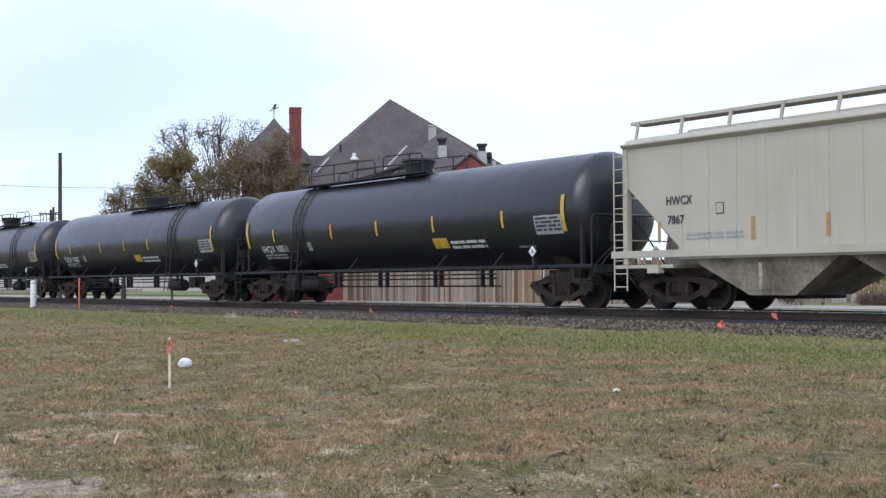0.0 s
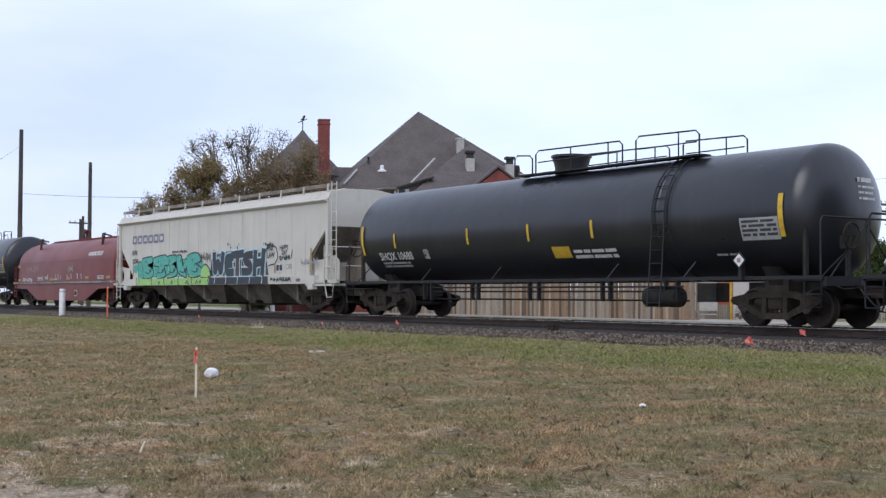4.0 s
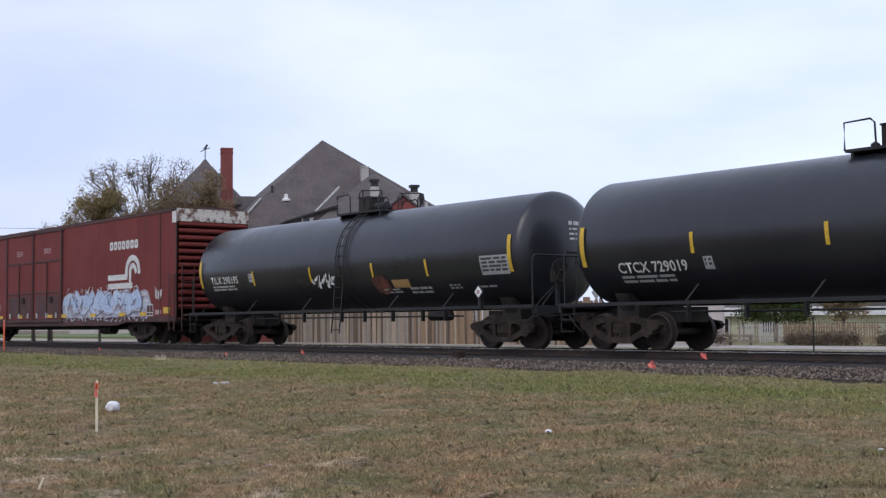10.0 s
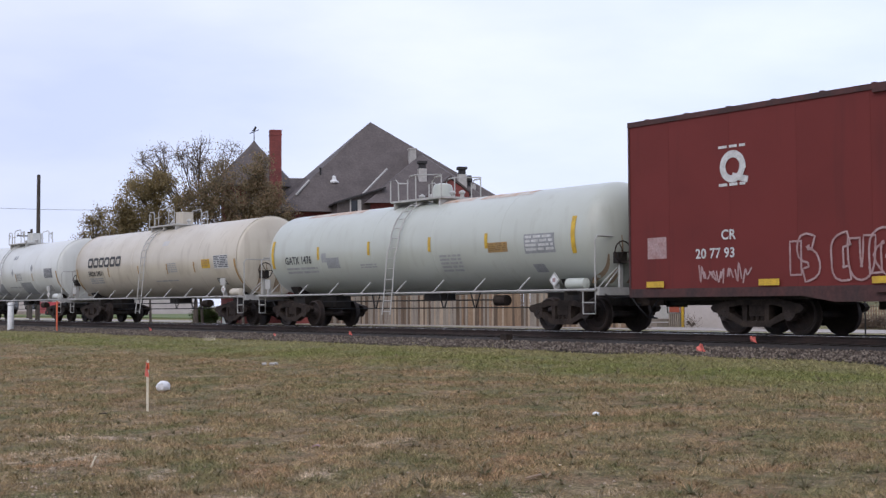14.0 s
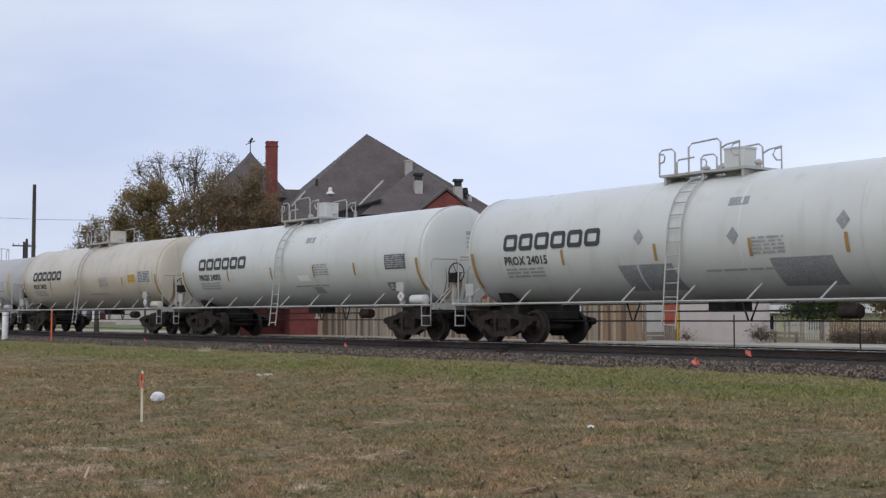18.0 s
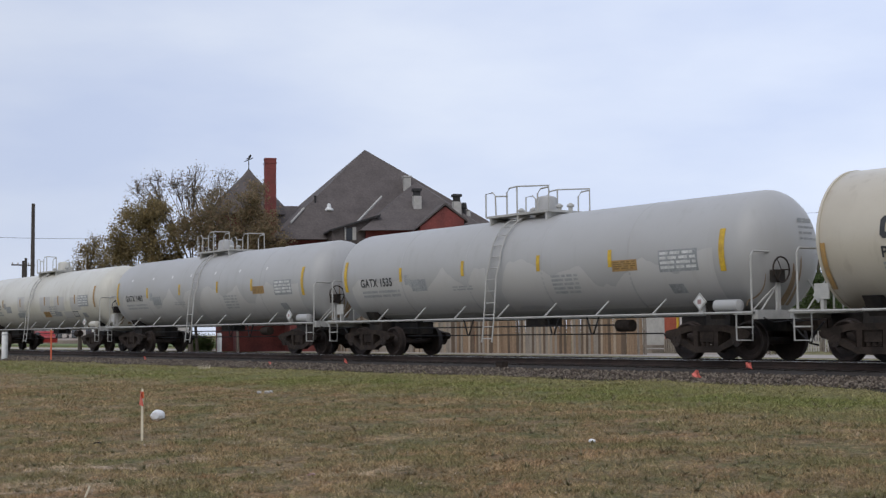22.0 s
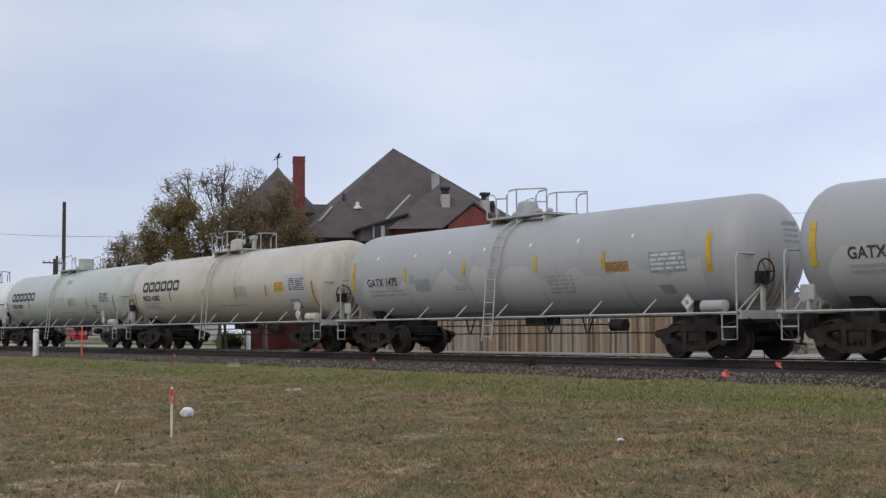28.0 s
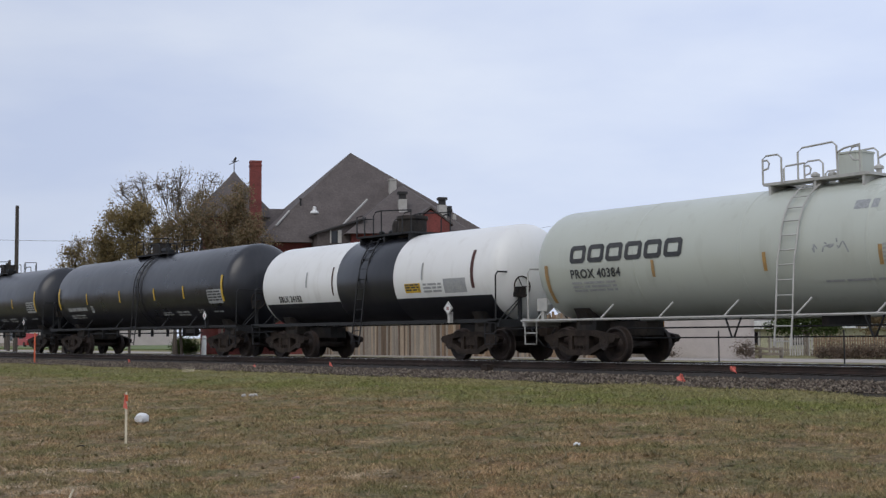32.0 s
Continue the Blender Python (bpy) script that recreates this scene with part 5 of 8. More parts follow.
def ladder(car, x, pts, material, width=0.42, step=0.32, name="ladder"):
    """Two stringers along (y, z) points with rungs between."""
    s = Shape()
    for e in (-0.5, 0.5):
        s.pipe([(x + e * width, y, z) for y, z in pts], 0.022, 5)
    length, carry = 0.0, 0.1
    for (y0, z0), (y1, z1) in zip(pts, pts[1:]):
        seg = math.hypot(y1 - y0, z1 - z0)
        while carry < seg:
            k = carry / seg
            y, z = y0 + (y1 - y0) * k, z0 + (z1 - z0) * k
            s.pipe([(x - width / 2, y, z), (x + width / 2, y, z)], 0.014, 4)
            carry += step
        carry -= seg
    return part(name, s, material, car)


def placard(car, x, z, y=-1.62, material=None):
    p = part("placard_holder", Shape().box(x - 0.05, x + 0.05, y, y + 0.12, 1.05, z - 0.1).prism([(x - 0.2, z), (x, z - 0.2), (x + 0.2, z), (x, z + 0.2)], y - 0.02, y), material or M_PIPE, car, smooth=0)
    part("placard", Shape().prism([(x - 0.15, z), (x, z - 0.15), (x + 0.15, z), (x, z + 0.15)], y - 0.03, y - 0.022), M_POSTW, p, "white diamond placard", 0)
    part("placard_mark", Shape().box(x - 0.05, x + 0.05, y - 0.036, y - 0.03, z - 0.05, z + 0.05), M_PINK, p, smooth=0)


def wheel_ring(cx, cy, cz, r, seg=16):
    """A brake wheel that faces along x."""
    s = Shape()
    pts = [(cx, cy + r * math.cos(2 * math.pi * i / seg), cz + r * math.sin(2 * math.pi * i / seg)) for i in range(seg + 1)]
    s.pipe(pts, 0.02, 5)
    for i in range(3):
        a = 2 * math.pi * i / 3
        s.pipe([(cx, cy, cz), (cx, cy + r * math.cos(a), cz + r * math.sin(a))], 0.014, 4)
    return s


def block_word(n, x, z, w, h, material, car, tank, gap=0.13, stroke=0.26, lean=0.06):
    """A maker's name shown as a row of plain hollow blocks with cut corners."""
    y = wall_of(tank)
    t = h * stroke
    for i in range(n):
        x0 = x + i * w / n
        x1 = x0 + w / n * (1 - gap)
        c, e = 0.16 * h, 0.05 * h
        outer = [(x0 + c, z), (x1 - c, z), (x1, z + c), (x1, z + h / 2), (x1, z + h - c), (x1 - c, z + h), (x0 + c, z + h), (x0, z + h - c), (x0, z + h / 2), (x0, z + c)]
        inner = [(x0 + t + e, z + t), (x1 - t - e, z + t), (x1 - t, z + t + e), (x1 - t, z + h / 2), (x1 - t, z + h - t - e), (x1 - t - e, z + h - t), (x0 + t + e, z + h - t), (x0 + t, z + h - t - e), (x0 + t, z + h / 2), (x0 + t, z + t + e)]
        s, k = Shape(), len(outer)
        s.v = [(a + lean * (b - z), y(b) - 0.014, b) for a, b in outer + inner]
        s.f = [(j, (j + 1) % k, k + (j + 1) % k, k + j) for j in range(k)]
        part("name_block", s, material, car, smooth=0)


def tank_shell(xc, r, zc, head, lip=0.0):
    prof = []
    n = 9
    for i in range(n + 1):
        a = math.pi / 2 * i / n
        prof.append((xc + head * math.cos(a), max(r * math.sin(a), 0.01)))
    right = prof
    left = [(-x, q) for x, q in prof]
    mid = [(-xc + 2 * xc * i / 6, r) for i in range(1, 6)]
    return Shape().lathe(left + mid + right[::-1], 64, zc)


def rail_run(s, pts, r=0.02):
    s.pipe(pts, r, 5)


def top_platform(car, x0, x1, z, material, style, bonnet_x, pipe_m):
    """Walkway, railings and valve housing over the manway."""
    p = part("top_platform", Shape().box(x0, x1, -0.75, -0.28, z - 0.03, z + 0.03).box(x0, x1, 0.28, 0.75, z - 0.03, z + 0.03).box(x0, x0 + 0.4, -0.28, 0.28, z - 0.03, z + 0.03).box(x1 - 0.4, x1, -0.28, 0.28, z - 0.03, z + 0.03), pipe_m, car, "grated walkway round the manway", 0)
    for xx in (x0 + 0.15, (x0 + x1) / 2, x1 - 0.15):
        part("bracket", Shape().box(xx - 0.03, xx + 0.03, -0.72, 0.72, z - 0.25, z - 0.03), pipe_m, p, smooth=0)
    hoops = {  # each a bent tube: (x, height) points
        "hoops": [[(x0, 0), (x0, 0.68), (x0 + 0.1, 0.76), (x0 + 0.4, 0.76), (x0 + 0.5, 0.66), (x0 + 0.5, 0)],
                  [(x0, 0.64), (x0 + 0.12, 0.64), (x0 + 0.18, 0.55), (x0 + 0.15, 0.42), (x0, 0.38)],
                  [(x0 + 0.56, 0), (x0 + 0.56, 0.36), (x0 + 0.62, 0.42), (x0 + 1.1, 0.44)],
                  [(x0 + 0.93, 0), (x0 + 0.93, 0.74), (x0 + 1.05, 0.84), (x0 + 1.8, 0.88), (x0 + 1.9, 0.78), (x0 + 1.92, 0)],
                  [(x0 + 1.92, 0.6), (x0 + 2.08, 0.68), (x0 + 2.45, 0.74), (x0 + 2.45, 0.05)], [(x0 + 2.45, 0.7), (x0 + 2.28, 0.68), (x0 + 2.2, 0.52), (x0 + 2.3, 0.36), (x0 + 2.45, 0.34)]],
        "loops": [[(x0, 0), (x0, 0.68), (x0 + 0.3, 0.7), (x0 + 0.42, 0.6), (x0 + 0.44, 0)],
                  [(x0 + 0.42, 0.58), (x0 + 0.95, 0.54)],
                  [(x0 + 0.92, 0), (x0 + 0.92, 0.64), (x0 + 1.04, 0.76), (x0 + 1.35, 0.78), (x1, 0.68), (x1, 0)], [(x0 + 1.35, 0), (x0 + 1.35, 0.77)],
                  [(x1 - 0.45, 0.0), (x1 - 0.45, 0.5), (x1 - 0.32, 0.62), (x1, 0.64)]],
        "square": [[(x0, 0), (x0, 0.66), (x0 + 0.6, 0.68), (x0 + 0.7, 0.58), (x0 + 0.72, 0)],
                   [(x0 + 1.2, 0), (x0 + 1.2, 0.66), (x0 + 1.32, 0.76), (x1, 0.66), (x1, 0.05)], [(x0 + 1.38, 0), (x0 + 1.38, 0.74)],
                   [(x0 + 1.4, 0.3), (x0 + 1.5, 0.46), (x0 + 2.1, 0.46), (x0 + 2.2, 0.34), (x0 + 2.2, 0)], [(x1 - 0.14, 0.0), (x1 - 0.14, 0.5), (x1, 0.6)]]}[style]
    tall = {"hoops": 0.83, "loops": 0.98, "square": 0.88}[style]
    for y in (-0.75, 0.75):
        for pts in hoops:
            part("handrail", Shape().pipe([(a, y, z + tall * h) for a, h in pts], 0.022, 6), pipe_m, p)
    if style == "square":
        b = part("valve_housing", Shape().box(bonnet_x - 0.26, bonnet_x + 0.26, -0.3, 0.3, z - 0.1, z + 0.5), material, car, "square valve housing", 0)
        part("lid", Shape().box(bonnet_x - 0.28, bonnet_x + 0.28, -0.33, 0.33, z + 0.5, z + 0.54), material, b, smooth=0)
        part("safety_valve", Shape().lathe([(bonnet_x + 0.5, 0.03), (bonnet_x + 0.52, 0.1), (bonnet_x + 0.95, 0.1), (bonnet_x + 1.0, 0.13), (bonnet_x + 1.08, 0.13), (bonnet_x + 1.1, 0.03)], 10, z + 0.2, -0.2), pipe_m, p)
    elif style == "hoops":
        c = [(bonnet_x + 0.3 * u, 0.3 * v) for u, v in ((-1, -0.7), (-0.7, -1), (0.7, -1), (1, -0.7), (1, 0.7), (0.7, 1), (-0.7, 1), (-1, 0.7))]
        b = part("valve_housing", Shape().prism(c, z - 0.1, z + 0.52, "z"), material, car, "box-shaped valve housing", 0)
        part("lid", Shape().prism([(bonnet_x + 1.06 * (q - bonnet_x), 1.06 * r) for q, r in c], z + 0.52, z + 0.56, "z"), material, b, smooth=0)
        part("hinge", Shape().box(bonnet_x - 0.32, bonnet_x - 0.26, -0.08, 0.08, z + 0.25, z + 0.45), material, b, smooth=0)
    else:
        b = part("valve_housing", Shape().turn([(z - 0.2, 0.31), (z + 0.34, 0.31), (z + 0.46, 0.27), (z + 0.5, 0.17), (z + 0.52, 0.03)], 20, bonnet_x, 0), material, car, "round valve housing")
        part("hinge", Shape().box(bonnet_x - 0.36, bonnet_x - 0.3, -0.08, 0.08, z + 0.2, z + 0.38), material, b, smooth=0)
    for i, dx in enumerate((-0.95, -0.62, 0.62, 0.9)):
        if x0 < bonnet_x + dx < x1:
            part("valve", Shape().turn([(z - 0.05, 0.06), (z + 0.12, 0.06), (z + 0.14, 0.1), (z + 0.19, 0.1), (z + 0.24, 0.03)], 8, bonnet_x + dx, -0.1 + 0.15 * (i % 2)), pipe_m, p)
    return p


def tank_end_gear(car, xc, half, material, pipe_m, dark=False):
    for e in (-1, 1):
        xr, xe = e * (xc + 0.22), e * (half - 0.5)
        a, b = sorted((xr - e * 0.1, xe))
        part("end_platform", Shape().box(a, b, -1.5, 1.5, 1.02, 1.08).box(xe - 0.06, xe + 0.06, -1.5, 1.5, 0.92, 1.12), pipe_m, car, "grated end platform", 0)
        s, xq = Shape(), xe - e * 0.12
        rail_run(s, [(xq, -1.46, 1.08), (xq, -1.46, 2.3), (xq, -1.38, 2.4), (xq, 1.38, 2.4), (xq, 1.46, 2.3), (xq, 1.46, 1.08)], 0.024)
        rail_run(s, [(xq, 0.1, 1.08), (xq, 0.1, 2.4)])
        part("end_handrail", s, pipe_m, car)
        for y in (-1.15, 1.2):
            part("rail_brace", Shape().pipe([(xq, 0.1, 2.3), (xq, y, 1.1)], 0.02, 5), pipe_m, car)
        for y in (-1.52, 1.52):
            part("sill_step", Shape().pipe([(xe - e * 0.5, y, 1.02), (xe - e * 0.5, y, 0.46), (xe - e * 0.06, y, 0.46), (xe - e * 0.06, y, 1.02)], 0.02, 5).box(*sorted((xe - e * 0.5, xe - e * 0.06)), y - 0.04, y + 0.04, 0.73, 0.76), pipe_m, car)
        # saddle that carries the tank on its bolster
        x = e * (xc - 0.9)
        part("saddle", Shape().box(x - 0.35, x + 0.35, -0.8, 0.8, 0.78, 1.14).prism([(-1.05, 1.36), (1.05, 1.36), (0.75, 0.86), (-0.75, 0.86)], x - 0.2, x + 0.2, "x"), material, car, smooth=0)
    xw = max(xc + 0.62, half - 0.4)
    part("brake_wheel", wheel_ring(xw, -0.7, 2.0, 0.28), M_STEEL, car, "dark brake wheel")
    part("brake_stand", Shape().box(xw - 0.14, xw - 0.07, -0.75, -0.65, 1.08, 1.95), pipe_m, car, smooth=0)
    part("brake_gear", Shape().box(xw - 0.2, xw - 0.02, -0.85, -0.55, 1.72, 2.0), material, car, smooth=0)
    part("brake_chain", Shape().pipe([(xw - 0.1, -0.7, 1.7), (xw - 0.35, -1.0, 1.3), (xw - 0.55, -1.1, 1.06)], 0.018, 5), pipe_m, car)
    part("end_placard", Shape().prism([(0.55, 1.45), (0.72, 1.28), (0.89, 1.45), (0.72, 1.62)], half - 0.52, half - 0.5, "x"), M_POSTW, car, "white diamond placard", 0)


def pressure_car(label, s0, m, tc, xc, head, r=1.53, half=None, style="loops", flip_layout=False, top=4.05, bonnet=0.28):
    """A pale pressure tank car with a white side rail, ladder, top platform and end rails."""
    half = half or tc / 2 + 2.18
    r = (top - 1.06) / 2
    zc = top - r
    car = thing("tank_car", label, "tank car", "cars of the train")
    TRAIN.append((car, s0))
    part("tank", tank_shell(xc, r, zc, head), m, car, "", 40)
    if head < 0.5:
        for e in (-1, 1):
            part("end_rim", Shape().lathe([(e * xc - 0.03, r + 0.004), (e * xc - 0.03, r + 0.02), (e * xc + 0.03, r + 0.02), (e * xc + 0.03, r + 0.004)], 64, zc), m, car)
    for x in [-xc + i * 2 * xc / 5 for i in range(1, 5)]:
        part("jacket_seam", Shape().lathe([(x - 0.04, r + 0.001), (x - 0.03, r + 0.006), (x + 0.03, r + 0.006), (x + 0.04, r + 0.001)], 64, zc), m, car)
    running_gear(car, tc, half, M_BLACKEND)
    tank_end_gear(car, xc, half, M_BLACKEND, M_PIPE)
    lx = -0.2 if not flip_layout else 0.2
    top_platform(car, *((-1.45, 1.2) if style == "loops" else (-1.4, 1.25)), top + 0.05, m, style, 0.45 if style == "hoops" else bonnet, M_PIPE)
    pts = [(-1.80, 0.42), (-1.72, 1.05), (-1.62, 2.2)] + [(-(r + 0.09) * math.cos(radians(a)), zc + (r + 0.09) * math.sin(radians(a))) for a in range(5, 66, 10)]
    ladder(car, lx, pts, M_PIPE)
    for y in (-1.6, 1.6):
        rail = part("side_rail", Shape().pipe([(-half + 0.5, y, 1.06), (half - 0.5, y, 1.06)], 0.03, 6), M_PIPE, car, "pale steel side rail")
        me = Shape().pipe([(0, y, 1.06), (0.25, y * 0.86, 1.42)], 0.024, 5).mesh("strut", M_PIPE)
        for i in range(9):
            x = -xc + 0.3 + i * (2 * xc - 0.6) / 8
            if abs(x) < xc - 1.2:
                part("strut", me, None, rail).location.x = x
    # brake gear below
    part("brake_reservoir", Shape().lathe([(xc - 0.45, 0.03), (xc - 0.4, 0.14), (xc + 0.25, 0.14), (xc + 0.3, 0.03)], 16, 1.22, -1.42), m, car, "pale brake reservoir")
    part("brake_cylinder", Shape().lathe([(xc - 4.3, 0.03), (xc - 4.28, 0.15), (xc - 3.8, 0.15), (xc - 3.78, 0.03)], 12, 0.82, -0.6), M_STEEL, car)
    part("brake_rod", Shape().pipe([(-xc + 2, -0.5, 0.84), (xc - 4, -0.5, 0.84)], 0.02, 5).pipe([(-xc + 2, -0.35, 0.6), (xc - 3, -0.35, 0.62)], 0.018, 5), M_PIPEDK, car)
    me = Shape().pipe([(-0.22, -0.7, 1.05), (-0.04, -0.72, 0.62), (0.04, -0.72, 0.62), (0.22, -0.7, 1.05)], 0.024, 5).mesh("hanger", M_PIPEDK)
    for x in (-xc * 0.3, xc * 0.16, xc * 0.35):
        part("hanger", me, None, car).location.x = x
    part("bottom_skid", Shape().box(-0.3, 0.5, -0.3, 0.3, 0.85, 1.1), M_BLACKEND, car, smooth=0)
    placard(car, 7.15, 1.32)
    part("placard_board", Shape().box(-half + 1.15, -half + 1.5, -1.62, -1.58, 1.3, 1.62).box(-half + 1.28, -half + 1.36, -1.6, -1.5, 1.05, 1.3), M_PIPE, car, smooth=0)
    return car, (r, zc), xc


def end_bars(car, xc, head, r, zc, material):
    """Small lettering on the head that faces ahead."""
    s = Shape()
    rnd = random.Random(int(xc * 10))
    for i in range(4):
        z, y = zc + 0.62 - 0.13 * i, 0.05
        while y < 0.62:
            w = rnd.uniform(0.08, 0.2)
            q = math.sqrt(max(1 - ((y + w / 2) ** 2 + (z - zc) ** 2) / r ** 2, 0))
            x = xc + head * q + 0.012
            s.face((x, y, z), (x, y + w, z), (x, y + w, z + (0.1 if i == 0 else 0.05)), (x, y, z + (0.1 if i == 0 else 0.05)))
            y += w + 0.05
    tagged(part("end_marks", s, material, car, smooth=0), kind="stuff")


def head_streaks(car, xc, head, r, zc, seed):
    """Rust and brake grime that has run down the head below the brake rigging."""
    rnd = random.Random(seed)
    for _ in range(6):
        y0, w, top = rnd.uniform(-0.95, 0.25), rnd.uniform(0.03, 0.13), rnd.uniform(1.9, 2.5)

        def at(u, v):
            z = top + (zc - 0.88 * r - top) * v
            y = y0 + w * (u - 0.5) * (0.35 + 1.3 * v) + 0.03 * math.sin(5 * v + y0)
            return (xc + head * math.sqrt(max(1 - (y * y + (z - zc) ** 2) / r ** 2, 0)) + 0.008, y, z)
        part("grime_streak", Shape().grid(at, 2, 10), M_STREAK, car)


def maker_car(label, s0, m, number, tape=M_AMBER, head=0.3, patches=(), panel=True, word=M_LETK, style="hoops", yellow=False, diamonds=False):
    """The maker's-name cars: dark block word on the left shoulder, number below, data panels at the far end."""
    car, tank, xc = pressure_car(label, s0, m, 13.7, 7.85, head, style=style, top=4.04 if head < 0.5 else 3.9, bonnet=-0.6)
    x = -6.4 if head < 0.5 else -6.88
    block_word(6, x, 2.46, 3.75, 0.44, word, car, tank)
    lettering("car_number", number, x, 2.09, 0.22, M_LETK, car, tank)
    bars("small_print", x, x + 1.5, 1.72, 2.0, 3, M_LETF, car, tank)
    for i, px in enumerate((-4.15, -0.95, 1.85, 4.3)):
        decal("reflector", px, px + 0.09, 2.02, 2.42, tape, car, tank, 0.016)
    for e in (-1, 1):
        decal("end_stripe", *( (xc - 0.2, xc - 0.08) if e > 0 else (-xc + 0.05, -xc + 0.17)), 1.5, 2.45, tape, car, tank, 0.016)
    p = decal("data_panel", 6.02, 7.18, 2.12, 2.62, M_LETW, car, tank, label="dark data panel with a pale border" if panel == "dark" else "data panel of fine dark print")
    if panel == "dark":
        decal("panel_print", 6.06, 7.14, 2.15, 2.59, M_GREYDK, p, tank, 0.012)
        bars("panel_print", 6.12, 7.08, 2.18, 2.56, 6, M_LETF, p, tank, 0.018)
    else:
        bars("panel_print", 6.05, 7.15, 2.14, 2.6, 7, M_GREYDK, p, tank, 0.014)
    bx, bz, bh = (5.9, 1.53, 0.23) if head < 0.5 else (5.95, 1.55, 0.3) if yellow else (4.98, 1.7, 0.34)
    p = decal("stencil_box", bx, bx + 0.64, bz, bz + bh, M_LETK, car, tank)
    for u in (0.04, 0.35):
        decal("panel_print", bx + u, bx + u + 0.25, bz + 0.03, bz + bh - 0.03, M_LETW, p, tank, 0.012)
        bars("panel_print", bx + u + 0.04, bx + u + 0.22, bz + 0.06, bz + bh - 0.05, 2, M_LETK, p, tank, 0.017)
    part("route_board", Shape().box(6.9, 7.28, -1.64, -1.61, 1.48, 1.74).box(7.06, 7.12, -1.61, -1.5, 1.05, 1.5), M_PIPE, car, "pale square route board", 0)
    if diamonds:
        y = wall_of(tank)
        for dx, dz in ((-1.41, 2.6), (1.44, 2.49), (4.28, 2.67)):
            w = 0.17
            part("old_placard", Shape().face((dx - w, y(dz) - 0.013, dz), (dx, y(dz - 1.2 * w) - 0.013, dz - 1.2 * w), (dx + w, y(dz) - 0.013, dz), (dx, y(dz + 1.2 * w) - 0.013, dz + 1.2 * w)), M_GREYPATCH, car, "faded grey diamond sticker", 0)
    if style == "loops":
        top = tank[0] + tank[1]
        mw = part("manway", Shape().turn([(top - 0.1, 0.2), (top + 0.2, 0.2), (top + 0.21, 0.27), (top + 0.28, 0.27), (top + 0.3, 0.05)], 16, 0.25, 0), M_STEEL, car, "dark bolted manway flange")
        for i in range(8):
            q = 2 * math.pi * i / 8
            part("bolt", Shape().pipe([(0.25 + 0.23 * math.cos(q), 0.23 * math.sin(q), top + 0.27), (0.25 + 0.23 * math.cos(q), 0.23 * math.sin(q), top + 0.36)], 0.022, 6), M_STEEL, mw)
        part("vent_stack", Shape().turn([(tank[0] + tank[1] - 0.1, 0.09), (tank[0] + tank[1] + 0.45, 0.09), (tank[0] + tank[1] + 0.46, 0.15), (tank[0] + tank[1] + 0.6, 0.15), (tank[0] + tank[1] + 0.62, 0.05)], 10, 0.95, -0.1), M_PIPE, car, "pale vent stack")
    if yellow:
        p = decal("warning_panel", 5.0, 5.7, 2.16, 2.5, M_YEL, car, tank, label="yellow warning panel")
        bars("panel_print", 5.05, 5.65, 2.19, 2.47, 3, M_AMBER, p, tank, 0.014)
    bars("small_print", 1.95, 2.8, 2.04, 2.44, 5, M_LETF, car, tank)
    bars("small_print", 0.5, 2.6, 1.69, 1.77, 1, M_LETF, car, tank)
    decal("grey_panel", 1.2, 1.76, 3.17, 3.36, M_GREYPATCH if not yellow else M_PALEPATCH, car, tank, 0.005)
    for x0, x1, z0, z1, pm in patches:
        decal("repaint_patch", x0, x1, z0, z1, pm, car, tank, 0.005, skew=-0.12)
    end_bars(car, xc, head, *tank, M_LETF)
    head_streaks(car, xc, head, *tank, int(-s0))
    return car, tank


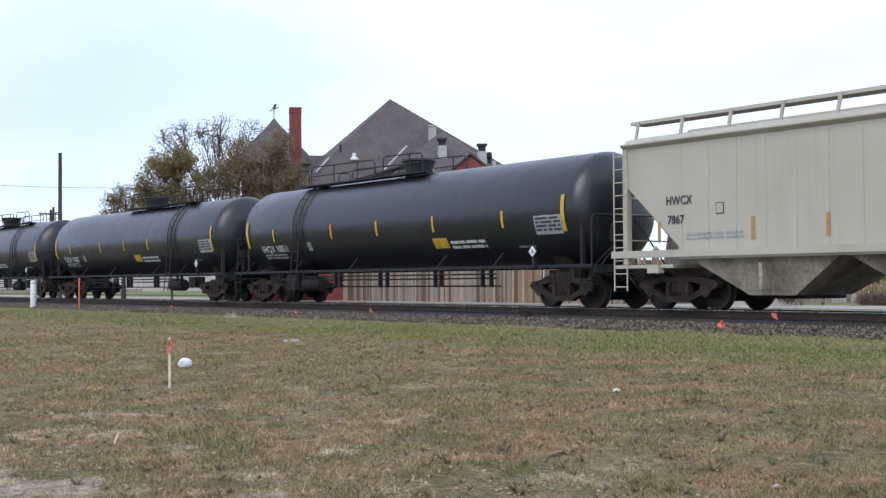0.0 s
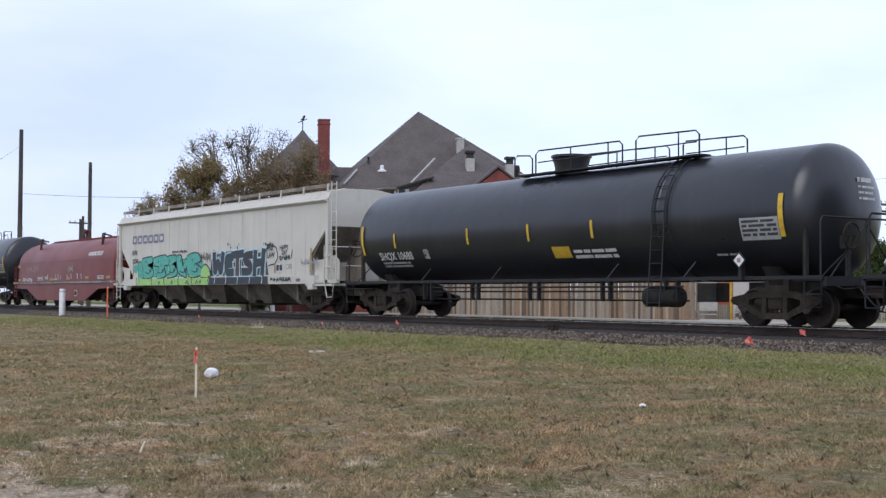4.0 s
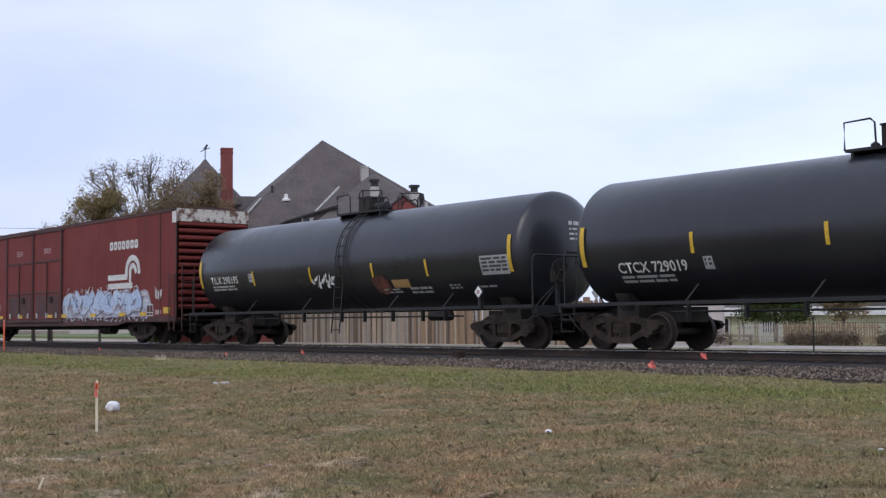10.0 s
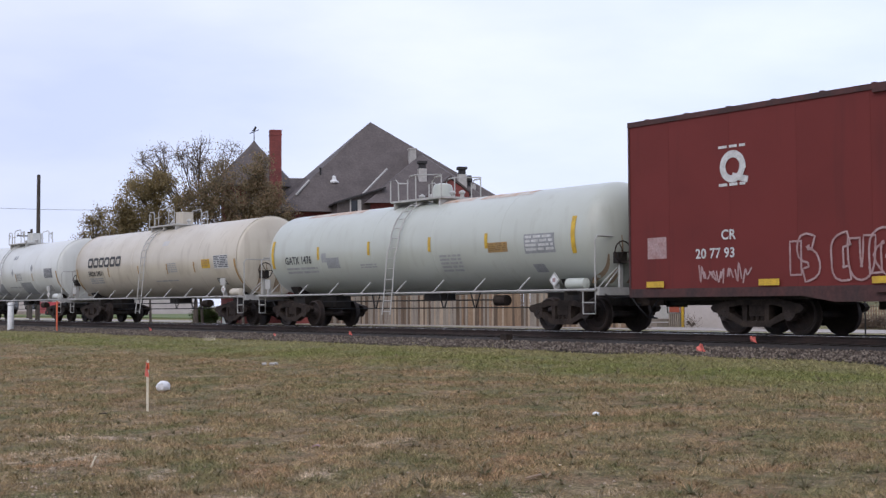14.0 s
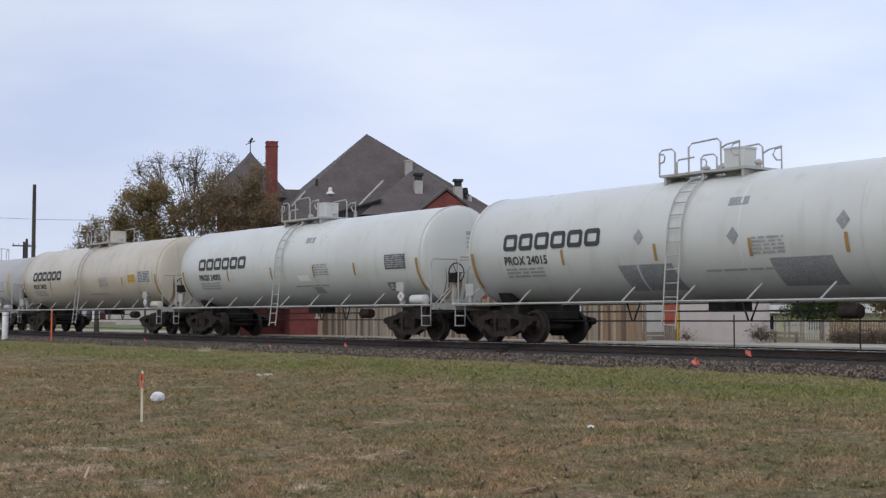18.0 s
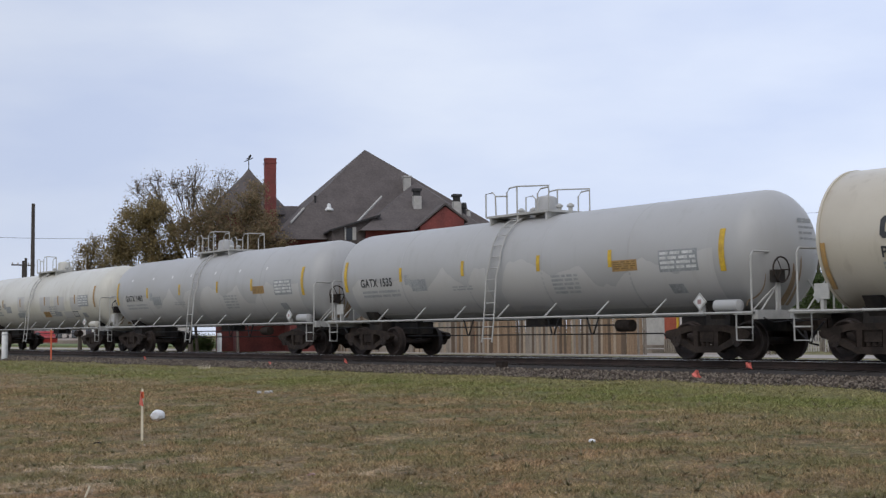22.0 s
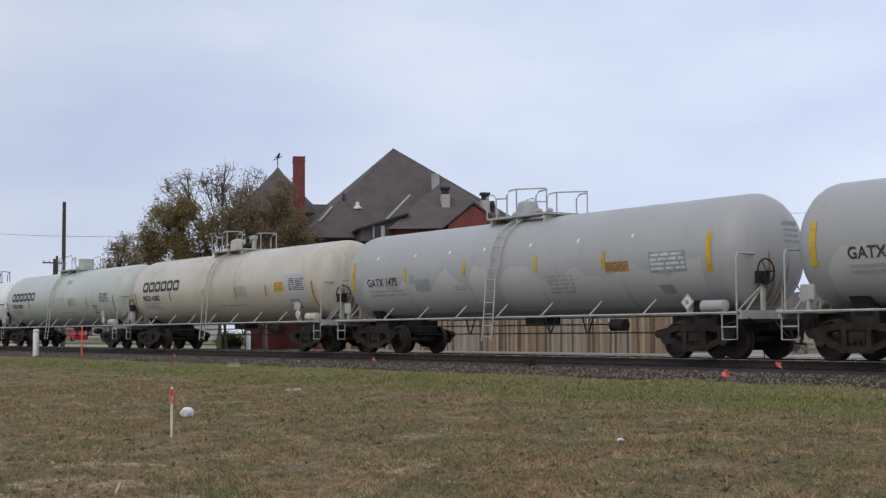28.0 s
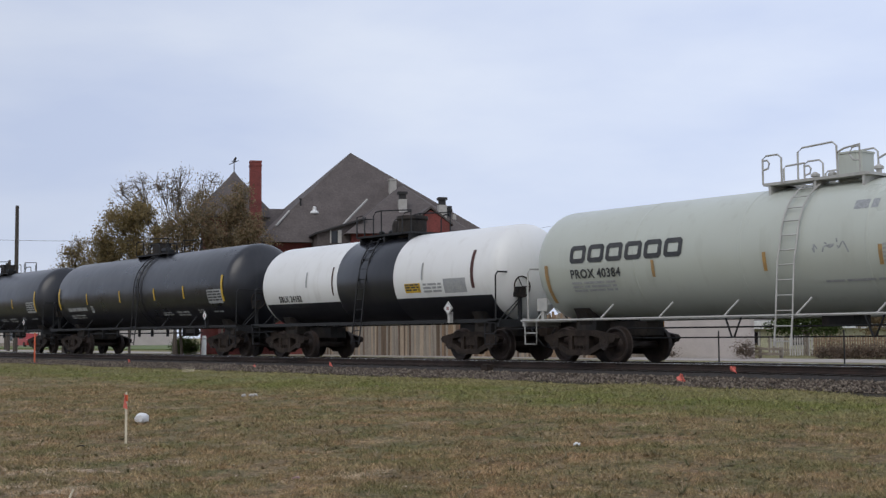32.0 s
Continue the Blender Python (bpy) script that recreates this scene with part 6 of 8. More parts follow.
def lease_car(label, s0, m, number, patch_m=M_PALEPATCH, seed=1, head=0.78, tape=M_YEL, patchy=True, panel_m=M_GREYPATCH, squares=False, bonnet=0.28):
    """The plain cars with round heads, painted-over flanks and yellow strips."""
    car, tank, xc = pressure_car(label, s0, m, 13.8, 7.85, head, style="loops", top=3.87, bonnet=bonnet)
    rnd = random.Random(seed)
    x = -6.9
    lettering("car_number", number, x, 2.12, 0.25, M_LETK, car, tank, squeeze=0.95)
    bars("small_print", x, x + 2.0, 1.75, 2.0, 2, M_LETF, car, tank)
    decal("stencil_box", -4.55, -4.25, 2.12, 2.42, M_LETF, car, tank)
    if patchy == "boxes":
        for x0, x1, z0, z1, pm in ((-2.75, -1.65, 1.66, 1.9, M_GREYPATCH), (2.4, 3.25, 1.66, 1.87, M_GREYPATCH), (3.6, 4.6, 1.55, 1.86, M_PALEPATCH), (-2.5, -1.5, 1.9, 2.7, M_PALEPATCH), (0.7, 2.1, 1.9, 2.6, M_PALEPATCH), (2.6, 3.9, 1.9, 2.55, M_PALEPATCH), (4.7, 5.9, 1.9, 2.5, M_PALEPATCH)):
            decal("repaint_patch", x0, x1, z0, z1, pm, car, tank, 0.006, skew=0.08)
        p = decal("stencil_box", 4.75, 5.4, 1.6, 1.86, M_GREYDK, car, tank, 0.01)
        decal("panel_print", 4.8, 5.35, 1.64, 1.82, M_PALEPATCH, p, tank, 0.014)
    elif patchy:
        for a, b in ((-7.45, -0.72), (-0.2, 7.35)):
            n = 7
            knots = [rnd.uniform(1.75, 2.15) if i % 2 == 0 else rnd.uniform(2.3, 2.6) for i in range(n + 1)]
            tops = []
            for i in range(57):
                q = i / 56 * n
                j = min(int(q), n - 1)
                e = min((q - j) * (1.0 + 1.3 * (j % 3 == 0)), 1.0)
                tops.append(knots[j] + (knots[j + 1] - knots[j]) * e + 0.1 * noise.noise((i * 0.35, seed, a)) + 0.05 * noise.noise((i * 1.3, seed, b)))
            ragged("overpaint", a, b, 1.25, tops, patch_m, car, tank)
    if squares:
        for px in (-6.45, -4.37, -2.6, -0.93, 1.11, 3.03, 5.02):
            decal("paper_label", px, px + 0.11, 2.96, 3.06, M_POSTW, car, tank, 0.014, rows=1)
    for px, z in ((-4.72, 2.2), (-2.1, 2.2), (1.36, 2.2), (3.17, 2.2), (5.27, 2.2)) if patchy == "boxes" else ((-4.8, 2.22), (-1.8, 2.27), (1.4, 2.26), (4.04, 2.25)):
        decal("reflector", px, px + 0.13, z, z + 0.42, tape, car, tank, 0.014)
    decal("end_stripe", xc - 0.32, xc - 0.16, 2.0, 2.95, tape, car, tank, 0.014)
    decal("end_stripe", -xc + 0.02, -xc + 0.18, 2.0, 2.95, tape, car, tank, 0.014)
    wx, wz = (1.0, 1.63) if patchy == "boxes" else (4.16, 2.13)
    p = decal("warning_panel", wx, wx + 0.84, wz, wz + 0.27, M_AMBER, car, tank, label="yellow-brown warning panel")
    bars("panel_print", wx + 0.05, wx + 0.79, wz + 0.03, wz + 0.24, 4, M_MUSTARD, p, tank, 0.014)
    p = decal("data_panel", 5.7, 6.9, 2.05, 2.56, panel_m, car, tank, label="grey data panel")
    bars("panel_print", 5.75, 6.85, 2.08, 2.52, 4, M_LETW, p, tank, 0.014)
    decal("grey_panel", -4.25, -3.5, 1.92, 2.26, M_GREYPATCH, car, tank)
    bars("small_print", 1.9, 2.9, 1.62, 2.14, 5, M_LETF, car, tank)
    bars("small_print", -2.3, -1.4, 1.85, 2.0, 2, M_LETF, car, tank)
    decal("grey_panel", 5.9, 6.35, 1.55, 1.77, M_GREYPATCH, car, tank, skew=-0.05)
    end_bars(car, xc, head, *tank, M_LETF)
    head_streaks(car, xc, head, *tank, int(-s0))
    return car, tank


def black_car(label, s0, tc, xc, head, number, kind, flip_layout=False, tape=M_YEL, up=0.0, deck=(-1.25, 1.75, -0.42)):
    """Black tank cars: the long ones with a top walkway and piping below, and the shorter ones with a high platform."""
    r, zc, half = 1.53, 4.14 - 1.53, tc / 2 + 2.12
    car = thing("tank_car", label, "tank car", "cars of the train")
    TRAIN.append((car, s0))
    part("tank", tank_shell(xc, r, zc, head), M_BLACK, car, "", 40)
    tank = (r, zc)
    d = -1 if flip_layout else 1
    running_gear(car, tc, half, M_BLACKEND)
    tank_end_gear(car, xc, half, M_BLACKEND, M_PIPEDK)
    for y in (-1.52, 1.52):
        part("side_sill", Shape().box(-half + 0.5, half - 0.5, y - 0.03, y + 0.03, 1.06, 1.14), M_PIPEDK, car, smooth=0)
        for x in (-xc * 0.6, -xc * 0.2, xc * 0.35, xc * 0.65):
            part("strut", Shape().pipe([(x, y, 1.1), (x + 0.2, y * 0.84, 1.5)], 0.025, 5), M_PIPEDK, car)
    bx = d * 5.05 if kind == "long" else 0.6
    part("tank_band", Shape().lathe([(bx - 0.32, r + 0.002), (bx - 0.3, r + 0.03), (bx - 0.1, r + 0.03), (bx - 0.08, r + 0.012), (bx + 0.08, r + 0.012), (bx + 0.1, r + 0.03), (bx + 0.3, r + 0.03), (bx + 0.32, r + 0.002)], 64, zc), M_BLACK, car, "raised band round the tank")
    pts = [(-1.78, 0.42), (-1.7, 1.1), (-1.62, 2.2)] + [(-(r + 0.08) * math.cos(radians(a)), zc + (r + 0.08) * math.sin(radians(a))) for a in range(5, 66, 10)]
    ladder(car, bx, pts, M_PIPEDK)
    if kind == "long":
        a, b = (-6.2, 1.5) if flip_layout else (-1.5, 5.7)
        p = part("top_walkway", Shape().box(a, b, -0.85, -0.45, 4.1, 4.14).box(a, b, 0.45, 0.85, 4.1, 4.14), M_PIPEDK, car, "long grated top walkway", 0)
        for y in (-0.85, 0.85):
            for q0, q1, hh in ((a, a + 0.8, 0.6), (a + 0.95, b - 2.7, 0.66), (b - 2.2, b, 0.66)):
                s = Shape().pipe([(q0, y, 4.1), (q0, y, 4.1 + hh - 0.1), (q0 + 0.12, y, 4.1 + hh), (q1 - 0.12, y, 4.1 + hh - 0.05), (q1, y, 4.1 + hh - 0.15), (q1, y, 4.1)], 0.022, 6)
                if q1 - q0 > 1.5:
                    s.pipe([(q0 + 0.1, y, 4.1 + hh * 0.5), (q1 - 0.1, y, 4.1 + hh * 0.5)], 0.018, 5)
                    for k in range(1, int((q1 - q0) / 1.5) + 1):
                        s.pipe([(q0 + k * 1.5, y, 4.1), (q0 + k * 1.5, y, 4.1 + hh - 0.04)], 0.02, 5)
                part("handrail", s, M_PIPEDK, p)
        mx = 0.0 if d > 0 else 0.1
        mw = part("manway", Shape().turn([(3.9, 0.46), (4.3, 0.47), (4.56, 0.54), (4.58, 0.58), (4.64, 0.58), (4.66, 0.1)], 24, mx, 0), M_BLACK, car, "round manway dome")
        part("lid_bolt", Shape().pipe([(mx - 0.75, 0, 4.58), (mx + 0.5, 0, 4.62)], 0.03, 5), M_PIPEDK, mw)
        # steam lines and hangers below
        s = Shape()
        for z, y in ((0.92, -1.2), (0.80, -1.15), (0.58, -1.0)):
            s.pipe([(-xc + 3.6, y, z), (xc - 3.4, y, z)], 0.025, 5)
        part("pipe_run", s, M_PIPEDK, car, "black piping below the tank")
        for i, x in enumerate((-5.6, -5.2, -3.1, -2.8, -0.4, 0.0, 2.6, 2.9, 4.9, 5.3)):
            part("hanger", Shape().box(x - 0.03, x + 0.03, -1.24, -1.12, 0.55, 1.1), M_PIPEDK, car, smooth=0)
        part("brake_reservoir", Shape().lathe([(d * 4.7 - 0.6, 0.04), (d * 4.7 - 0.55, 0.24), (d * 4.7 + 0.55, 0.24), (d * 4.7 + 0.6, 0.04)], 16, 0.66, -1.05), M_BLACKEND, car)
        part("brake_cylinder", Shape().box(d * 6.2 - 0.3, d * 6.2 + 0.3, -1.15, -0.7, 0.55, 1.0), M_BLACKEND, car, smooth=0)
        # tall end frame at the platform
        for e in (-1, 1):
            part("end_frame", Shape().box(*sorted((e * (xc + 0.25), e * (xc + 0.33))), -1.3, -1.2, 1.08, 2.6).box(*sorted((e * (xc + 0.25), e * (xc + 0.33))), 0.2, 0.3, 1.08, 2.6).box(*sorted((e * (xc + 0.25), e * (xc + 0.33))), -1.3, 0.3, 2.45, 2.6), M_BLACKEND, car, smooth=0)
    else:
        top_platform(car, *deck[:2], 4.12, M_BLACKEND, "square", deck[2], M_PIPEDK)
        me = Shape().box(-0.03, 0.03, -1.3, -1.2, 0.75, 1.1).mesh("hanger", M_PIPEDK, 0)
        for x in (-5, -3.4, -1.9, 0.2, 1.4, 2.8, 4.2, 5.2):
            part("hanger", me, None, car).location.x = x
        part("brake_rod", Shape().pipe([(-xc + 2.5, -1.1, 0.9), (xc - 2.5, -1.1, 0.88)], 0.025, 5), M_PIPEDK, car)
        part("brake_reservoir", Shape().lathe([(xc - 4.2, 0.04), (xc - 4.15, 0.14), (xc - 3.3, 0.14), (xc - 3.25, 0.04)], 16, 0.9, -0.9), M_BLACKEND, car)
    placard(car, xc - 1.25, 1.5, material=M_PIPEDK)
    # markings
    x = -7.9 if kind == "long" else (-6.97 if up == 0 else -7.5)
    if number:
        lettering("car_number", number, x, 1.82 + up, 0.24, M_LETW, car, tank)
    else:
        bars("car_number", x, x + 2.1, 1.82, 2.06, 1, M_LETF, car, tank)
    bars("small_print", x, x + 1.6, 1.55 + up, 1.75 + up, 2, M_LETF, car, tank)
    bx2 = x + (3.3 if flip_layout else 2.55)
    p = decal("stencil_box", bx2, bx2 + 0.26, 1.82 + up, 2.1 + up, M_LETF, car, tank)
    bars("panel_print", bx2 + 0.04, bx2 + 0.22, 1.87 + up, 2.06 + up, 2, M_LETK, p, tank, 0.014)
    for px in (((-6.88, -2.92, -0.16, 2.89, 6.17) if flip_layout else (-6.9, -2.96, -0.12, 2.5, 5.15)) if kind == "long" else (-4.7, -1.25, 2.05, 4.6)):
        decal("reflector", px, px + 0.1, 2.18 - 0.6 * up, 2.65 - 0.6 * up, tape, car, tank, 0.014)
    decal("end_stripe", -xc + 0.05, -xc + 0.19, 2.0, 2.95, tape, car, tank, 0.03)
    decal("end_stripe", xc - 0.22, xc - 0.08, 2.0, 2.95, tape, car, tank, 0.03)
    p = decal("data_panel", xc - 1.35, xc - 0.25, 1.95, 2.45, M_LETF, car, tank, label="grey data panel")
    bars("panel_print", xc - 1.3, xc - 0.3, 2.0, 2.4, 4, M_LETK, p, tank, 0.014)
    if kind == "long":
        wx = 2.75 if flip_layout else 0.8
        decal("warning_panel", wx, wx + 0.72, 1.7, 2.0, M_YEL, car, tank, label="yellow warning panel")
        bars("small_print", wx + 0.85, wx + 2.5, 1.62, 1.9, 2, M_LETW, car, tank)
    else:
        bars("small_print", 2.35, 3.2, 1.55, 1.7, 2, M_LETF, car, tank)
        bars("small_print", 3.6, 4.6, 1.5, 1.72, 2, M_LETF, car, tank)
        bars("small_print", 5.4, 5.9, 1.6, 1.75, 2, M_LETF, car, tank)
    bars("small_print", 6.6, 7.3, 1.6, 1.68, 1, M_LETF, car, tank)
    end_bars(car, xc, head, r, zc, M_LETW)
    return car, tank


def web_plate(car, e, x0, x1, y, m):
    """The pale end web with an oval hole cut through it."""
    cx, cz, rx, rz, n, s = 9.72, 1.52, 0.15, 0.26, 16, Shape()
    for k in range(n):
        ring = []
        for a in (2 * math.pi * k / n, 2 * math.pi * (k + 1) / n):
            c, q = math.cos(a), math.sin(a)
            top = 1.9 + 0.1 * (cx + c - x0)
            reach = min((x1 - cx) / c if c > 1e-6 else (x0 - cx) / c if c < -1e-6 else 9, (top - cz) / q if q > 1e-6 else (1.1 - cz) / q if q < -1e-6 else 9)
            ring.append(((cx + rx * c, cz + rz * q), (cx + reach * c, cz + reach * q)))
        (a0, b0), (a1, b1) = ring
        s.face(*[(e * u, y, v) for u, v in (a0, b0, b1, a1)])
        s.face((e * a0[0], y, a0[1]), (e * a1[0], y, a1[1]), (e * a1[0], y + 0.05, a1[1]), (e * a0[0], y + 0.05, a0[1]))
    part("web_plate", s, m, car, "pale end web with an oval hole", 0)


def hopper_car(label, s0, m, tc, bl, deep=True, bay=M_BAY):
    """A covered hopper: flat sides with sloped ends, roof hatches and walkways, bays below. bl: half the body's length."""
    half = tc / 2 + 2.15
    car = thing("hopper_car", label, "hopper car", "cars of the train")
    TRAIN.append((car, s0))
    w = 1.52
    part("body", Shape().prism([(-bl, 3.98), (bl, 3.98), (bl, 3.08), (bl - 1.3, 2.04), (bl - 1.3, 1.2), (-bl + 1.8, 1.2), (-bl + 1.8, 1.5), (-bl, 3.08)], -w, w), m, car, smooth=0)
    ze = 4.27 if deep else 4.14
    part("roof", Shape().prism([(-w - 0.03, 3.98), (w + 0.03, 3.98), (w - 0.1, ze), (0.55, ze + 0.15), (-0.55, ze + 0.15), (-w + 0.1, ze)], -bl, bl, "x"), m, car, smooth=0)
    for y in (-1, 1):
        part("top_chord", Shape().prism([(y * (w - 0.02), 3.88), (y * (w + 0.13), 3.98), (y * (w + 0.13), 4.01), (y * (w - 0.02), 4.05)], -bl, bl, "x"), m, car, "jutting eave rail", 0)
        sill = 9.06 if deep else half - 0.35
        part("side_sill", Shape().box(-sill, sill, *sorted((y * (w - 0.12), y * (w + 0.06))), 1.08 if deep else 1.25, 1.37 if deep else 1.42), m, car, "side sill", 0)
    me = Shape().box(-0.015, 0.015, -w - 0.012, -w, 1.42, 3.86).mesh("side_seam", m, 0)
    for i in range(17):
        part("side_seam", me, None, car).location.x = -bl + 1.9 + i * (2 * bl - 3.5) / 16
    # end slopes, platforms, posts, ladders
    for e in (-1, 1):
        # slope sheets and centre webs are dark grey-brown, unlike the pale body
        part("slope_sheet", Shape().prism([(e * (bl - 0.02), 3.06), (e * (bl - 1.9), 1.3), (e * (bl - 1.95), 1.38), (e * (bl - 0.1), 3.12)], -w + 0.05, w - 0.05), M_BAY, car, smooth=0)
        xe = e * (half - 0.4)
        if deep:
            web_plate(car, e, 8.8, half - 0.1, -w + 0.12, m)
            for y in (-w + 0.04, w - 0.04):
                part("step_channel", Shape().box(*sorted((e * 9.06, e * (half - 0.05))), y - 0.06, y + 0.06, 1.1, 1.21), m, car, smooth=0)
        part("shear_plate", Shape().prism([(e * (bl - 1.9), 1.08), (e * (bl - 0.35), 2.75), (e * (bl - 0.2), 2.75), (e * (half - 0.7), 1.5), (e * (half - 0.7), 1.08)], -0.03, 0.03), M_BAY, car, "dark end web plate", 0)
        part("end_platform", Shape().box(*sorted((xe, e * (bl - 1.6))), -w, w, 1.0, 1.08), m, car, smooth=0)
        for y in (-w + 0.05, w - 0.05):
            part("end_post", Shape().box(*sorted((e * (bl + 0.02), e * (bl - 0.14))), y - 0.07, y + 0.07, 1.1, 3.98), m, car, smooth=0)
        if deep and e > 0:
            ladder(car, 10.4, [(-w - 0.03, 1.2), (-w - 0.03, 2.6), (-w - 0.03, 4.58)], m, 0.34)
            low = Shape()
            rail_run(low, [(9.74, -w - 0.03, 1.14), (9.74, -w - 0.03, 2.4), (10.22, -w - 0.03, 2.44)])
            for z in (1.66, 2.05):
                rail_run(low, [(9.74, -w - 0.03, z), (10.22, -w - 0.03, z)])
            part("grab_iron", low, m, car)
            step = Shape()
            rail_run(step, [(9.78, -w - 0.03, 1.1), (9.95, -w - 0.03, 0.6), (10.32, -w - 0.03, 0.62), (10.4, -w - 0.03, 1.1)])
            part("sill_step", step, m, car)
        else:
            ladder(car, xe - e * (0.38 if deep else 0.25), [(-w - 0.03, 0.45), (-w - 0.03, 1.1), (-w - 0.03, 4.6 if e > 0 else 3.9)], m, 0.44)
        s = Shape()
        rail_run(s, [(xe, -w, 1.08), (xe, -w, 2.35), (xe, w, 2.35), (xe, w, 1.08)])
        rail_run(s, [(xe, -w, 1.7), (xe, w, 1.7)])
        part("end_handrail", s, m, car)
        part("jacking_pad", Shape().box(*sorted((e * (tc / 2 + 0.17), e * (tc / 2 + 0.54))), -w - 0.1, -w + 0.1, 0.88, 1.08), m, car, smooth=0)
    part("brake_wheel", wheel_ring(half - 0.5, -0.5, 2.3, 0.28), M_STEEL, car, "dark brake wheel")
    # running boards on stanchions
    for y in (-1, 1):
        p = part("running_board", Shape().box(-bl + 0.1, bl - 0.1, *sorted((y * 0.85, y * 1.35)), 4.5, 4.55), M_BAY, car, "grated roof walk", 0)
        me = Shape().prism([(-0.06, 4.05), (0.02, 4.05), (0.14, 4.57), (0.06, 4.57)], *sorted((y * 1.37, y * 1.41))).mesh("stanchion", m, 0)
        for i in range(12):
            part("stanchion", me, None, p).location.x = -bl + 0.3 + i * (2 * bl - 0.6) / 11
        part("edge_rail", Shape().box(-bl + 0.1, bl - 0.1, *sorted((y * 1.33, y * 1.37)), 4.45 if deep else 4.5, 4.58), M_BAY if deep else m, p, smooth=0)
    part("roof_hatch", Shape().box(-bl + 1, bl - 1, -0.32, 0.32, ze + 0.15, ze + 0.24), m, car, "long trough hatch", 0)
    n = 4 if bl > 9 else 3
    for i in range(n):
        x = -bl + (2.9 if deep else 1.9) + (i + 0.5) * (2 * bl - 3.6) / n
        L = (2 * bl - 3.6) / n * (0.455 if deep else 0.485)
        bay_shape, k = Shape(), 0.5 if deep else 0.3
        bay_shape.v = [(x + u * a, v * c, z) for z, a, c in ((1.1 if deep else 1.23, L, 1.2 if deep else 1.38), (0.36, L * k, 0.62 if deep else 1.0)) for u, v in ((-1, -1), (1, -1), (1, 1), (-1, 1))]
        bay_shape.f = [(0, 1, 2, 3), (7, 6, 5, 4), (0, 4, 5, 1), (1, 5, 6, 2), (2, 6, 7, 3), (3, 7, 4, 0)]
        b = part("hopper_bay", bay_shape, bay, car, "tapered outlet bay", 0)
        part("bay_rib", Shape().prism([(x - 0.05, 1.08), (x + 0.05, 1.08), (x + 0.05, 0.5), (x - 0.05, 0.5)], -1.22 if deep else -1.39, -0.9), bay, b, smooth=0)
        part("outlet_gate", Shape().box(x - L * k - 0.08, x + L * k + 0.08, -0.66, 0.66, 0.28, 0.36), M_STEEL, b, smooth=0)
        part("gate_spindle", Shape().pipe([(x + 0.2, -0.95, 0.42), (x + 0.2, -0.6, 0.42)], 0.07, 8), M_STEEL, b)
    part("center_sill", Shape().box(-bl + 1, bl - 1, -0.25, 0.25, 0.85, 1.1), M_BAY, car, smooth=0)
    running_gear(car, tc, half, M_BAY)
    return car, w


def smooth_line(pts, n=5):
    """A rounded curve through the points."""
    p = [pts[0]] + list(pts) + [pts[-1]]
    out = []
    for a, b, c, d in zip(p, p[1:], p[2:], p[3:]):
        for i in range(n):
            t = i / n
            out.append(tuple(0.5 * (2 * b[k] + (c[k] - a[k]) * t + (2 * a[k] - 5 * b[k] + 4 * c[k] - d[k]) * t * t + (3 * b[k] - a[k] - 3 * c[k] + d[k]) * t ** 3) for k in (0, 1)))
    return out + [pts[-1]]


def graffiti(car, x0, x1, z0, z1, strokes, fill, edge, y, width, light=None, glow=None):
    """Sprayed letters: broad rounded strokes with an outline, and a halo where there is one."""
    w, h = x1 - x0, z1 - z0
    for k, pts in enumerate(strokes):
        q = smooth_line([(x0 + a * w, z0 + b * h) for a, b in pts])
        back, front, glint, halo = Shape(), Shape(), Shape(), Shape()
        lift = 0.0006 * k
        ribbon(back, q, width + 0.13, y - 0.006 - lift)
        ribbon(front, q, width, y - 0.018 - lift)
        g = part("graffiti_stroke", back, edge, car, "sprayed stroke with a dark outline", 0)
        part("fill", front, fill[k % len(fill)], g, smooth=0)
        if glow:
            ribbon(halo, q, width + 0.2, y - 0.002 - 0.0002 * k)
            part("halo", halo, glow, g, smooth=0)
        if light:
            ribbon(glint, [(a - width * 0.3, b + width * 0.12) for a, b in q[2:max(5, len(q) // 3)]], 0.04, y - 0.032)
            part("highlight", glint, light, g, smooth=0)


LET_A = [[(0.0, 0.9), (0.0, 0.1)], [(0.0, 0.15), (0.05, 0.1)],
         [(0.2, 0.85), (0.1, 0.9), (0.09, 0.6), (0.18, 0.5), (0.2, 0.2), (0.09, 0.08)],
         [(0.25, 0.9), (0.42, 0.95)], [(0.345, 0.85), (0.33, 0.1)],
         [(0.57, 0.92), (0.46, 0.8), (0.45, 0.45), (0.47, 0.12), (0.58, 0.12)], [(0.47, 0.5), (0.55, 0.53)],
         [(0.62, 0.9), (0.63, 0.3), (0.69, 0.1), (0.76, 0.3), (0.78, 0.95)],
         [(0.84, 0.1), (0.84, 0.8), (0.94, 0.95), (0.98, 0.7), (0.88, 0.5), (0.98, 0.15)]]
LET_B = [[(0.02, 0.95), (0.04, 0.1), (0.1, 0.65), (0.16, 0.1), (0.2, 0.95)],
         [(0.38, 0.85), (0.28, 0.8), (0.27, 0.45), (0.29, 0.1), (0.39, 0.08)], [(0.28, 0.48), (0.36, 0.5)],
         [(0.4, 0.95), (0.58, 1.0)], [(0.49, 0.9), (0.49, 0.08)],
         [(0.75, 0.92), (0.64, 0.85), (0.65, 0.6), (0.74, 0.42), (0.73, 0.12), (0.61, 0.1)],
         [(0.83, 0.95), (0.82, 0.05)], [(0.98, 1.0), (0.96, 0.05)], [(0.84, 0.5), (0.95, 0.54)]]


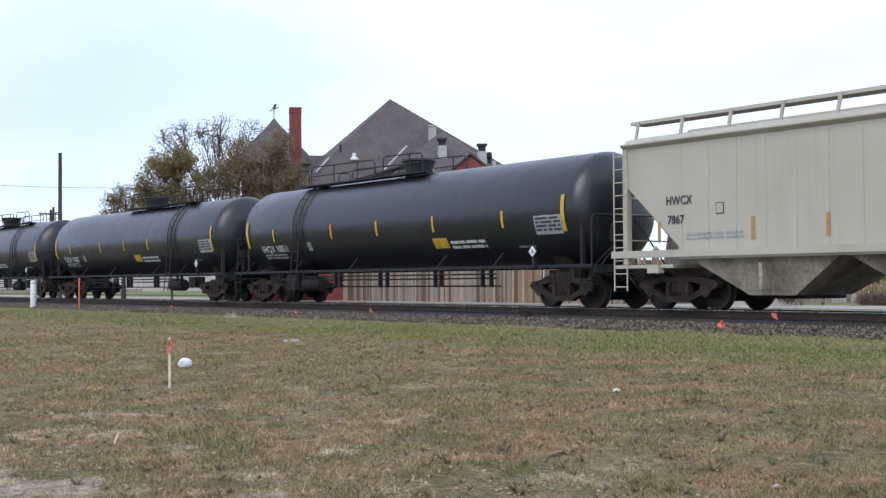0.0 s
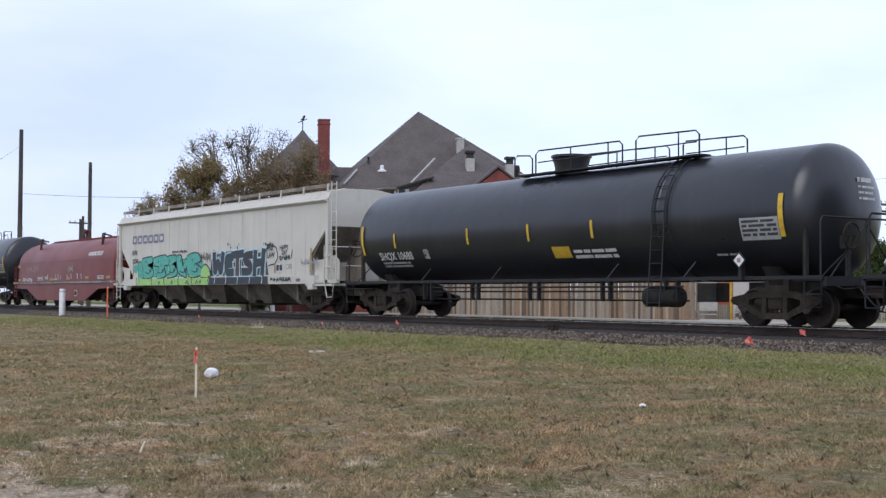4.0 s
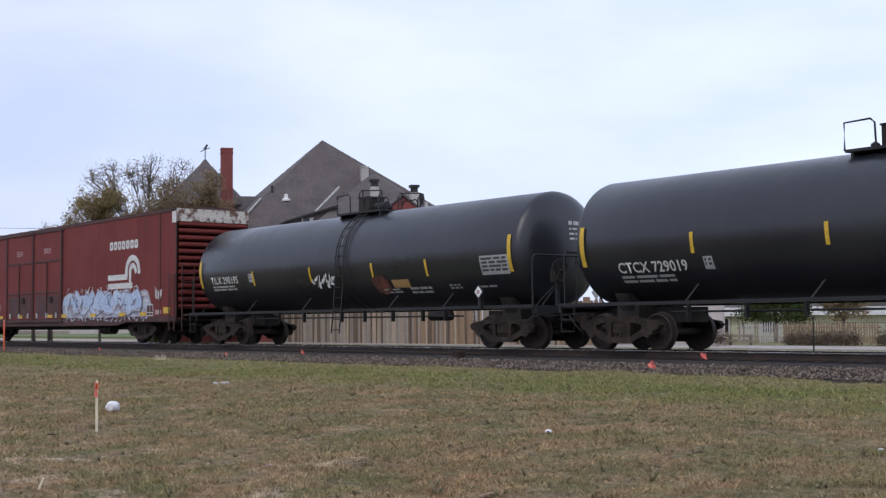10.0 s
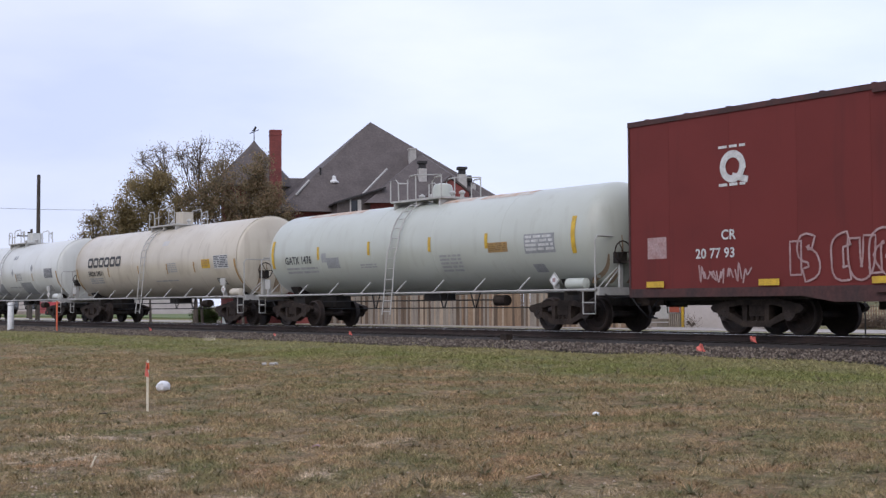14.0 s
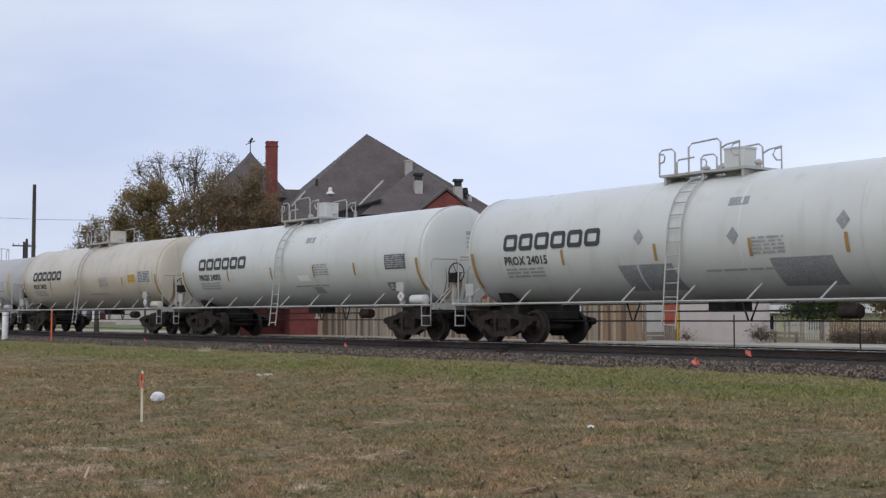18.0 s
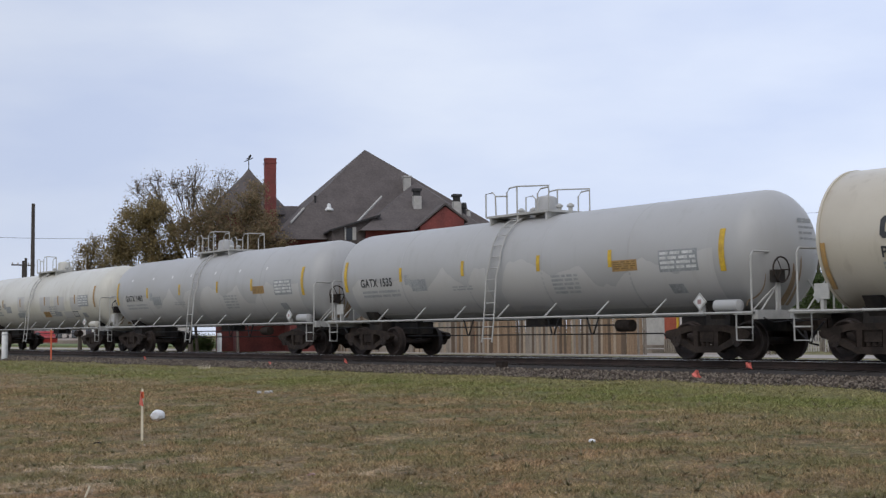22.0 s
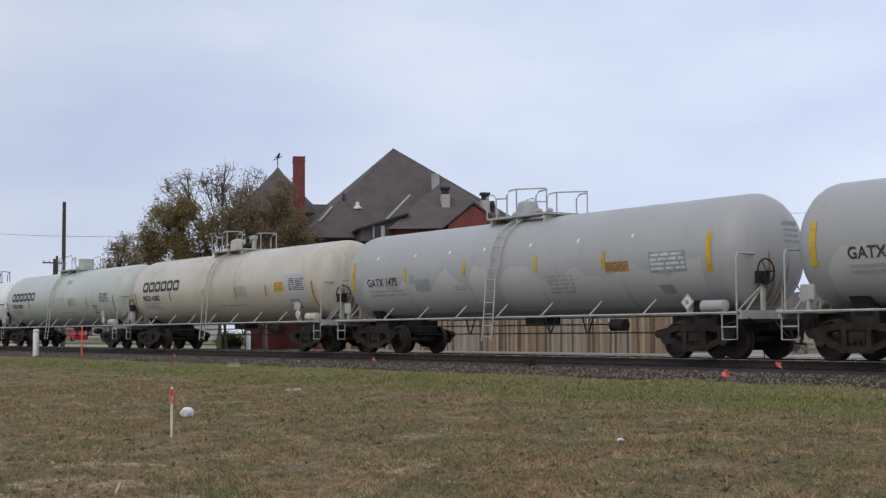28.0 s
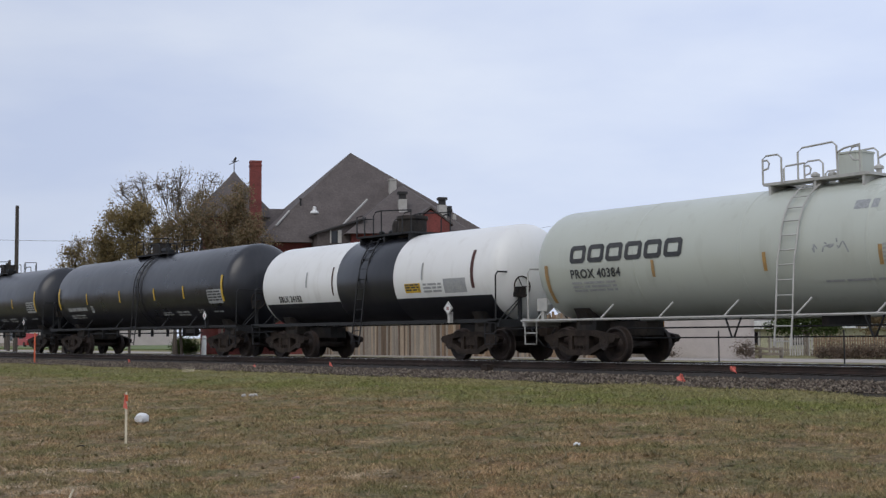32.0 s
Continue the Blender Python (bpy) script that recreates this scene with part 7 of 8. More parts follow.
def scribble(car, x0, x1, z0, z1, n, material, y, seed, width=0.03, name="scrawl"):
    rnd = random.Random(seed)
    for i in range(n):
        cx, cz = x0 + (x1 - x0) * (i + 0.5) / n, (z0 + z1) / 2
        hw, hh = (x1 - x0) / n * 0.55, (z1 - z0) / 2
        pts = [(cx + rnd.uniform(-hw, hw), cz + rnd.uniform(-hh, hh)) for _ in range(4)]
        curve = []
        for k in range(13):
            t = k / 12
            b = [(1 - t) ** 3, 3 * t * (1 - t) ** 2, 3 * t * t * (1 - t), t ** 3]
            curve.append((sum(b[j] * pts[j][0] for j in range(4)), sum(b[j] * pts[j][1] for j in range(4))))
        s = Shape()
        ribbon(s, curve, width, y - 0.012 - 0.0003 * i)
        part(name, s, material, car, smooth=0)


def loop_tag(car, x0, x1, z0, z1, n, material, y, seed, width=0.03):
    """A quick tag: a run of letters, each one bent stroke of sharp and rounded turns."""
    rnd = random.Random(seed)
    step, h = (x1 - x0) / n, z1 - z0
    for i in range(n):
        x = x0 + i * step
        turns = rnd.randint(4, 6)
        q = [(x + step * (0.1 + 0.95 * k / turns + rnd.uniform(-0.16, 0.16)), z0 + h * (rnd.uniform(0.0, 0.4) if (k + i) % 2 else rnd.uniform(0.55, 1.0))) for k in range(turns)]
        if rnd.random() < 0.6:
            q.append((x + step * rnd.uniform(0.2, 0.5), z0 + h * rnd.uniform(0.4, 0.6)))
        s = Shape()
        ribbon(s, smooth_line(q, 4), width, y - 0.012 - 0.0003 * i)
        part("scrawl", s, material, car, smooth=0)


def outline_tag(car, x0, x1, z0, z1, strokes, half, material, y, width=0.045):
    """Hollow letters: each stroke drawn as a closed thin line round it."""
    w, h = x1 - x0, z1 - z0
    for k, pts in enumerate(strokes):
        q = [Vector(v) for v in smooth_line([(x0 + a * w, z0 + b * h) for a, b in pts], 4)]
        left, right = [], []
        for i, c in enumerate(q):
            t = (q[min(i + 1, len(q) - 1)] - q[max(i - 1, 0)]).normalized()
            left.append(c + Vector((-t.y, t.x)) * half)
            right.append(c - Vector((-t.y, t.x)) * half)
        s = Shape()
        ribbon(s, left + right[::-1] + left[:2], width, y - 0.012 - 0.002 * k)
        part("hollow_letter", s, material, car, "thin sprayed outline", 0)


def round_loop(pts, n=3):
    """A closed curve that rounds the corners of a polygon."""
    k, out = len(pts), []
    for i in range(k):
        a, b, c, d = (Vector(pts[(i + j) % k]) for j in (-1, 0, 1, 2))
        for m in range(n):
            t = m / n
            full = 0.5 * (2 * b + (c - a) * t + (2 * a - 5 * b + 4 * c - d) * t * t + (3 * b - a - 3 * c + d) * t ** 3)
            out.append(b.lerp(c, t).lerp(full, 0.6))
    return out


def blob(car, pts, y, top, low, edge, grow, split):
    """One swollen sprayed letter: a dark outline, the fill, and a second colour that rises from its foot."""
    q = round_loop(pts)
    if sum(a.x * b.y - b.x * a.y for a, b in zip(q, q[1:] + q[:1])) < 0:
        q.reverse()
    wide = []
    for i, v in enumerate(q):
        t = (q[(i + 1) % len(q)] - q[i - 1]).normalized()
        wide.append(v + Vector((t.y, -t.x)) * grow)
    g = part("graffiti_letter", Shape().face(*[(v.x, y - 0.006, v.y) for v in wide]), edge, car, "swollen sprayed letter with a dark outline", 0)
    part("fill", Shape().face(*[(v.x, y - 0.012, v.y) for v in q]), top, g, smooth=0)
    foot = []
    for a, b in zip(q, q[1:] + q[:1]):
        za, zb = split + 0.07 * math.sin(3 * a.x), split + 0.07 * math.sin(3 * b.x)
        if a.y <= za:
            foot.append(a)
        if (a.y <= za) != (b.y <= zb):
            foot.append(a.lerp(b, (za - a.y) / ((b.y - a.y) - (zb - za) or 1e-6)))
    if len(foot) > 2:
        part("fade", Shape().face(*[(v.x, y - 0.016, v.y) for v in foot]), low, g, smooth=0)
    return g


def stripe_hopper():
    car, w = hopper_car("grey-white covered hopper with teal and navy graffiti along the sill", -95.88, M_HOPPER, 17.0, 9.93, True)
    block_word(6, -8.2, 2.98, 3.75, 0.38, M_LETB, car, w)
    lettering("car_mark", "UNPX", -8.25, 2.5, 0.2, M_LETK, car, w, squeeze=0.85)
    lettering("car_number", "123769", -8.2, 2.1, 0.2, M_LETK, car, w, squeeze=0.85)
    part("sill_paint", Shape().box(-7.5, 0.33, -w - 0.068, -w - 0.06, 1.09, 1.37), M_LIME, car, "lime sprayed sill", 0)
    part("sill_paint", Shape().box(0.33, 5.55, -w - 0.068, -w - 0.06, 1.09, 1.37), M_NAVY, car, "navy sprayed sill", 0)
    y = -w - 0.004
    letters = (((-7.45, 2.08), (-7.02, 2.1), (-6.9, 1.42), (-7.4, 1.4)),
               ((-7.0, 2.26), (-5.85, 2.34), (-5.8, 2.1), (-6.4, 2.0), (-5.75, 1.8), (-5.72, 1.52), (-6.2, 1.42), (-6.8, 1.42), (-6.85, 1.85)),
               ((-5.63, 2.28), (-4.25, 2.38), (-3.95, 1.98), (-4.5, 1.95), (-4.25, 1.5), (-5.0, 1.4), (-5.3, 1.44), (-4.95, 1.9), (-5.55, 1.98)),
               ((-4.1, 2.3), (-3.2, 2.36), (-3.15, 2.1), (-3.5, 2.02), (-3.05, 1.75), (-3.1, 1.5), (-4.0, 1.42), (-4.1, 1.5), (-3.7, 1.62), (-3.85, 1.95)),
               ((-3.1, 2.3), (-2.58, 2.32), (-2.42, 1.86), (-2.12, 2.18), (-1.85, 1.95), (-2.2, 1.7), (-2.0, 1.42), (-2.85, 1.62)),
               ((-1.95, 2.28), (-1.3, 2.4), (-0.8, 2.36), (-0.6, 2.1), (-1.1, 1.96), (-0.55, 1.78), (-0.55, 1.5), (-1.6, 1.42), (-1.95, 1.75)),
               ((-0.55, 1.42), (-0.45, 1.75), (-0.1, 1.9), (0.25, 1.72), (0.36, 1.42)))
    part("sprayed_ground", Shape().prism([(-7.4, 1.43), (0.2, 1.43), (0.0, 1.62), (-0.5, 2.1), (-1.9, 2.2), (-4.2, 2.22), (-6.8, 2.16), (-7.3, 1.95)], y - 0.004, y), M_TEAL, car, "teal sprayed ground", 0)
    for i, pts in enumerate(letters):
        g = blob(car, pts, y - 0.003 * i, M_TEAL if i < 6 else M_LIME, M_LIME, M_INK, 0.06, 1.44)
        cx, lift = sum(q[0] for q in pts) / len(pts), y - 0.003 * i - 0.018
        if 0 < i < 6:
            for k, (dx, dz, r) in enumerate(((-0.25, 2.12, 0.05), (0.22, 1.72, 0.06), (0.05, 1.95, 0.045))):
                part("ink_drop", Shape().face(*[(cx + dx + r * math.cos(q) * (1 + 0.5 * math.sin(q)), lift - 0.001 * k, dz + 1.5 * r * math.sin(q)) for q in (2 * math.pi * j / 9 for j in range(9))]), M_INK, g, smooth=0)
            cut = Shape()
            ribbon(cut, smooth_line([(cx - 0.3, 1.68), (cx, 1.62), (cx + 0.3, 1.7), (cx + 0.42, 1.86)]), 0.045, lift)
            part("ink_line", cut, M_INK, g, smooth=0)
    for i, x in enumerate((-7.5, -5.7, -4.3, -2.75, -1.7, -1.35, 0.3)):
        mark = Shape()
        ribbon(mark, smooth_line([(x, 1.42), (x - 0.06, 1.25), (x + 0.05, 1.1)]), 0.055, -w - 0.072)
        part("sill_mark", mark, M_INK, car, smooth=0)
        if 0 < i < 6:
            drop = Shape()
            ribbon(drop, [(x + 0.75, 1.16), (x + 0.85, 1.27), (x + 0.92, 1.16)], 0.07, -w - 0.072)
            part("sill_mark", drop, M_INK, car, smooth=0)
    part("spray_mist", Shape().prism([(-8.0, 1.72), (-7.75, 1.62), (-7.5, 1.8), (-7.5, 2.02), (-7.8, 2.06), (-8.02, 1.95)], y - 0.003, y), M_TEAL, car, "teal overspray", 0)
    part("sprayed_ground", Shape().prism([(0.3, 1.43), (5.5, 1.43), (5.35, 1.9), (5.0, 2.28), (3.6, 2.3), (2.3, 2.42), (0.9, 2.3), (0.45, 2.1)], y - 0.004, y), M_INK, car, "dark sprayed ground", 0)
    graffiti(car, 0.65, 5.2, 1.5, 2.28, LET_B, (M_NAVY, M_INK, M_INK, M_NAVY, M_TAGBR), M_ICE, y - 0.004, 0.31)
    for i in range(5):
        drip = Shape()
        x = 0.8 + 1.05 * i
        ribbon(drip, smooth_line([(x, 1.42), (x + 0.1, 1.3), (x + 0.04, 1.12)]), 0.05, -w - 0.072)
        part("sill_mark", drip, M_ICE, car, smooth=0)
    lettering("tag", "PNK", 5.34, 2.32, 0.22, M_INK, car, w, 0.012, 0.9)
    lettering("tag", "LAW", 5.36, 2.06, 0.22, M_INK, car, w, 0.012, 0.9)
    lettering("tag", "HAPPY", 6.38, 2.34, 0.18, M_INK, car, w, 0.012, 0.85)
    lettering("tag", "DAY", 6.55, 2.16, 0.17, M_INK, car, w, 0.012, 0.85)
    loop_tag(car, 6.36, 7.2, 1.94, 2.14, 5, M_INK, y, 22, 0.035)
    stroke = Shape()
    ribbon(stroke, [(7.36, 2.3), (7.32, 2.1), (7.31, 2.04)], 0.045, y - 0.012)
    part("scrawl", stroke, M_INK, car, smooth=0)
    cloud = Shape()
    ribbon(cloud, smooth_line([(5.72 + (0.53 + 0.05 * math.sin(9 * q)) * math.cos(q), 2.16 + (0.37 + 0.04 * math.cos(7 * q)) * math.sin(q)) for q in (-1.9 + 0.38 * k for k in range(14))], 3), 0.05, y - 0.012)
    part("scrawl", cloud, M_INK, car, "ragged cloud line round a tag", 0)
    scribble(car, 5.2, 5.9, 2.52, 2.66, 5, M_INK, y, 21, 0.05)
    loop_tag(car, -3.6, -2.0, 2.45, 2.58, 9, M_INK, y, 23, 0.03)
    loop_tag(car, -0.6, 0.4, 2.0, 2.45, 6, M_INK, y, 24, 0.025)
    loop_tag(car, 5.75, 7.4, 1.16, 1.34, 7, M_INK, -w - 0.062, 25, 0.035)
    loop_tag(car, 8.0, 9.3, 1.7, 2.0, 6, M_LETF, y, 26, 0.03)
    rnd = random.Random(28)
    for bx, bz in ((0.75, 2.5), (2.1, 2.55), (2.9, 2.5), (5.2, 2.45)):
        for _ in range(5):
            x, z, r = bx + rnd.uniform(-0.15, 0.15), bz + rnd.uniform(-0.1, 0.2), rnd.uniform(0.025, 0.05)
            part("paint_dot", Shape().face(*[(x + r * math.cos(q), y - 0.01, z + r * math.sin(q)) for q in (2 * math.pi * j / 7 for j in range(7))]), M_INK, car, smooth=0)
    for x, z0, z1 in ((-8.1, 1.5, 2.1), (8.72, 1.5, 2.34), (5.97, 1.48, 1.86)):
        decal("reflector", x, x + 0.11, z0, z1, M_AMBER, car, w, 0.02)
    p = decal("data_panel", 6.1, 6.65, 1.53, 1.83, M_LETW, car, w, 0.014)
    for x in (6.15, 6.4):
        decal("panel_print", x, x + 0.2, 1.58, 1.79, M_LETK, p, w, 0.02)
    p = decal("stencil_box", 6.9, 7.34, 1.63, 1.81, M_LETF, car, w, 0.014)
    decal("panel_print", 6.93, 7.1, 1.66, 1.78, M_HOPPER, p, w, 0.018)
    # the slot's shaded inside, painted as a flat dark panel on the sill
    decal("sill_slot", 7.75, 8.07, 1.16, 1.27, M_BAY, car, w + 0.062, 0.008)
    return car


def cream_hopper():
    car, w = hopper_car("cream covered hopper with black numbers", -14.15, M_HOPPERB, 13.9, 8.35, False, M_BAYC)
    lettering("car_mark", "HWCX", -6.93, 2.48, 0.2, M_LETK, car, w, squeeze=0.9)
    lettering("car_number", "7867", -6.88, 2.03, 0.2, M_LETK, car, w, squeeze=0.9)
    p = decal("stencil_box", -5.4, -5.16, 2.2, 2.46, M_LETK, car, w, 0.014)
    decal("panel_print", -5.38, -5.18, 2.22, 2.44, M_HOPPERB, p, w, 0.018)
    bars("small_print", -6.3, -4.6, 1.62, 1.8, 2, M_LETF, car, w)
    for x in (-7.2, -4.38, -2.4, 1.4, 4.0):
        decal("reflector", x, x + 0.1, 1.6, 2.1, M_AMBER, car, w, 0.02)
    return car


def coil_car():
    half = 12.74 / 2 + 2.18
    car = thing("coil_car", "rust-red covered coil car with an arched steel hood", "freight car", "cars of the train")
    TRAIN.append((car, -114.25))
    xl = 7.75
    part("side_sill", Shape().prism([(-half + 0.3, 1.3), (half - 0.3, 1.3), (half - 0.3, 1.0), (5.6, 0.95), (3.6, 0.34), (-4.0, 0.34), (-5.9, 0.95), (-half + 0.3, 1.0)], -1.5, -1.42), M_COIL, car, "deep fish-belly side sill", 0)
    part("side_sill", Shape().prism([(-half + 0.3, 1.3), (half - 0.3, 1.3), (half - 0.3, 1.0), (5.6, 0.95), (3.6, 0.34), (-4.0, 0.34), (-5.9, 0.95), (-half + 0.3, 1.0)], 1.42, 1.5), M_COIL, car, "deep fish-belly side sill", 0)
    part("sill_flange", Shape().box(-half + 0.3, half - 0.3, -1.58, -1.5, 1.24, 1.34).box(-half + 0.3, half - 0.3, 1.5, 1.58, 1.22, 1.31), M_EDGE, car, "worn pale sill edge", 0)
    part("deck", Shape().box(-half + 0.3, half - 0.3, -1.42, 1.42, 1.1, 1.28), M_OXDARK, car, smooth=0)
    prof = [(-1.46, 1.36), (-1.46, 2.35)] + [(-1.46 * math.cos(radians(a)), 2.35 + 1.2 * math.sin(radians(a))) for a in range(10, 180, 10)] + [(1.46, 2.35), (1.46, 1.36)]
    n = len(prof)
    s = Shape()
    rings = [(-xl, 0.93), (-xl + 0.1, 0.98), (-xl + 0.3, 1.0), (xl - 0.3, 1.0), (xl - 0.1, 0.98), (xl, 0.93)]
    for x, k in rings:
        s.v += [(x, y * k, 1.36 + (z - 1.36) * k) for y, z in prof]
    for j in range(len(rings) - 1):
        s.f += [(j * n + i, j * n + i + 1, (j + 1) * n + i + 1, (j + 1) * n + i) for i in range(n - 1)]
    s.f += [tuple(range(n))[::-1], tuple(range((len(rings) - 1) * n, len(rings) * n))]
    hood = part("hood", flip(s), M_COIL, car, "arched red hood", 40)
    part("hood_rim", Shape().box(-xl - 0.02, xl + 0.02, -1.5, -1.44, 1.31, 1.36), M_OXDARK, hood, smooth=0)
    part("ridge_cap", Shape().box(-5.7, 5.7, -0.06, 0.06, 3.5, 3.66).box(-5.7, 5.7, -0.2, 0.2, 3.5, 3.57), M_OXIDE, hood, smooth=0)
    part("hood_seam", Shape().box(-xl + 0.25, xl - 0.25, -1.468, -1.45, 2.4, 2.425), M_COIL, hood, "lapped seam along the hood", 0)
    # lifting eye at the middle, stacking brackets near the ends
    c, s = -0.46, Shape()
    for e in (-1, 1):
        s.prism([(c + e * 0.78, 3.5), (c + e * 0.14, 3.5), (c + e * 0.34, 3.74), (c + e * 0.42, 3.98), (c + e * 0.52, 3.98), (c + e * 0.55, 3.74)], -0.05, 0.05)
        s.pipe([(c + e * 0.28 + 0.2 * math.cos(radians(q)), 0, 3.98 + 0.15 * math.sin(radians(q))) for q in range(0, 181, 20)], 0.075, 8)
    s.prism([(c - 0.34, 3.5), (c + 0.34, 3.5), (c + 0.06, 3.76), (c + 0.06, 4.02), (c - 0.06, 4.02), (c - 0.06, 3.76)], -0.045, 0.045)
    s.pipe([(c, -0.16, 4.0), (c, 0.16, 4.0)], 0.09, 10)
    part("lifting_eye", s, M_OXDARK, hood, "dark red lifting bracket with two hooks", 0)
    for x in (-4.9, 4.9):
        for y in (-1.0, 1.0):
            part("stacking_bracket", Shape().pipe([(x, y * 1.08, 3.05), (x + 0.22, y, 3.75), (x - 0.28, y * 0.95, 3.72), (x, y * 1.08, 3.05)], 0.045, 5).pipe([(x - 0.28, y * 0.95, 3.72), (x + 0.3, y * 0.7, 3.6)], 0.04, 5), M_OXDARK, hood)
    # markings
    lettering("car_number", "GTW 187760", -6.73, 1.36, 0.21, M_LETW, car, 1.47)
    block_word(9, 4.0, 2.6, 2.0, 0.2, M_LETW, car, (1.5, 2.2), 0.2, 0.3, 0.2)
    for x, z in ((-7.68, 2.18), (-7.68, 1.4), (-1.95, 1.41), (0.75, 1.43), (3.6, 1.45), (6.6, 1.45)):
        decal("reflector", x, x + 0.55, z, z + 0.13, M_AMBER, car, 1.47, 0.012, rows=1)
    for x in (-4.1, 5.4):
        bars("small_print", x, x + 0.95, 1.4, 1.6, 3, M_LETW, car, 1.47)
    p = decal("data_panel", 2.1, 2.55, 0.58, 0.88, M_LETW, car, 1.5, 0.006, rows=1)
    decal("panel_print", 2.14, 2.51, 0.61, 0.85, M_OXDARK, p, 1.5, 0.012, rows=1)
    loop_tag(car, -6.05, -5.0, 1.85, 2.3, 4, M_PINK, -1.47, 31, 0.025)
    loop_tag(car, -4.8, -3.85, 1.85, 2.35, 4, M_PINK, -1.47, 34, 0.025)
    loop_tag(car, 0.95, 1.85, 1.8, 2.22, 5, M_LETF, -1.47, 32, 0.03)
    for x0, wide, tall, m in ((-3.25, 0.08, 0.3, M_LETF), (-2.75, 0.5, 0.2, M_LETF), (-2.3, 0.07, 0.34, M_LETW), (-0.95, 0.07, 0.3, M_LETW), (-0.6, 0.12, 0.36, M_LETF), (-0.15, 0.05, 0.2, M_ICE), (0.95, 0.06, 0.3, M_ICE), (1.5, 0.08, 0.34, M_ICE), (2.45, 0.1, 0.36, M_ICE), (3.05, 0.07, 0.3, M_ICE)):
        decal("paint_remnant", x0, x0 + wide, 1.47, 1.47 + tall * 0.8, m, car, 1.47, 0.01, skew=-0.1)
    bars("small_print", -1.3, -0.6, 1.42, 1.5, 1, M_LETW, car, 1.47)
    for e in (-1, 1):
        xe = e * (half - 0.35)
        ladder(car, xe - e * 0.2, [(-1.52, 0.45), (-1.52, 2.3)], M_COIL, 0.4)
        part("end_handrail", Shape().pipe([(xe, -1.45, 1.28), (xe, -1.45, 2.2), (xe, 1.45, 2.2), (xe, 1.45, 1.28)], 0.022, 5), M_COIL, car)
        part("end_bulkhead", Shape().box(*sorted((e * (xl + 0.05), e * (xl + 0.15))), -1.4, 1.4, 1.28, 2.0), M_OXDARK, car, smooth=0)
    running_gear(car, 12.74, half, M_OXDARK)
    return car


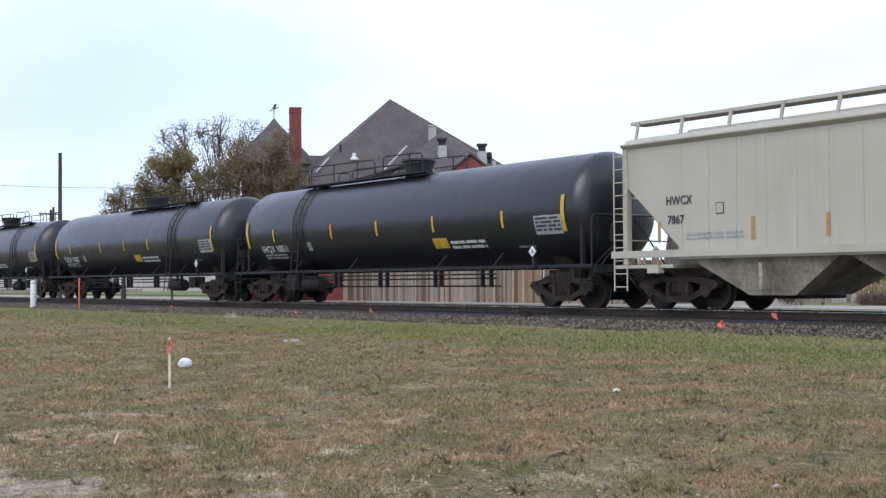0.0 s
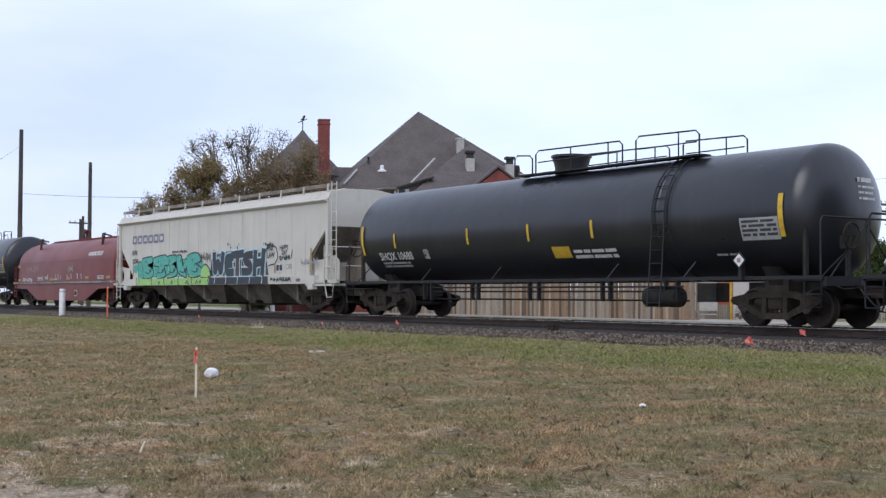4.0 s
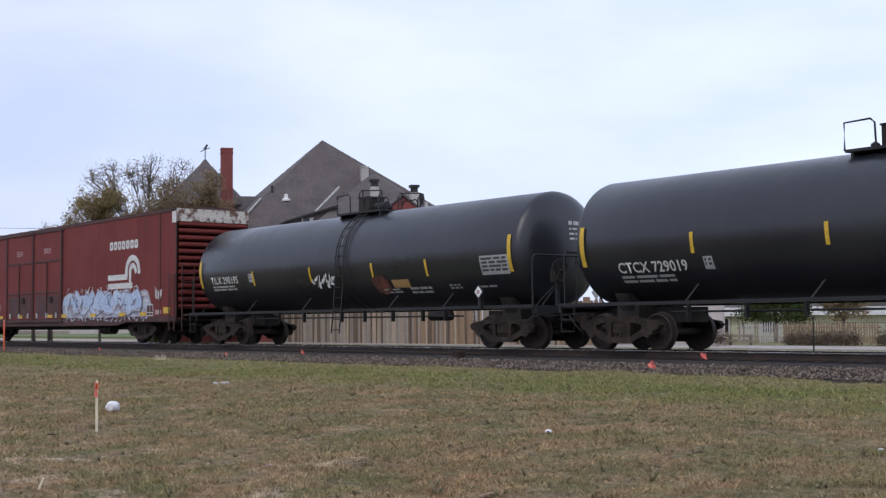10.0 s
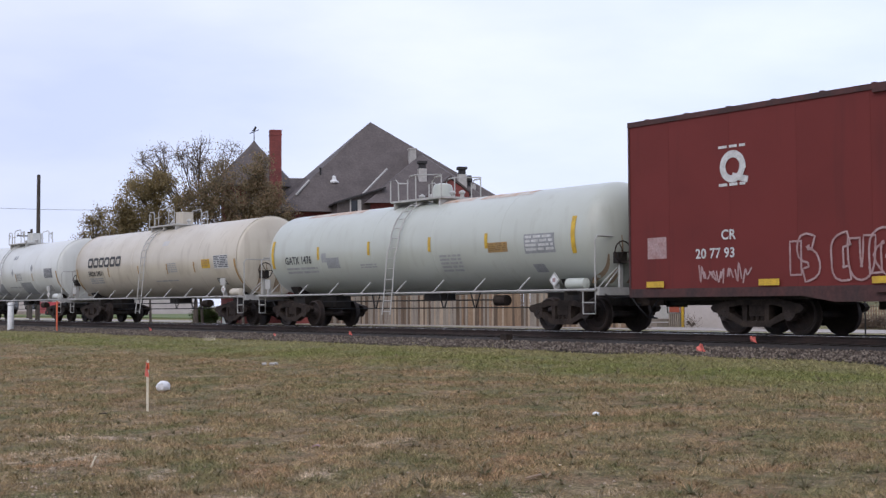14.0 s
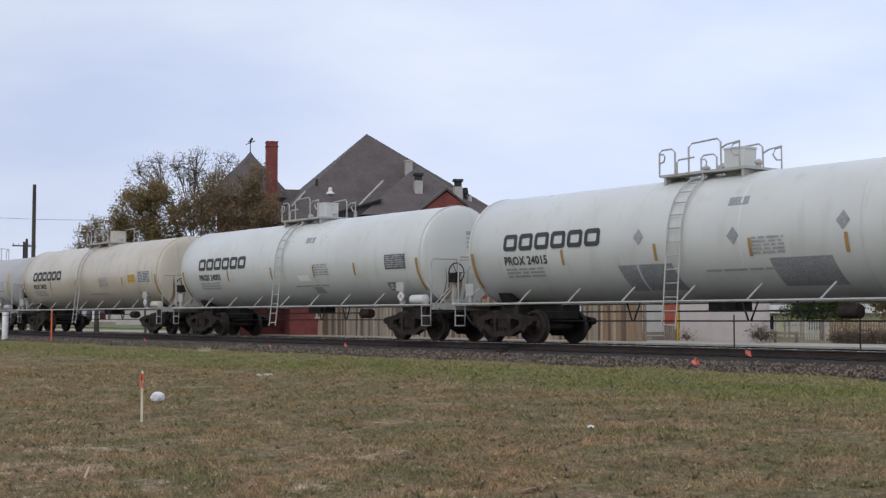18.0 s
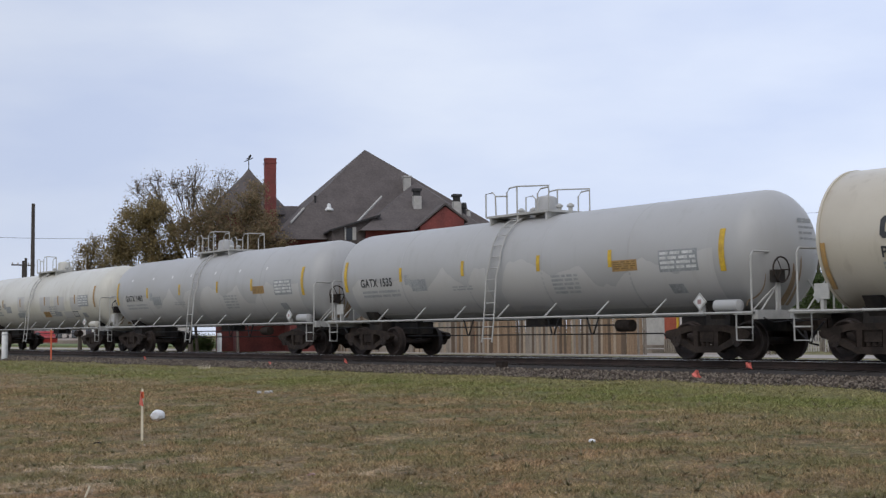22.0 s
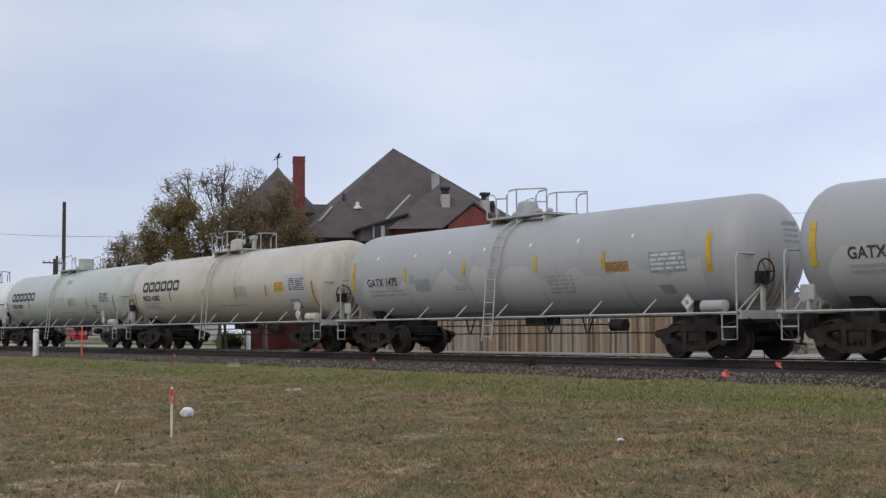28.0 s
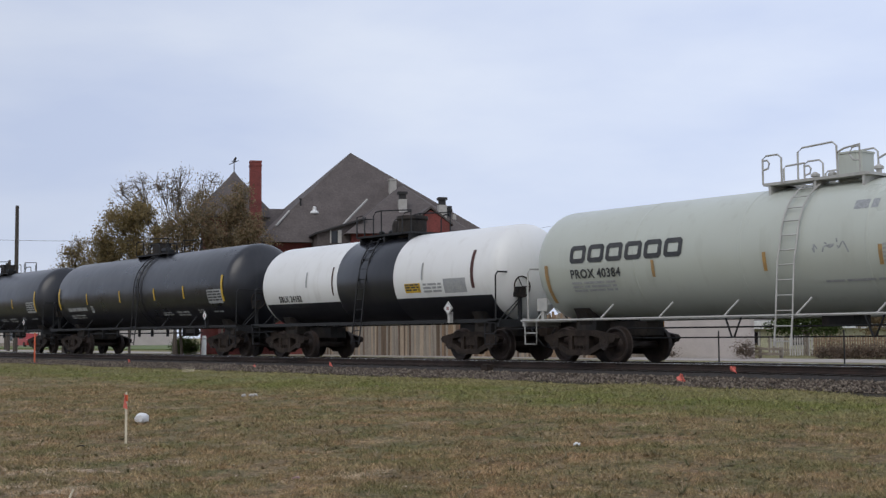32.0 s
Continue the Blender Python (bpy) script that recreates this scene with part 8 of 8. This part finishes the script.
def box_car():
    L, w, half = 13.6, 1.5, 20.2 / 2 + 4.05
    car = thing("box_car", "long red oxide high-cube boxcar with faded sprayed tags", "boxcar", "cars of the train")
    TRAIN.append((car, -175.27))
    part("body", Shape().box(-L, L, -w + 0.02, w - 0.02, 1.0, 5.02), M_OXIDE, car, smooth=0)
    part("roof", Shape().prism([(-w - 0.02, 5.02), (w + 0.02, 5.02), (0, 5.16)], -L, L, "x"), M_OXDARK, car, smooth=0)
    s = Shape()
    for i in range(22):
        x = -L + 0.6 + i * (2 * L - 1.2) / 21
        s.box(x - 0.05, x + 0.05, -w - 0.01, w + 0.01, 5.02, 5.075)
    part("roof_rib", s, M_OXDARK, car, "raised roof ribs", 0)
    # side panels between posts
    edges = [-L, -12.3, -10.5, -8.7, -6.9, -5.1, -3.35]
    edges2 = [3.15, 4.9, 6.7, 8.5, 10.3, 12.1, L]
    for es in (edges, edges2):
        for a, b in zip(es, es[1:]):
            part("side_panel", Shape().box(a + 0.002, b - 0.002, -w, -w + 0.03, 1.0, 4.96), M_OXIDE, car, smooth=0)
    part("corner_post", Shape().box(L - 1.35, L - 1.28, -w - 0.02, -w + 0.02, 1.0, 5.0), M_OXDARK, car, smooth=0)
    for a in (-L, L - 0.05):
        part("end_frame", Shape().box(a, a + 0.05, -w - 0.02, w + 0.02, 0.9, 5.02), M_OXDARK, car, smooth=0)
    part("top_chord", Shape().box(-L, L, -w - 0.03, -w + 0.02, 4.93, 5.05), M_OXDARK, car, smooth=0)
    # side sill: deeper in the middle
    part("side_sill", Shape().prism([(-L, 1.05), (L, 1.05), (L, 0.85), (9.4, 0.85), (8.6, 0.72), (-7.8, 0.72), (-8.6, 0.85), (-L, 0.85)], -w - 0.015, -w + 0.05), M_OXDARK, car, smooth=0)
    part("underframe", Shape().box(-L + 0.3, L - 0.3, -1.2, 1.2, 0.78, 1.0).box(-7.6, 8.4, -0.3, 0.3, 0.55, 0.78), M_BLACKEND, car, smooth=0)
    # plug doors
    for x0, x1 in ((-3.3, -0.12), (-0.06, 3.1)):
        d = part("door", Shape().box(x0 + 0.06, x1 - 0.06, -w - 0.03, -w + 0.02, 1.05, 4.85), M_OXIDE, car, "red plug door", 0)
        for z in (2.17, 3.55):
            part("door_rib", Shape().box(x0 + 0.06, x1 - 0.06, -w - 0.06, -w - 0.03, z, z + 0.07), M_OXDARK, d, smooth=0)
        for x in (x0, x1):
            part("door_post", Shape().box(x - 0.05, x + 0.05, -w - 0.08, -w + 0.02, 0.95, 4.95), M_OXDARK, d, smooth=0)
        for x in ((x0 + x1) / 2,):
            part("lock_rod", Shape().pipe([(x, -w - 0.07, 1.1), (x, -w - 0.07, 3.55)], 0.028, 5), M_OXDARK, d)
        part("door_kick_panel", Shape().box(x0 + 0.25, x1 - 0.25, -w - 0.045, -w - 0.03, 1.15, 2.08), M_OXDARK, d, "grimy dark lower panel", 0)
        for x in (x0 + 0.5, (x0 + x1) / 2, x1 - 0.5):
            part("lock_keeper", Shape().box(x - 0.05, x + 0.05, -w - 0.1, -w - 0.045, 1.08, 1.3), M_LETF, d, "worn pale lock keeper", 0)
        bars("door_print", x0 + 1.2, x0 + 2.0, 3.9, 4.15, 3, M_PINK, d, w, 0.045)
        part("door_latch", Shape().box(x1 - 1.2, x1 - 0.95, -w - 0.12, -w - 0.05, 1.75, 2.0), M_STEEL, d, smooth=0)
    part("door_track", Shape().box(-6.8, 3.3, -w - 0.1, -w, 0.9, 1.0).box(-6.8, 3.3, -w - 0.08, -w, 4.86, 4.93), M_OXDARK, car, smooth=0)
    # corrugated end ahead with a peeling white band at the top
    s = Shape()
    for i in range(13):
        z = 1.3 + i * 0.255
        s.prism([(L, z), (L + 0.09, z + 0.06), (L + 0.09, z + 0.12), (L, z + 0.19)], -w + 0.08, w - 0.08)
    part("end_corrugation", s, M_OXIDE, car, "horizontal end corrugations", 30)
    part("end_band", Shape().box(L, L + 0.06, -w, w, 4.55, 5.02), mat("peeling white paint over rust", (0.52, 0.49, 0.44), (0.13, 0.07, 0.05), 0.7, 0, 3.0, 25, 0.2, 1.0, 0.48, 0.56), car, "peeling white band over rust", 0)
    part("corner_band", Shape().box(L - 0.3, L + 0.02, -w - 0.03, -w - 0.022, 4.5, 5.0), M_LETW, car, smooth=0)
    ladder(car, L - 0.2, [(-w - 0.1, 0.5), (-w - 0.1, 2.6)], M_OXDARK, 0.42)
    s = Shape()
    for i in range(7):
        s.pipe([(L + 0.14, -w + 0.15, 1.1 + i * 0.3), (L + 0.14, -w + 0.65, 1.1 + i * 0.3)], 0.016, 4)
    s.pipe([(L + 0.14, -w + 0.15, 0.5), (L + 0.14, -w + 0.15, 3.0)], 0.022, 5).pipe([(L + 0.14, -w + 0.65, 0.5), (L + 0.14, -w + 0.65, 3.0)], 0.022, 5)
    part("end_ladder", s, M_OXDARK, car)
    part("brake_wheel", wheel_ring(L + 0.3, 0.0, 2.3, 0.28), M_STEEL, car, "dark brake wheel")
    part("end_platform", Shape().box(L, L + 0.5, -1.3, 1.3, 1.05, 1.1), M_OXDARK, car, smooth=0)
    part("cushion_sill", Shape().box(L - 0.2, half - 0.6, -0.3, 0.3, 0.62, 1.0).box(-half + 0.6, -L + 0.2, -0.3, 0.3, 0.62, 1.0), M_BLACKEND, car, smooth=0)
    # maker's name and mark as plain shapes
    block_word(7, 7.9, 3.72, 2.6, 0.34, M_LETW, car, w, 0.18, 0.33, 0.0)
    s, y = Shape(), -w - 0.014
    ribbon(s, [(7.85, 2.62), (9.4, 2.62)], 0.22, y)
    ribbon(s, [(7.85, 2.28), (9.85, 2.28)], 0.22, y)
    ribbon(s, [(9.42, 2.735), (9.42, 2.8)] + arc(9.98, 2.82, 0.56, 180, 0, 14, 0.54), 0.22, y)
    ribbon(s, [(9.75, 2.5), (9.75, 2.8)] + arc(10.0, 2.8, 0.25, 180, 10, 10), 0.2, y)
    part("railway_mark", s, M_LETW, car, "white curved emblem", 0)
    s = Shape()
    ribbon(s, arc(-10.4, 3.72, 0.28, 0, 360, 20, 0.28), 0.16, y)
    ribbon(s, [(-10.35, 3.5), (-10.05, 3.42)], 0.14, y)
    part("round_mark", s, M_LETW, car, "white round emblem", 0)
    bars("mark_print", -10.8, -10.05, 4.1, 4.2, 1, M_LETW, car, w)
    bars("mark_print", -10.8, -10.05, 3.25, 3.36, 1, M_LETW, car, w)
    lettering("car_mark", "CR", -10.75, 2.12, 0.22, M_LETW, car, w)
    lettering("car_number", "20 77 93", -11.5, 1.72, 0.22, M_LETW, car, w)
    outline_tag(car, -8.75, -6.45, 1.2, 2.08, LET_A[:1] + LET_A[2:3] + LET_A[5:6] + LET_A[7:], 0.14, M_PINK, -w - 0.002)
    loop_tag(car, -11.4, -9.9, 1.15, 1.6, 6, M_PINK, -w - 0.004, 42, 0.04)
    loop_tag(car, -6.1, -4.1, 1.15, 2.0, 5, M_PINK, -w - 0.008, 43, 0.045)
    decal("repaint_patch", -5.1, -4.5, 1.35, 1.9, M_LETF, car, w, 0.004)
    decal("repaint_patch", -13.0, -12.4, 1.75, 2.25, M_PINK, car, w, 0.004)
    rnd = random.Random(3)
    tops = [1.35] + [2.0 + 0.13 * math.sin(i * 1.1) + rnd.uniform(-0.08, 0.08) for i in range(26)] + [1.5]
    ragged("sprayed_ground", 3.2, 11.6, 1.05, tops, M_SPRAY, car, w, 0.005)
    for i in range(9):
        cx = 3.75 + 0.82 * i
        pts = [(cx + (0.56 + rnd.uniform(-0.14, 0.12)) * math.cos(q), 1.62 + (0.5 + rnd.uniform(-0.16, 0.1)) * math.sin(q)) for q in (2 * math.pi * (j + rnd.uniform(-0.25, 0.25)) / 9 for j in range(9))]
        g = blob(car, pts, -w - 0.006 - 0.003 * i, M_SKYTAG, M_SPRAY, M_SLATE if i % 3 else M_SPRAY, 0.05, 1.35 + rnd.uniform(-0.1, 0.25))
        for k in range(2):
            cut = Shape()
            ribbon(cut, smooth_line([(cx + rnd.uniform(-0.35, 0.35), 1.62 + rnd.uniform(-0.35, 0.35)) for _ in range(4)]), rnd.choice((0.03, 0.06)), -w - 0.03 - 0.003 * i - 0.002 * k)
            part("inner_line", cut, (M_SLATE, M_ICE)[k], g, smooth=0)
    scribble(car, 3.3, 10.7, 1.9, 2.35, 24, M_LETW, -w - 0.03, 48, 0.03)
    scribble(car, 3.2, 11.4, 0.86, 1.1, 22, M_SPRAY, -w - 0.012, 47, 0.05)
    lettering("tag", "LowDown", 10.35, 1.85, 0.2, M_LETW, car, w, 0.016, 0.8, 0.85)
    loop_tag(car, 10.85, 11.5, 1.5, 1.8, 3, M_LETW, -w - 0.004, 45, 0.035)
    loop_tag(car, 11.9, 12.45, 1.65, 2.15, 3, M_LETW, -w - 0.004, 49, 0.035)
    for x in (-13.0, -9.7, -6.9, -4.3, -1.9, 1.6, 3.15, 6.1, 8.85, 10.7):
        decal("reflector", x, x + 0.55, 1.08, 1.22, M_YEL, car, w, 0.055, rows=1)
    p = decal("data_panel", 11.19, 11.74, 1.07, 1.5, M_LETW, car, w, 0.012, rows=1)
    for a, b in ((11.22, 11.45), (11.48, 11.71)):
        for c, d in ((1.1, 1.18), (1.21, 1.47)):
            decal("panel_print", a, b, c, d, M_OXDARK, p, w, 0.016, rows=1)
    decal("old_label", 11.9, 12.4, 1.12, 1.29, M_PINK, car, w, 0.012, rows=1)
    decal("warning_panel", 12.6, 13.15, 1.15, 1.38, M_YEL, car, w, 0.03, rows=1)
    part("brake_reservoir", Shape().lathe([(5.5, 0.04), (5.55, 0.2), (6.6, 0.2), (6.65, 0.04)], 16, 0.56, -0.7), M_BLACKEND, car)
    running_gear(car, 20.2, half, M_BLACKEND)
    return car


def banded_car():
    """The white acid car with its black middle."""
    car = thing("tank_car", "short white tank car with a black middle band", "tank car", "cars of the train")
    TRAIN.append((car, -414.3))
    r, zc, xc, tc, head = 1.36, 2.42, 6.0, 9.9, 0.7
    half = tc / 2 + 2.1
    tank = (r, zc)
    part("tank", tank_shell(xc, r, zc, head), M_WHITE, car, "", 40)
    part("black_band", Shape().lathe([(-1.45, r + 0.001), (-1.44, r + 0.006), (1.6, r + 0.006), (1.61, r + 0.001)], 64, zc), M_BLACK, car, "black painted middle")
    for a, b in ((-xc, -1.45), (1.6, xc)):
        part("black_flank", Shape().grid(lambda u, v, a=a, b=b: (a + (b - a) * u, -(r + 0.006) * math.cos(radians(-75 + 48 * v)), zc + (r + 0.006) * math.sin(radians(-75 + 48 * v))), 1, 8), M_BLACK, car, "black painted lower flank")
    running_gear(car, tc, half, M_BLACKEND)
    tank_end_gear(car, xc, half, M_BLACKEND, M_PIPEDK)
    part("side_sill", Shape().box(-half + 0.4, half - 0.4, -1.5, -1.42, 1.04, 1.14).box(-half + 0.4, half - 0.4, 1.42, 1.5, 1.04, 1.14), M_PIPEDK, car, smooth=0)
    top_platform(car, -1.2, 1.7, 3.82, M_BLACKEND, "loops", 0.2, M_PIPEDK)
    part("manway", Shape().turn([(3.6, 0.45), (4.25, 0.45), (4.3, 0.5), (4.4, 0.48), (4.42, 0.1)], 20, 0.75, 0), M_BLACKEND, car, "black manway dome")
    ladder(car, 0.0, [(-1.65, 0.45), (-1.55, 1.2), (-1.42, 2.3), (-1.25, 3.05), (-0.85, 3.7)], M_PIPEDK)
    lettering("car_number", "SBLK 24182", -5.1, 1.86, 0.2, M_LETK, car, tank)
    bars("small_print", -5.0, -3.4, 1.66, 1.8, 2, M_LETK, car, tank)
    for x in (-3.3, 3.0):
        decal("reflector", x, x + 0.07, 2.3, 2.8, M_LETF, car, tank, 0.016)
    decal("end_stripe", xc - 0.75, xc - 0.62, 2.0, 3.05, M_OXDARK, car, tank, 0.016)
    decal("end_stripe", -1.75, -1.68, 2.0, 2.9, M_OXDARK, car, tank, 0.016)
    p = decal("warning_panel", 2.15, 2.9, 1.95, 2.22, M_YEL, car, tank, label="yellow warning panel")
    bars("panel_print", 2.2, 2.85, 1.98, 2.2, 3, M_LETK, p, tank, 0.014)
    bars("small_print", 3.05, 3.9, 1.9, 2.2, 3, M_LETF, car, tank)
    decal("repaint_patch", 4.0, 5.0, 1.9, 2.3, M_LETF, car, tank, 0.004)
    end_bars(car, xc, head, r, zc, M_LETK)
    placard(car, xc - 1.4, 1.45)
    return car


cream_hopper()
black_car("long black tank car with yellow strips and a top walkway", -33.49, 16.5, 8.9, 0.7, "SHQX 10811", "long", True)
black_car("long black tank car with yellow strips and a top walkway", -54.11, 16.5, 8.9, 0.7, "SHQX 10825", "long")
black_car("long black tank car with yellow strips and a top walkway", -74.83, 16.5, 8.9, 0.7, "SHQX 10688", "long")
stripe_hopper()
coil_car()
black_car("black tank car with yellow strips and a high platform", -132.8, 14.4, 8.12, 0.45, "CTCX 729019", "short")
black_car("black tank car with an orange stain and a small tag", -151.57, 14.85, 8.3, 0.45, "TILX 290195", "short", up=0.3, deck=(-0.75, 1.6, 0.05))
scribble(TRAIN[-1][0], -1.0, 0.3, 1.75, 2.25, 16, M_LETW, -1.52, 51, 0.03)
scribble(TRAIN[-1][0], -0.9, 0.2, 1.8, 2.2, 5, M_LETW, -1.522, 53, 0.035)
decal("warning_panel", 2.9, 3.7, 1.72, 1.95, M_AMBER, TRAIN[-1][0], (1.53, 2.61))
stain, rnd = wall_of((1.53, 2.61)), random.Random(4)
ring = [(2.4 + 0.42 * rnd.uniform(0.75, 1.15) * math.cos(a), 1.84 + 0.33 * rnd.uniform(0.75, 1.15) * math.sin(a)) for a in (2 * math.pi * i / 18 for i in range(18))]
part("rust_stain", Shape().face(*[(a, stain(b) - 0.02, b) for a, b in ring]), M_RUSTDK, TRAIN[-1][0], "dark rusty smear")
box_car()
g, tank = lease_car("pale green-grey tank car with rust along its top", -198.56, M_GREENWHITE, "GATX 1476", seed=61, patchy=False)
for a, b in ((-6.6, -3.2), (1.0, 2.6), (2.9, 5.2)):
    part("rust_patch", Shape().grid(lambda u, v, a=a, b=b: (a + (b - a) * u, -(tank[0] + 0.005) * math.cos(radians(62 + 22 * v)), tank[1] + (tank[0] + 0.005) * math.sin(radians(62 + 22 * v))), 6, 4), M_RUSTTOP, g, "rust along the top")
maker_car("beige tank car with a dark block-shape name and yellow panel", -216.73, M_BEIGE, "PROX 24011", yellow=True)
maker_car("bluish white tank car with grey repainted patches", -234.92, M_BLUEWHITE, "PROX 24015", panel="dark", diamonds=True, patches=((-2.1, -0.35, 1.34, 1.95, M_GREYPATCH), (2.45, 4.05, 1.37, 1.97, M_GREYPATCH)))
maker_car("pale blue-white tank car with a dark block-shape name", -253.02, M_BLUEWHITE, "PROX 24003", panel="dark", patches=((0.9, 1.6, 1.9, 2.1, M_WHITE), (1.6, 2.2, 1.5, 1.7, M_GREYPATCH)))
maker_car("beige tank car with a dark block-shape name and yellow panel", -271.1, M_BEIGE, "PROX 24023", yellow=True)
lease_car("chalky grey-white tank car with painted-over flanks", -289.18, M_GREYWHITE, "GATX 1535", seed=62)
lease_car("chalky grey-white tank car with painted-over flanks", -307.23, M_GREYWHITE, "GATX 1463", seed=63, squares=True, bonnet=-0.5)
lease_car("cream tank car with pale patches and amber strips", -325.28, M_CREAM, "CGTX 26013", seed=64, tape=M_AMBER, patchy="boxes")
lease_car("chalky grey-white tank car with painted-over flanks", -343.63, M_GREYWHITE, "GATX 1502", seed=65)
lease_car("chalky grey-white tank car with painted-over flanks", -361.9, M_GREYWHITE, "GATX 1475", seed=66, squares=True, bonnet=-0.5)
maker_car("beige tank car with a dark block-shape name and round ends", -380.03, M_BEIGE, "PROX 43082", head=0.78, yellow=True, patches=((5.75, 7.3, 1.75, 2.75, M_PALEPATCH),), style="loops")
maker_car("pale green-grey tank car with a dark block-shape name", -398.16, M_GREENWHITE, "PROX 40384", head=0.78, patches=((4.9, 6.0, 2.1, 2.7, M_PALEPATCH),))
loop_tag(TRAIN[-1][0], 0.2, 1.2, 2.3, 2.62, 3, M_GREYPATCH, -1.405, 55, 0.035)
banded_car()
black_car("black tank car with a short top walkway", -430.8, 14.4, 7.9, 0.7, "", "short")
black_car("black tank car with a short top walkway", -449.5, 14.4, 7.9, 0.7, "", "short")


def motions():
    for car, s0 in TRAIN:
        walk(car, [(t, pose(s0 + s, TRACK_Y, RAIL_Z)) for t, s in RUN])
    times, dist = zip(*RUN)
    steps = [(i / 30, float(np.interp(i / 30, times, dist)) / WHEEL_R) for i in range(0, 961)]
    for x, group in WHEELS.items():
        walk(group[0], [(t, Matrix.Translation((x, 0, WHEEL_R)) @ Matrix.Rotation(a % (2 * math.pi), 4, "Y")) for t, a in steps])
        keys = group[0].animation_data
        for w in group[1:]:
            w.rotation_mode = "QUATERNION"
            d = w.animation_data_create()
            d.action, d.action_slot = keys.action, keys.action_slot


motions()
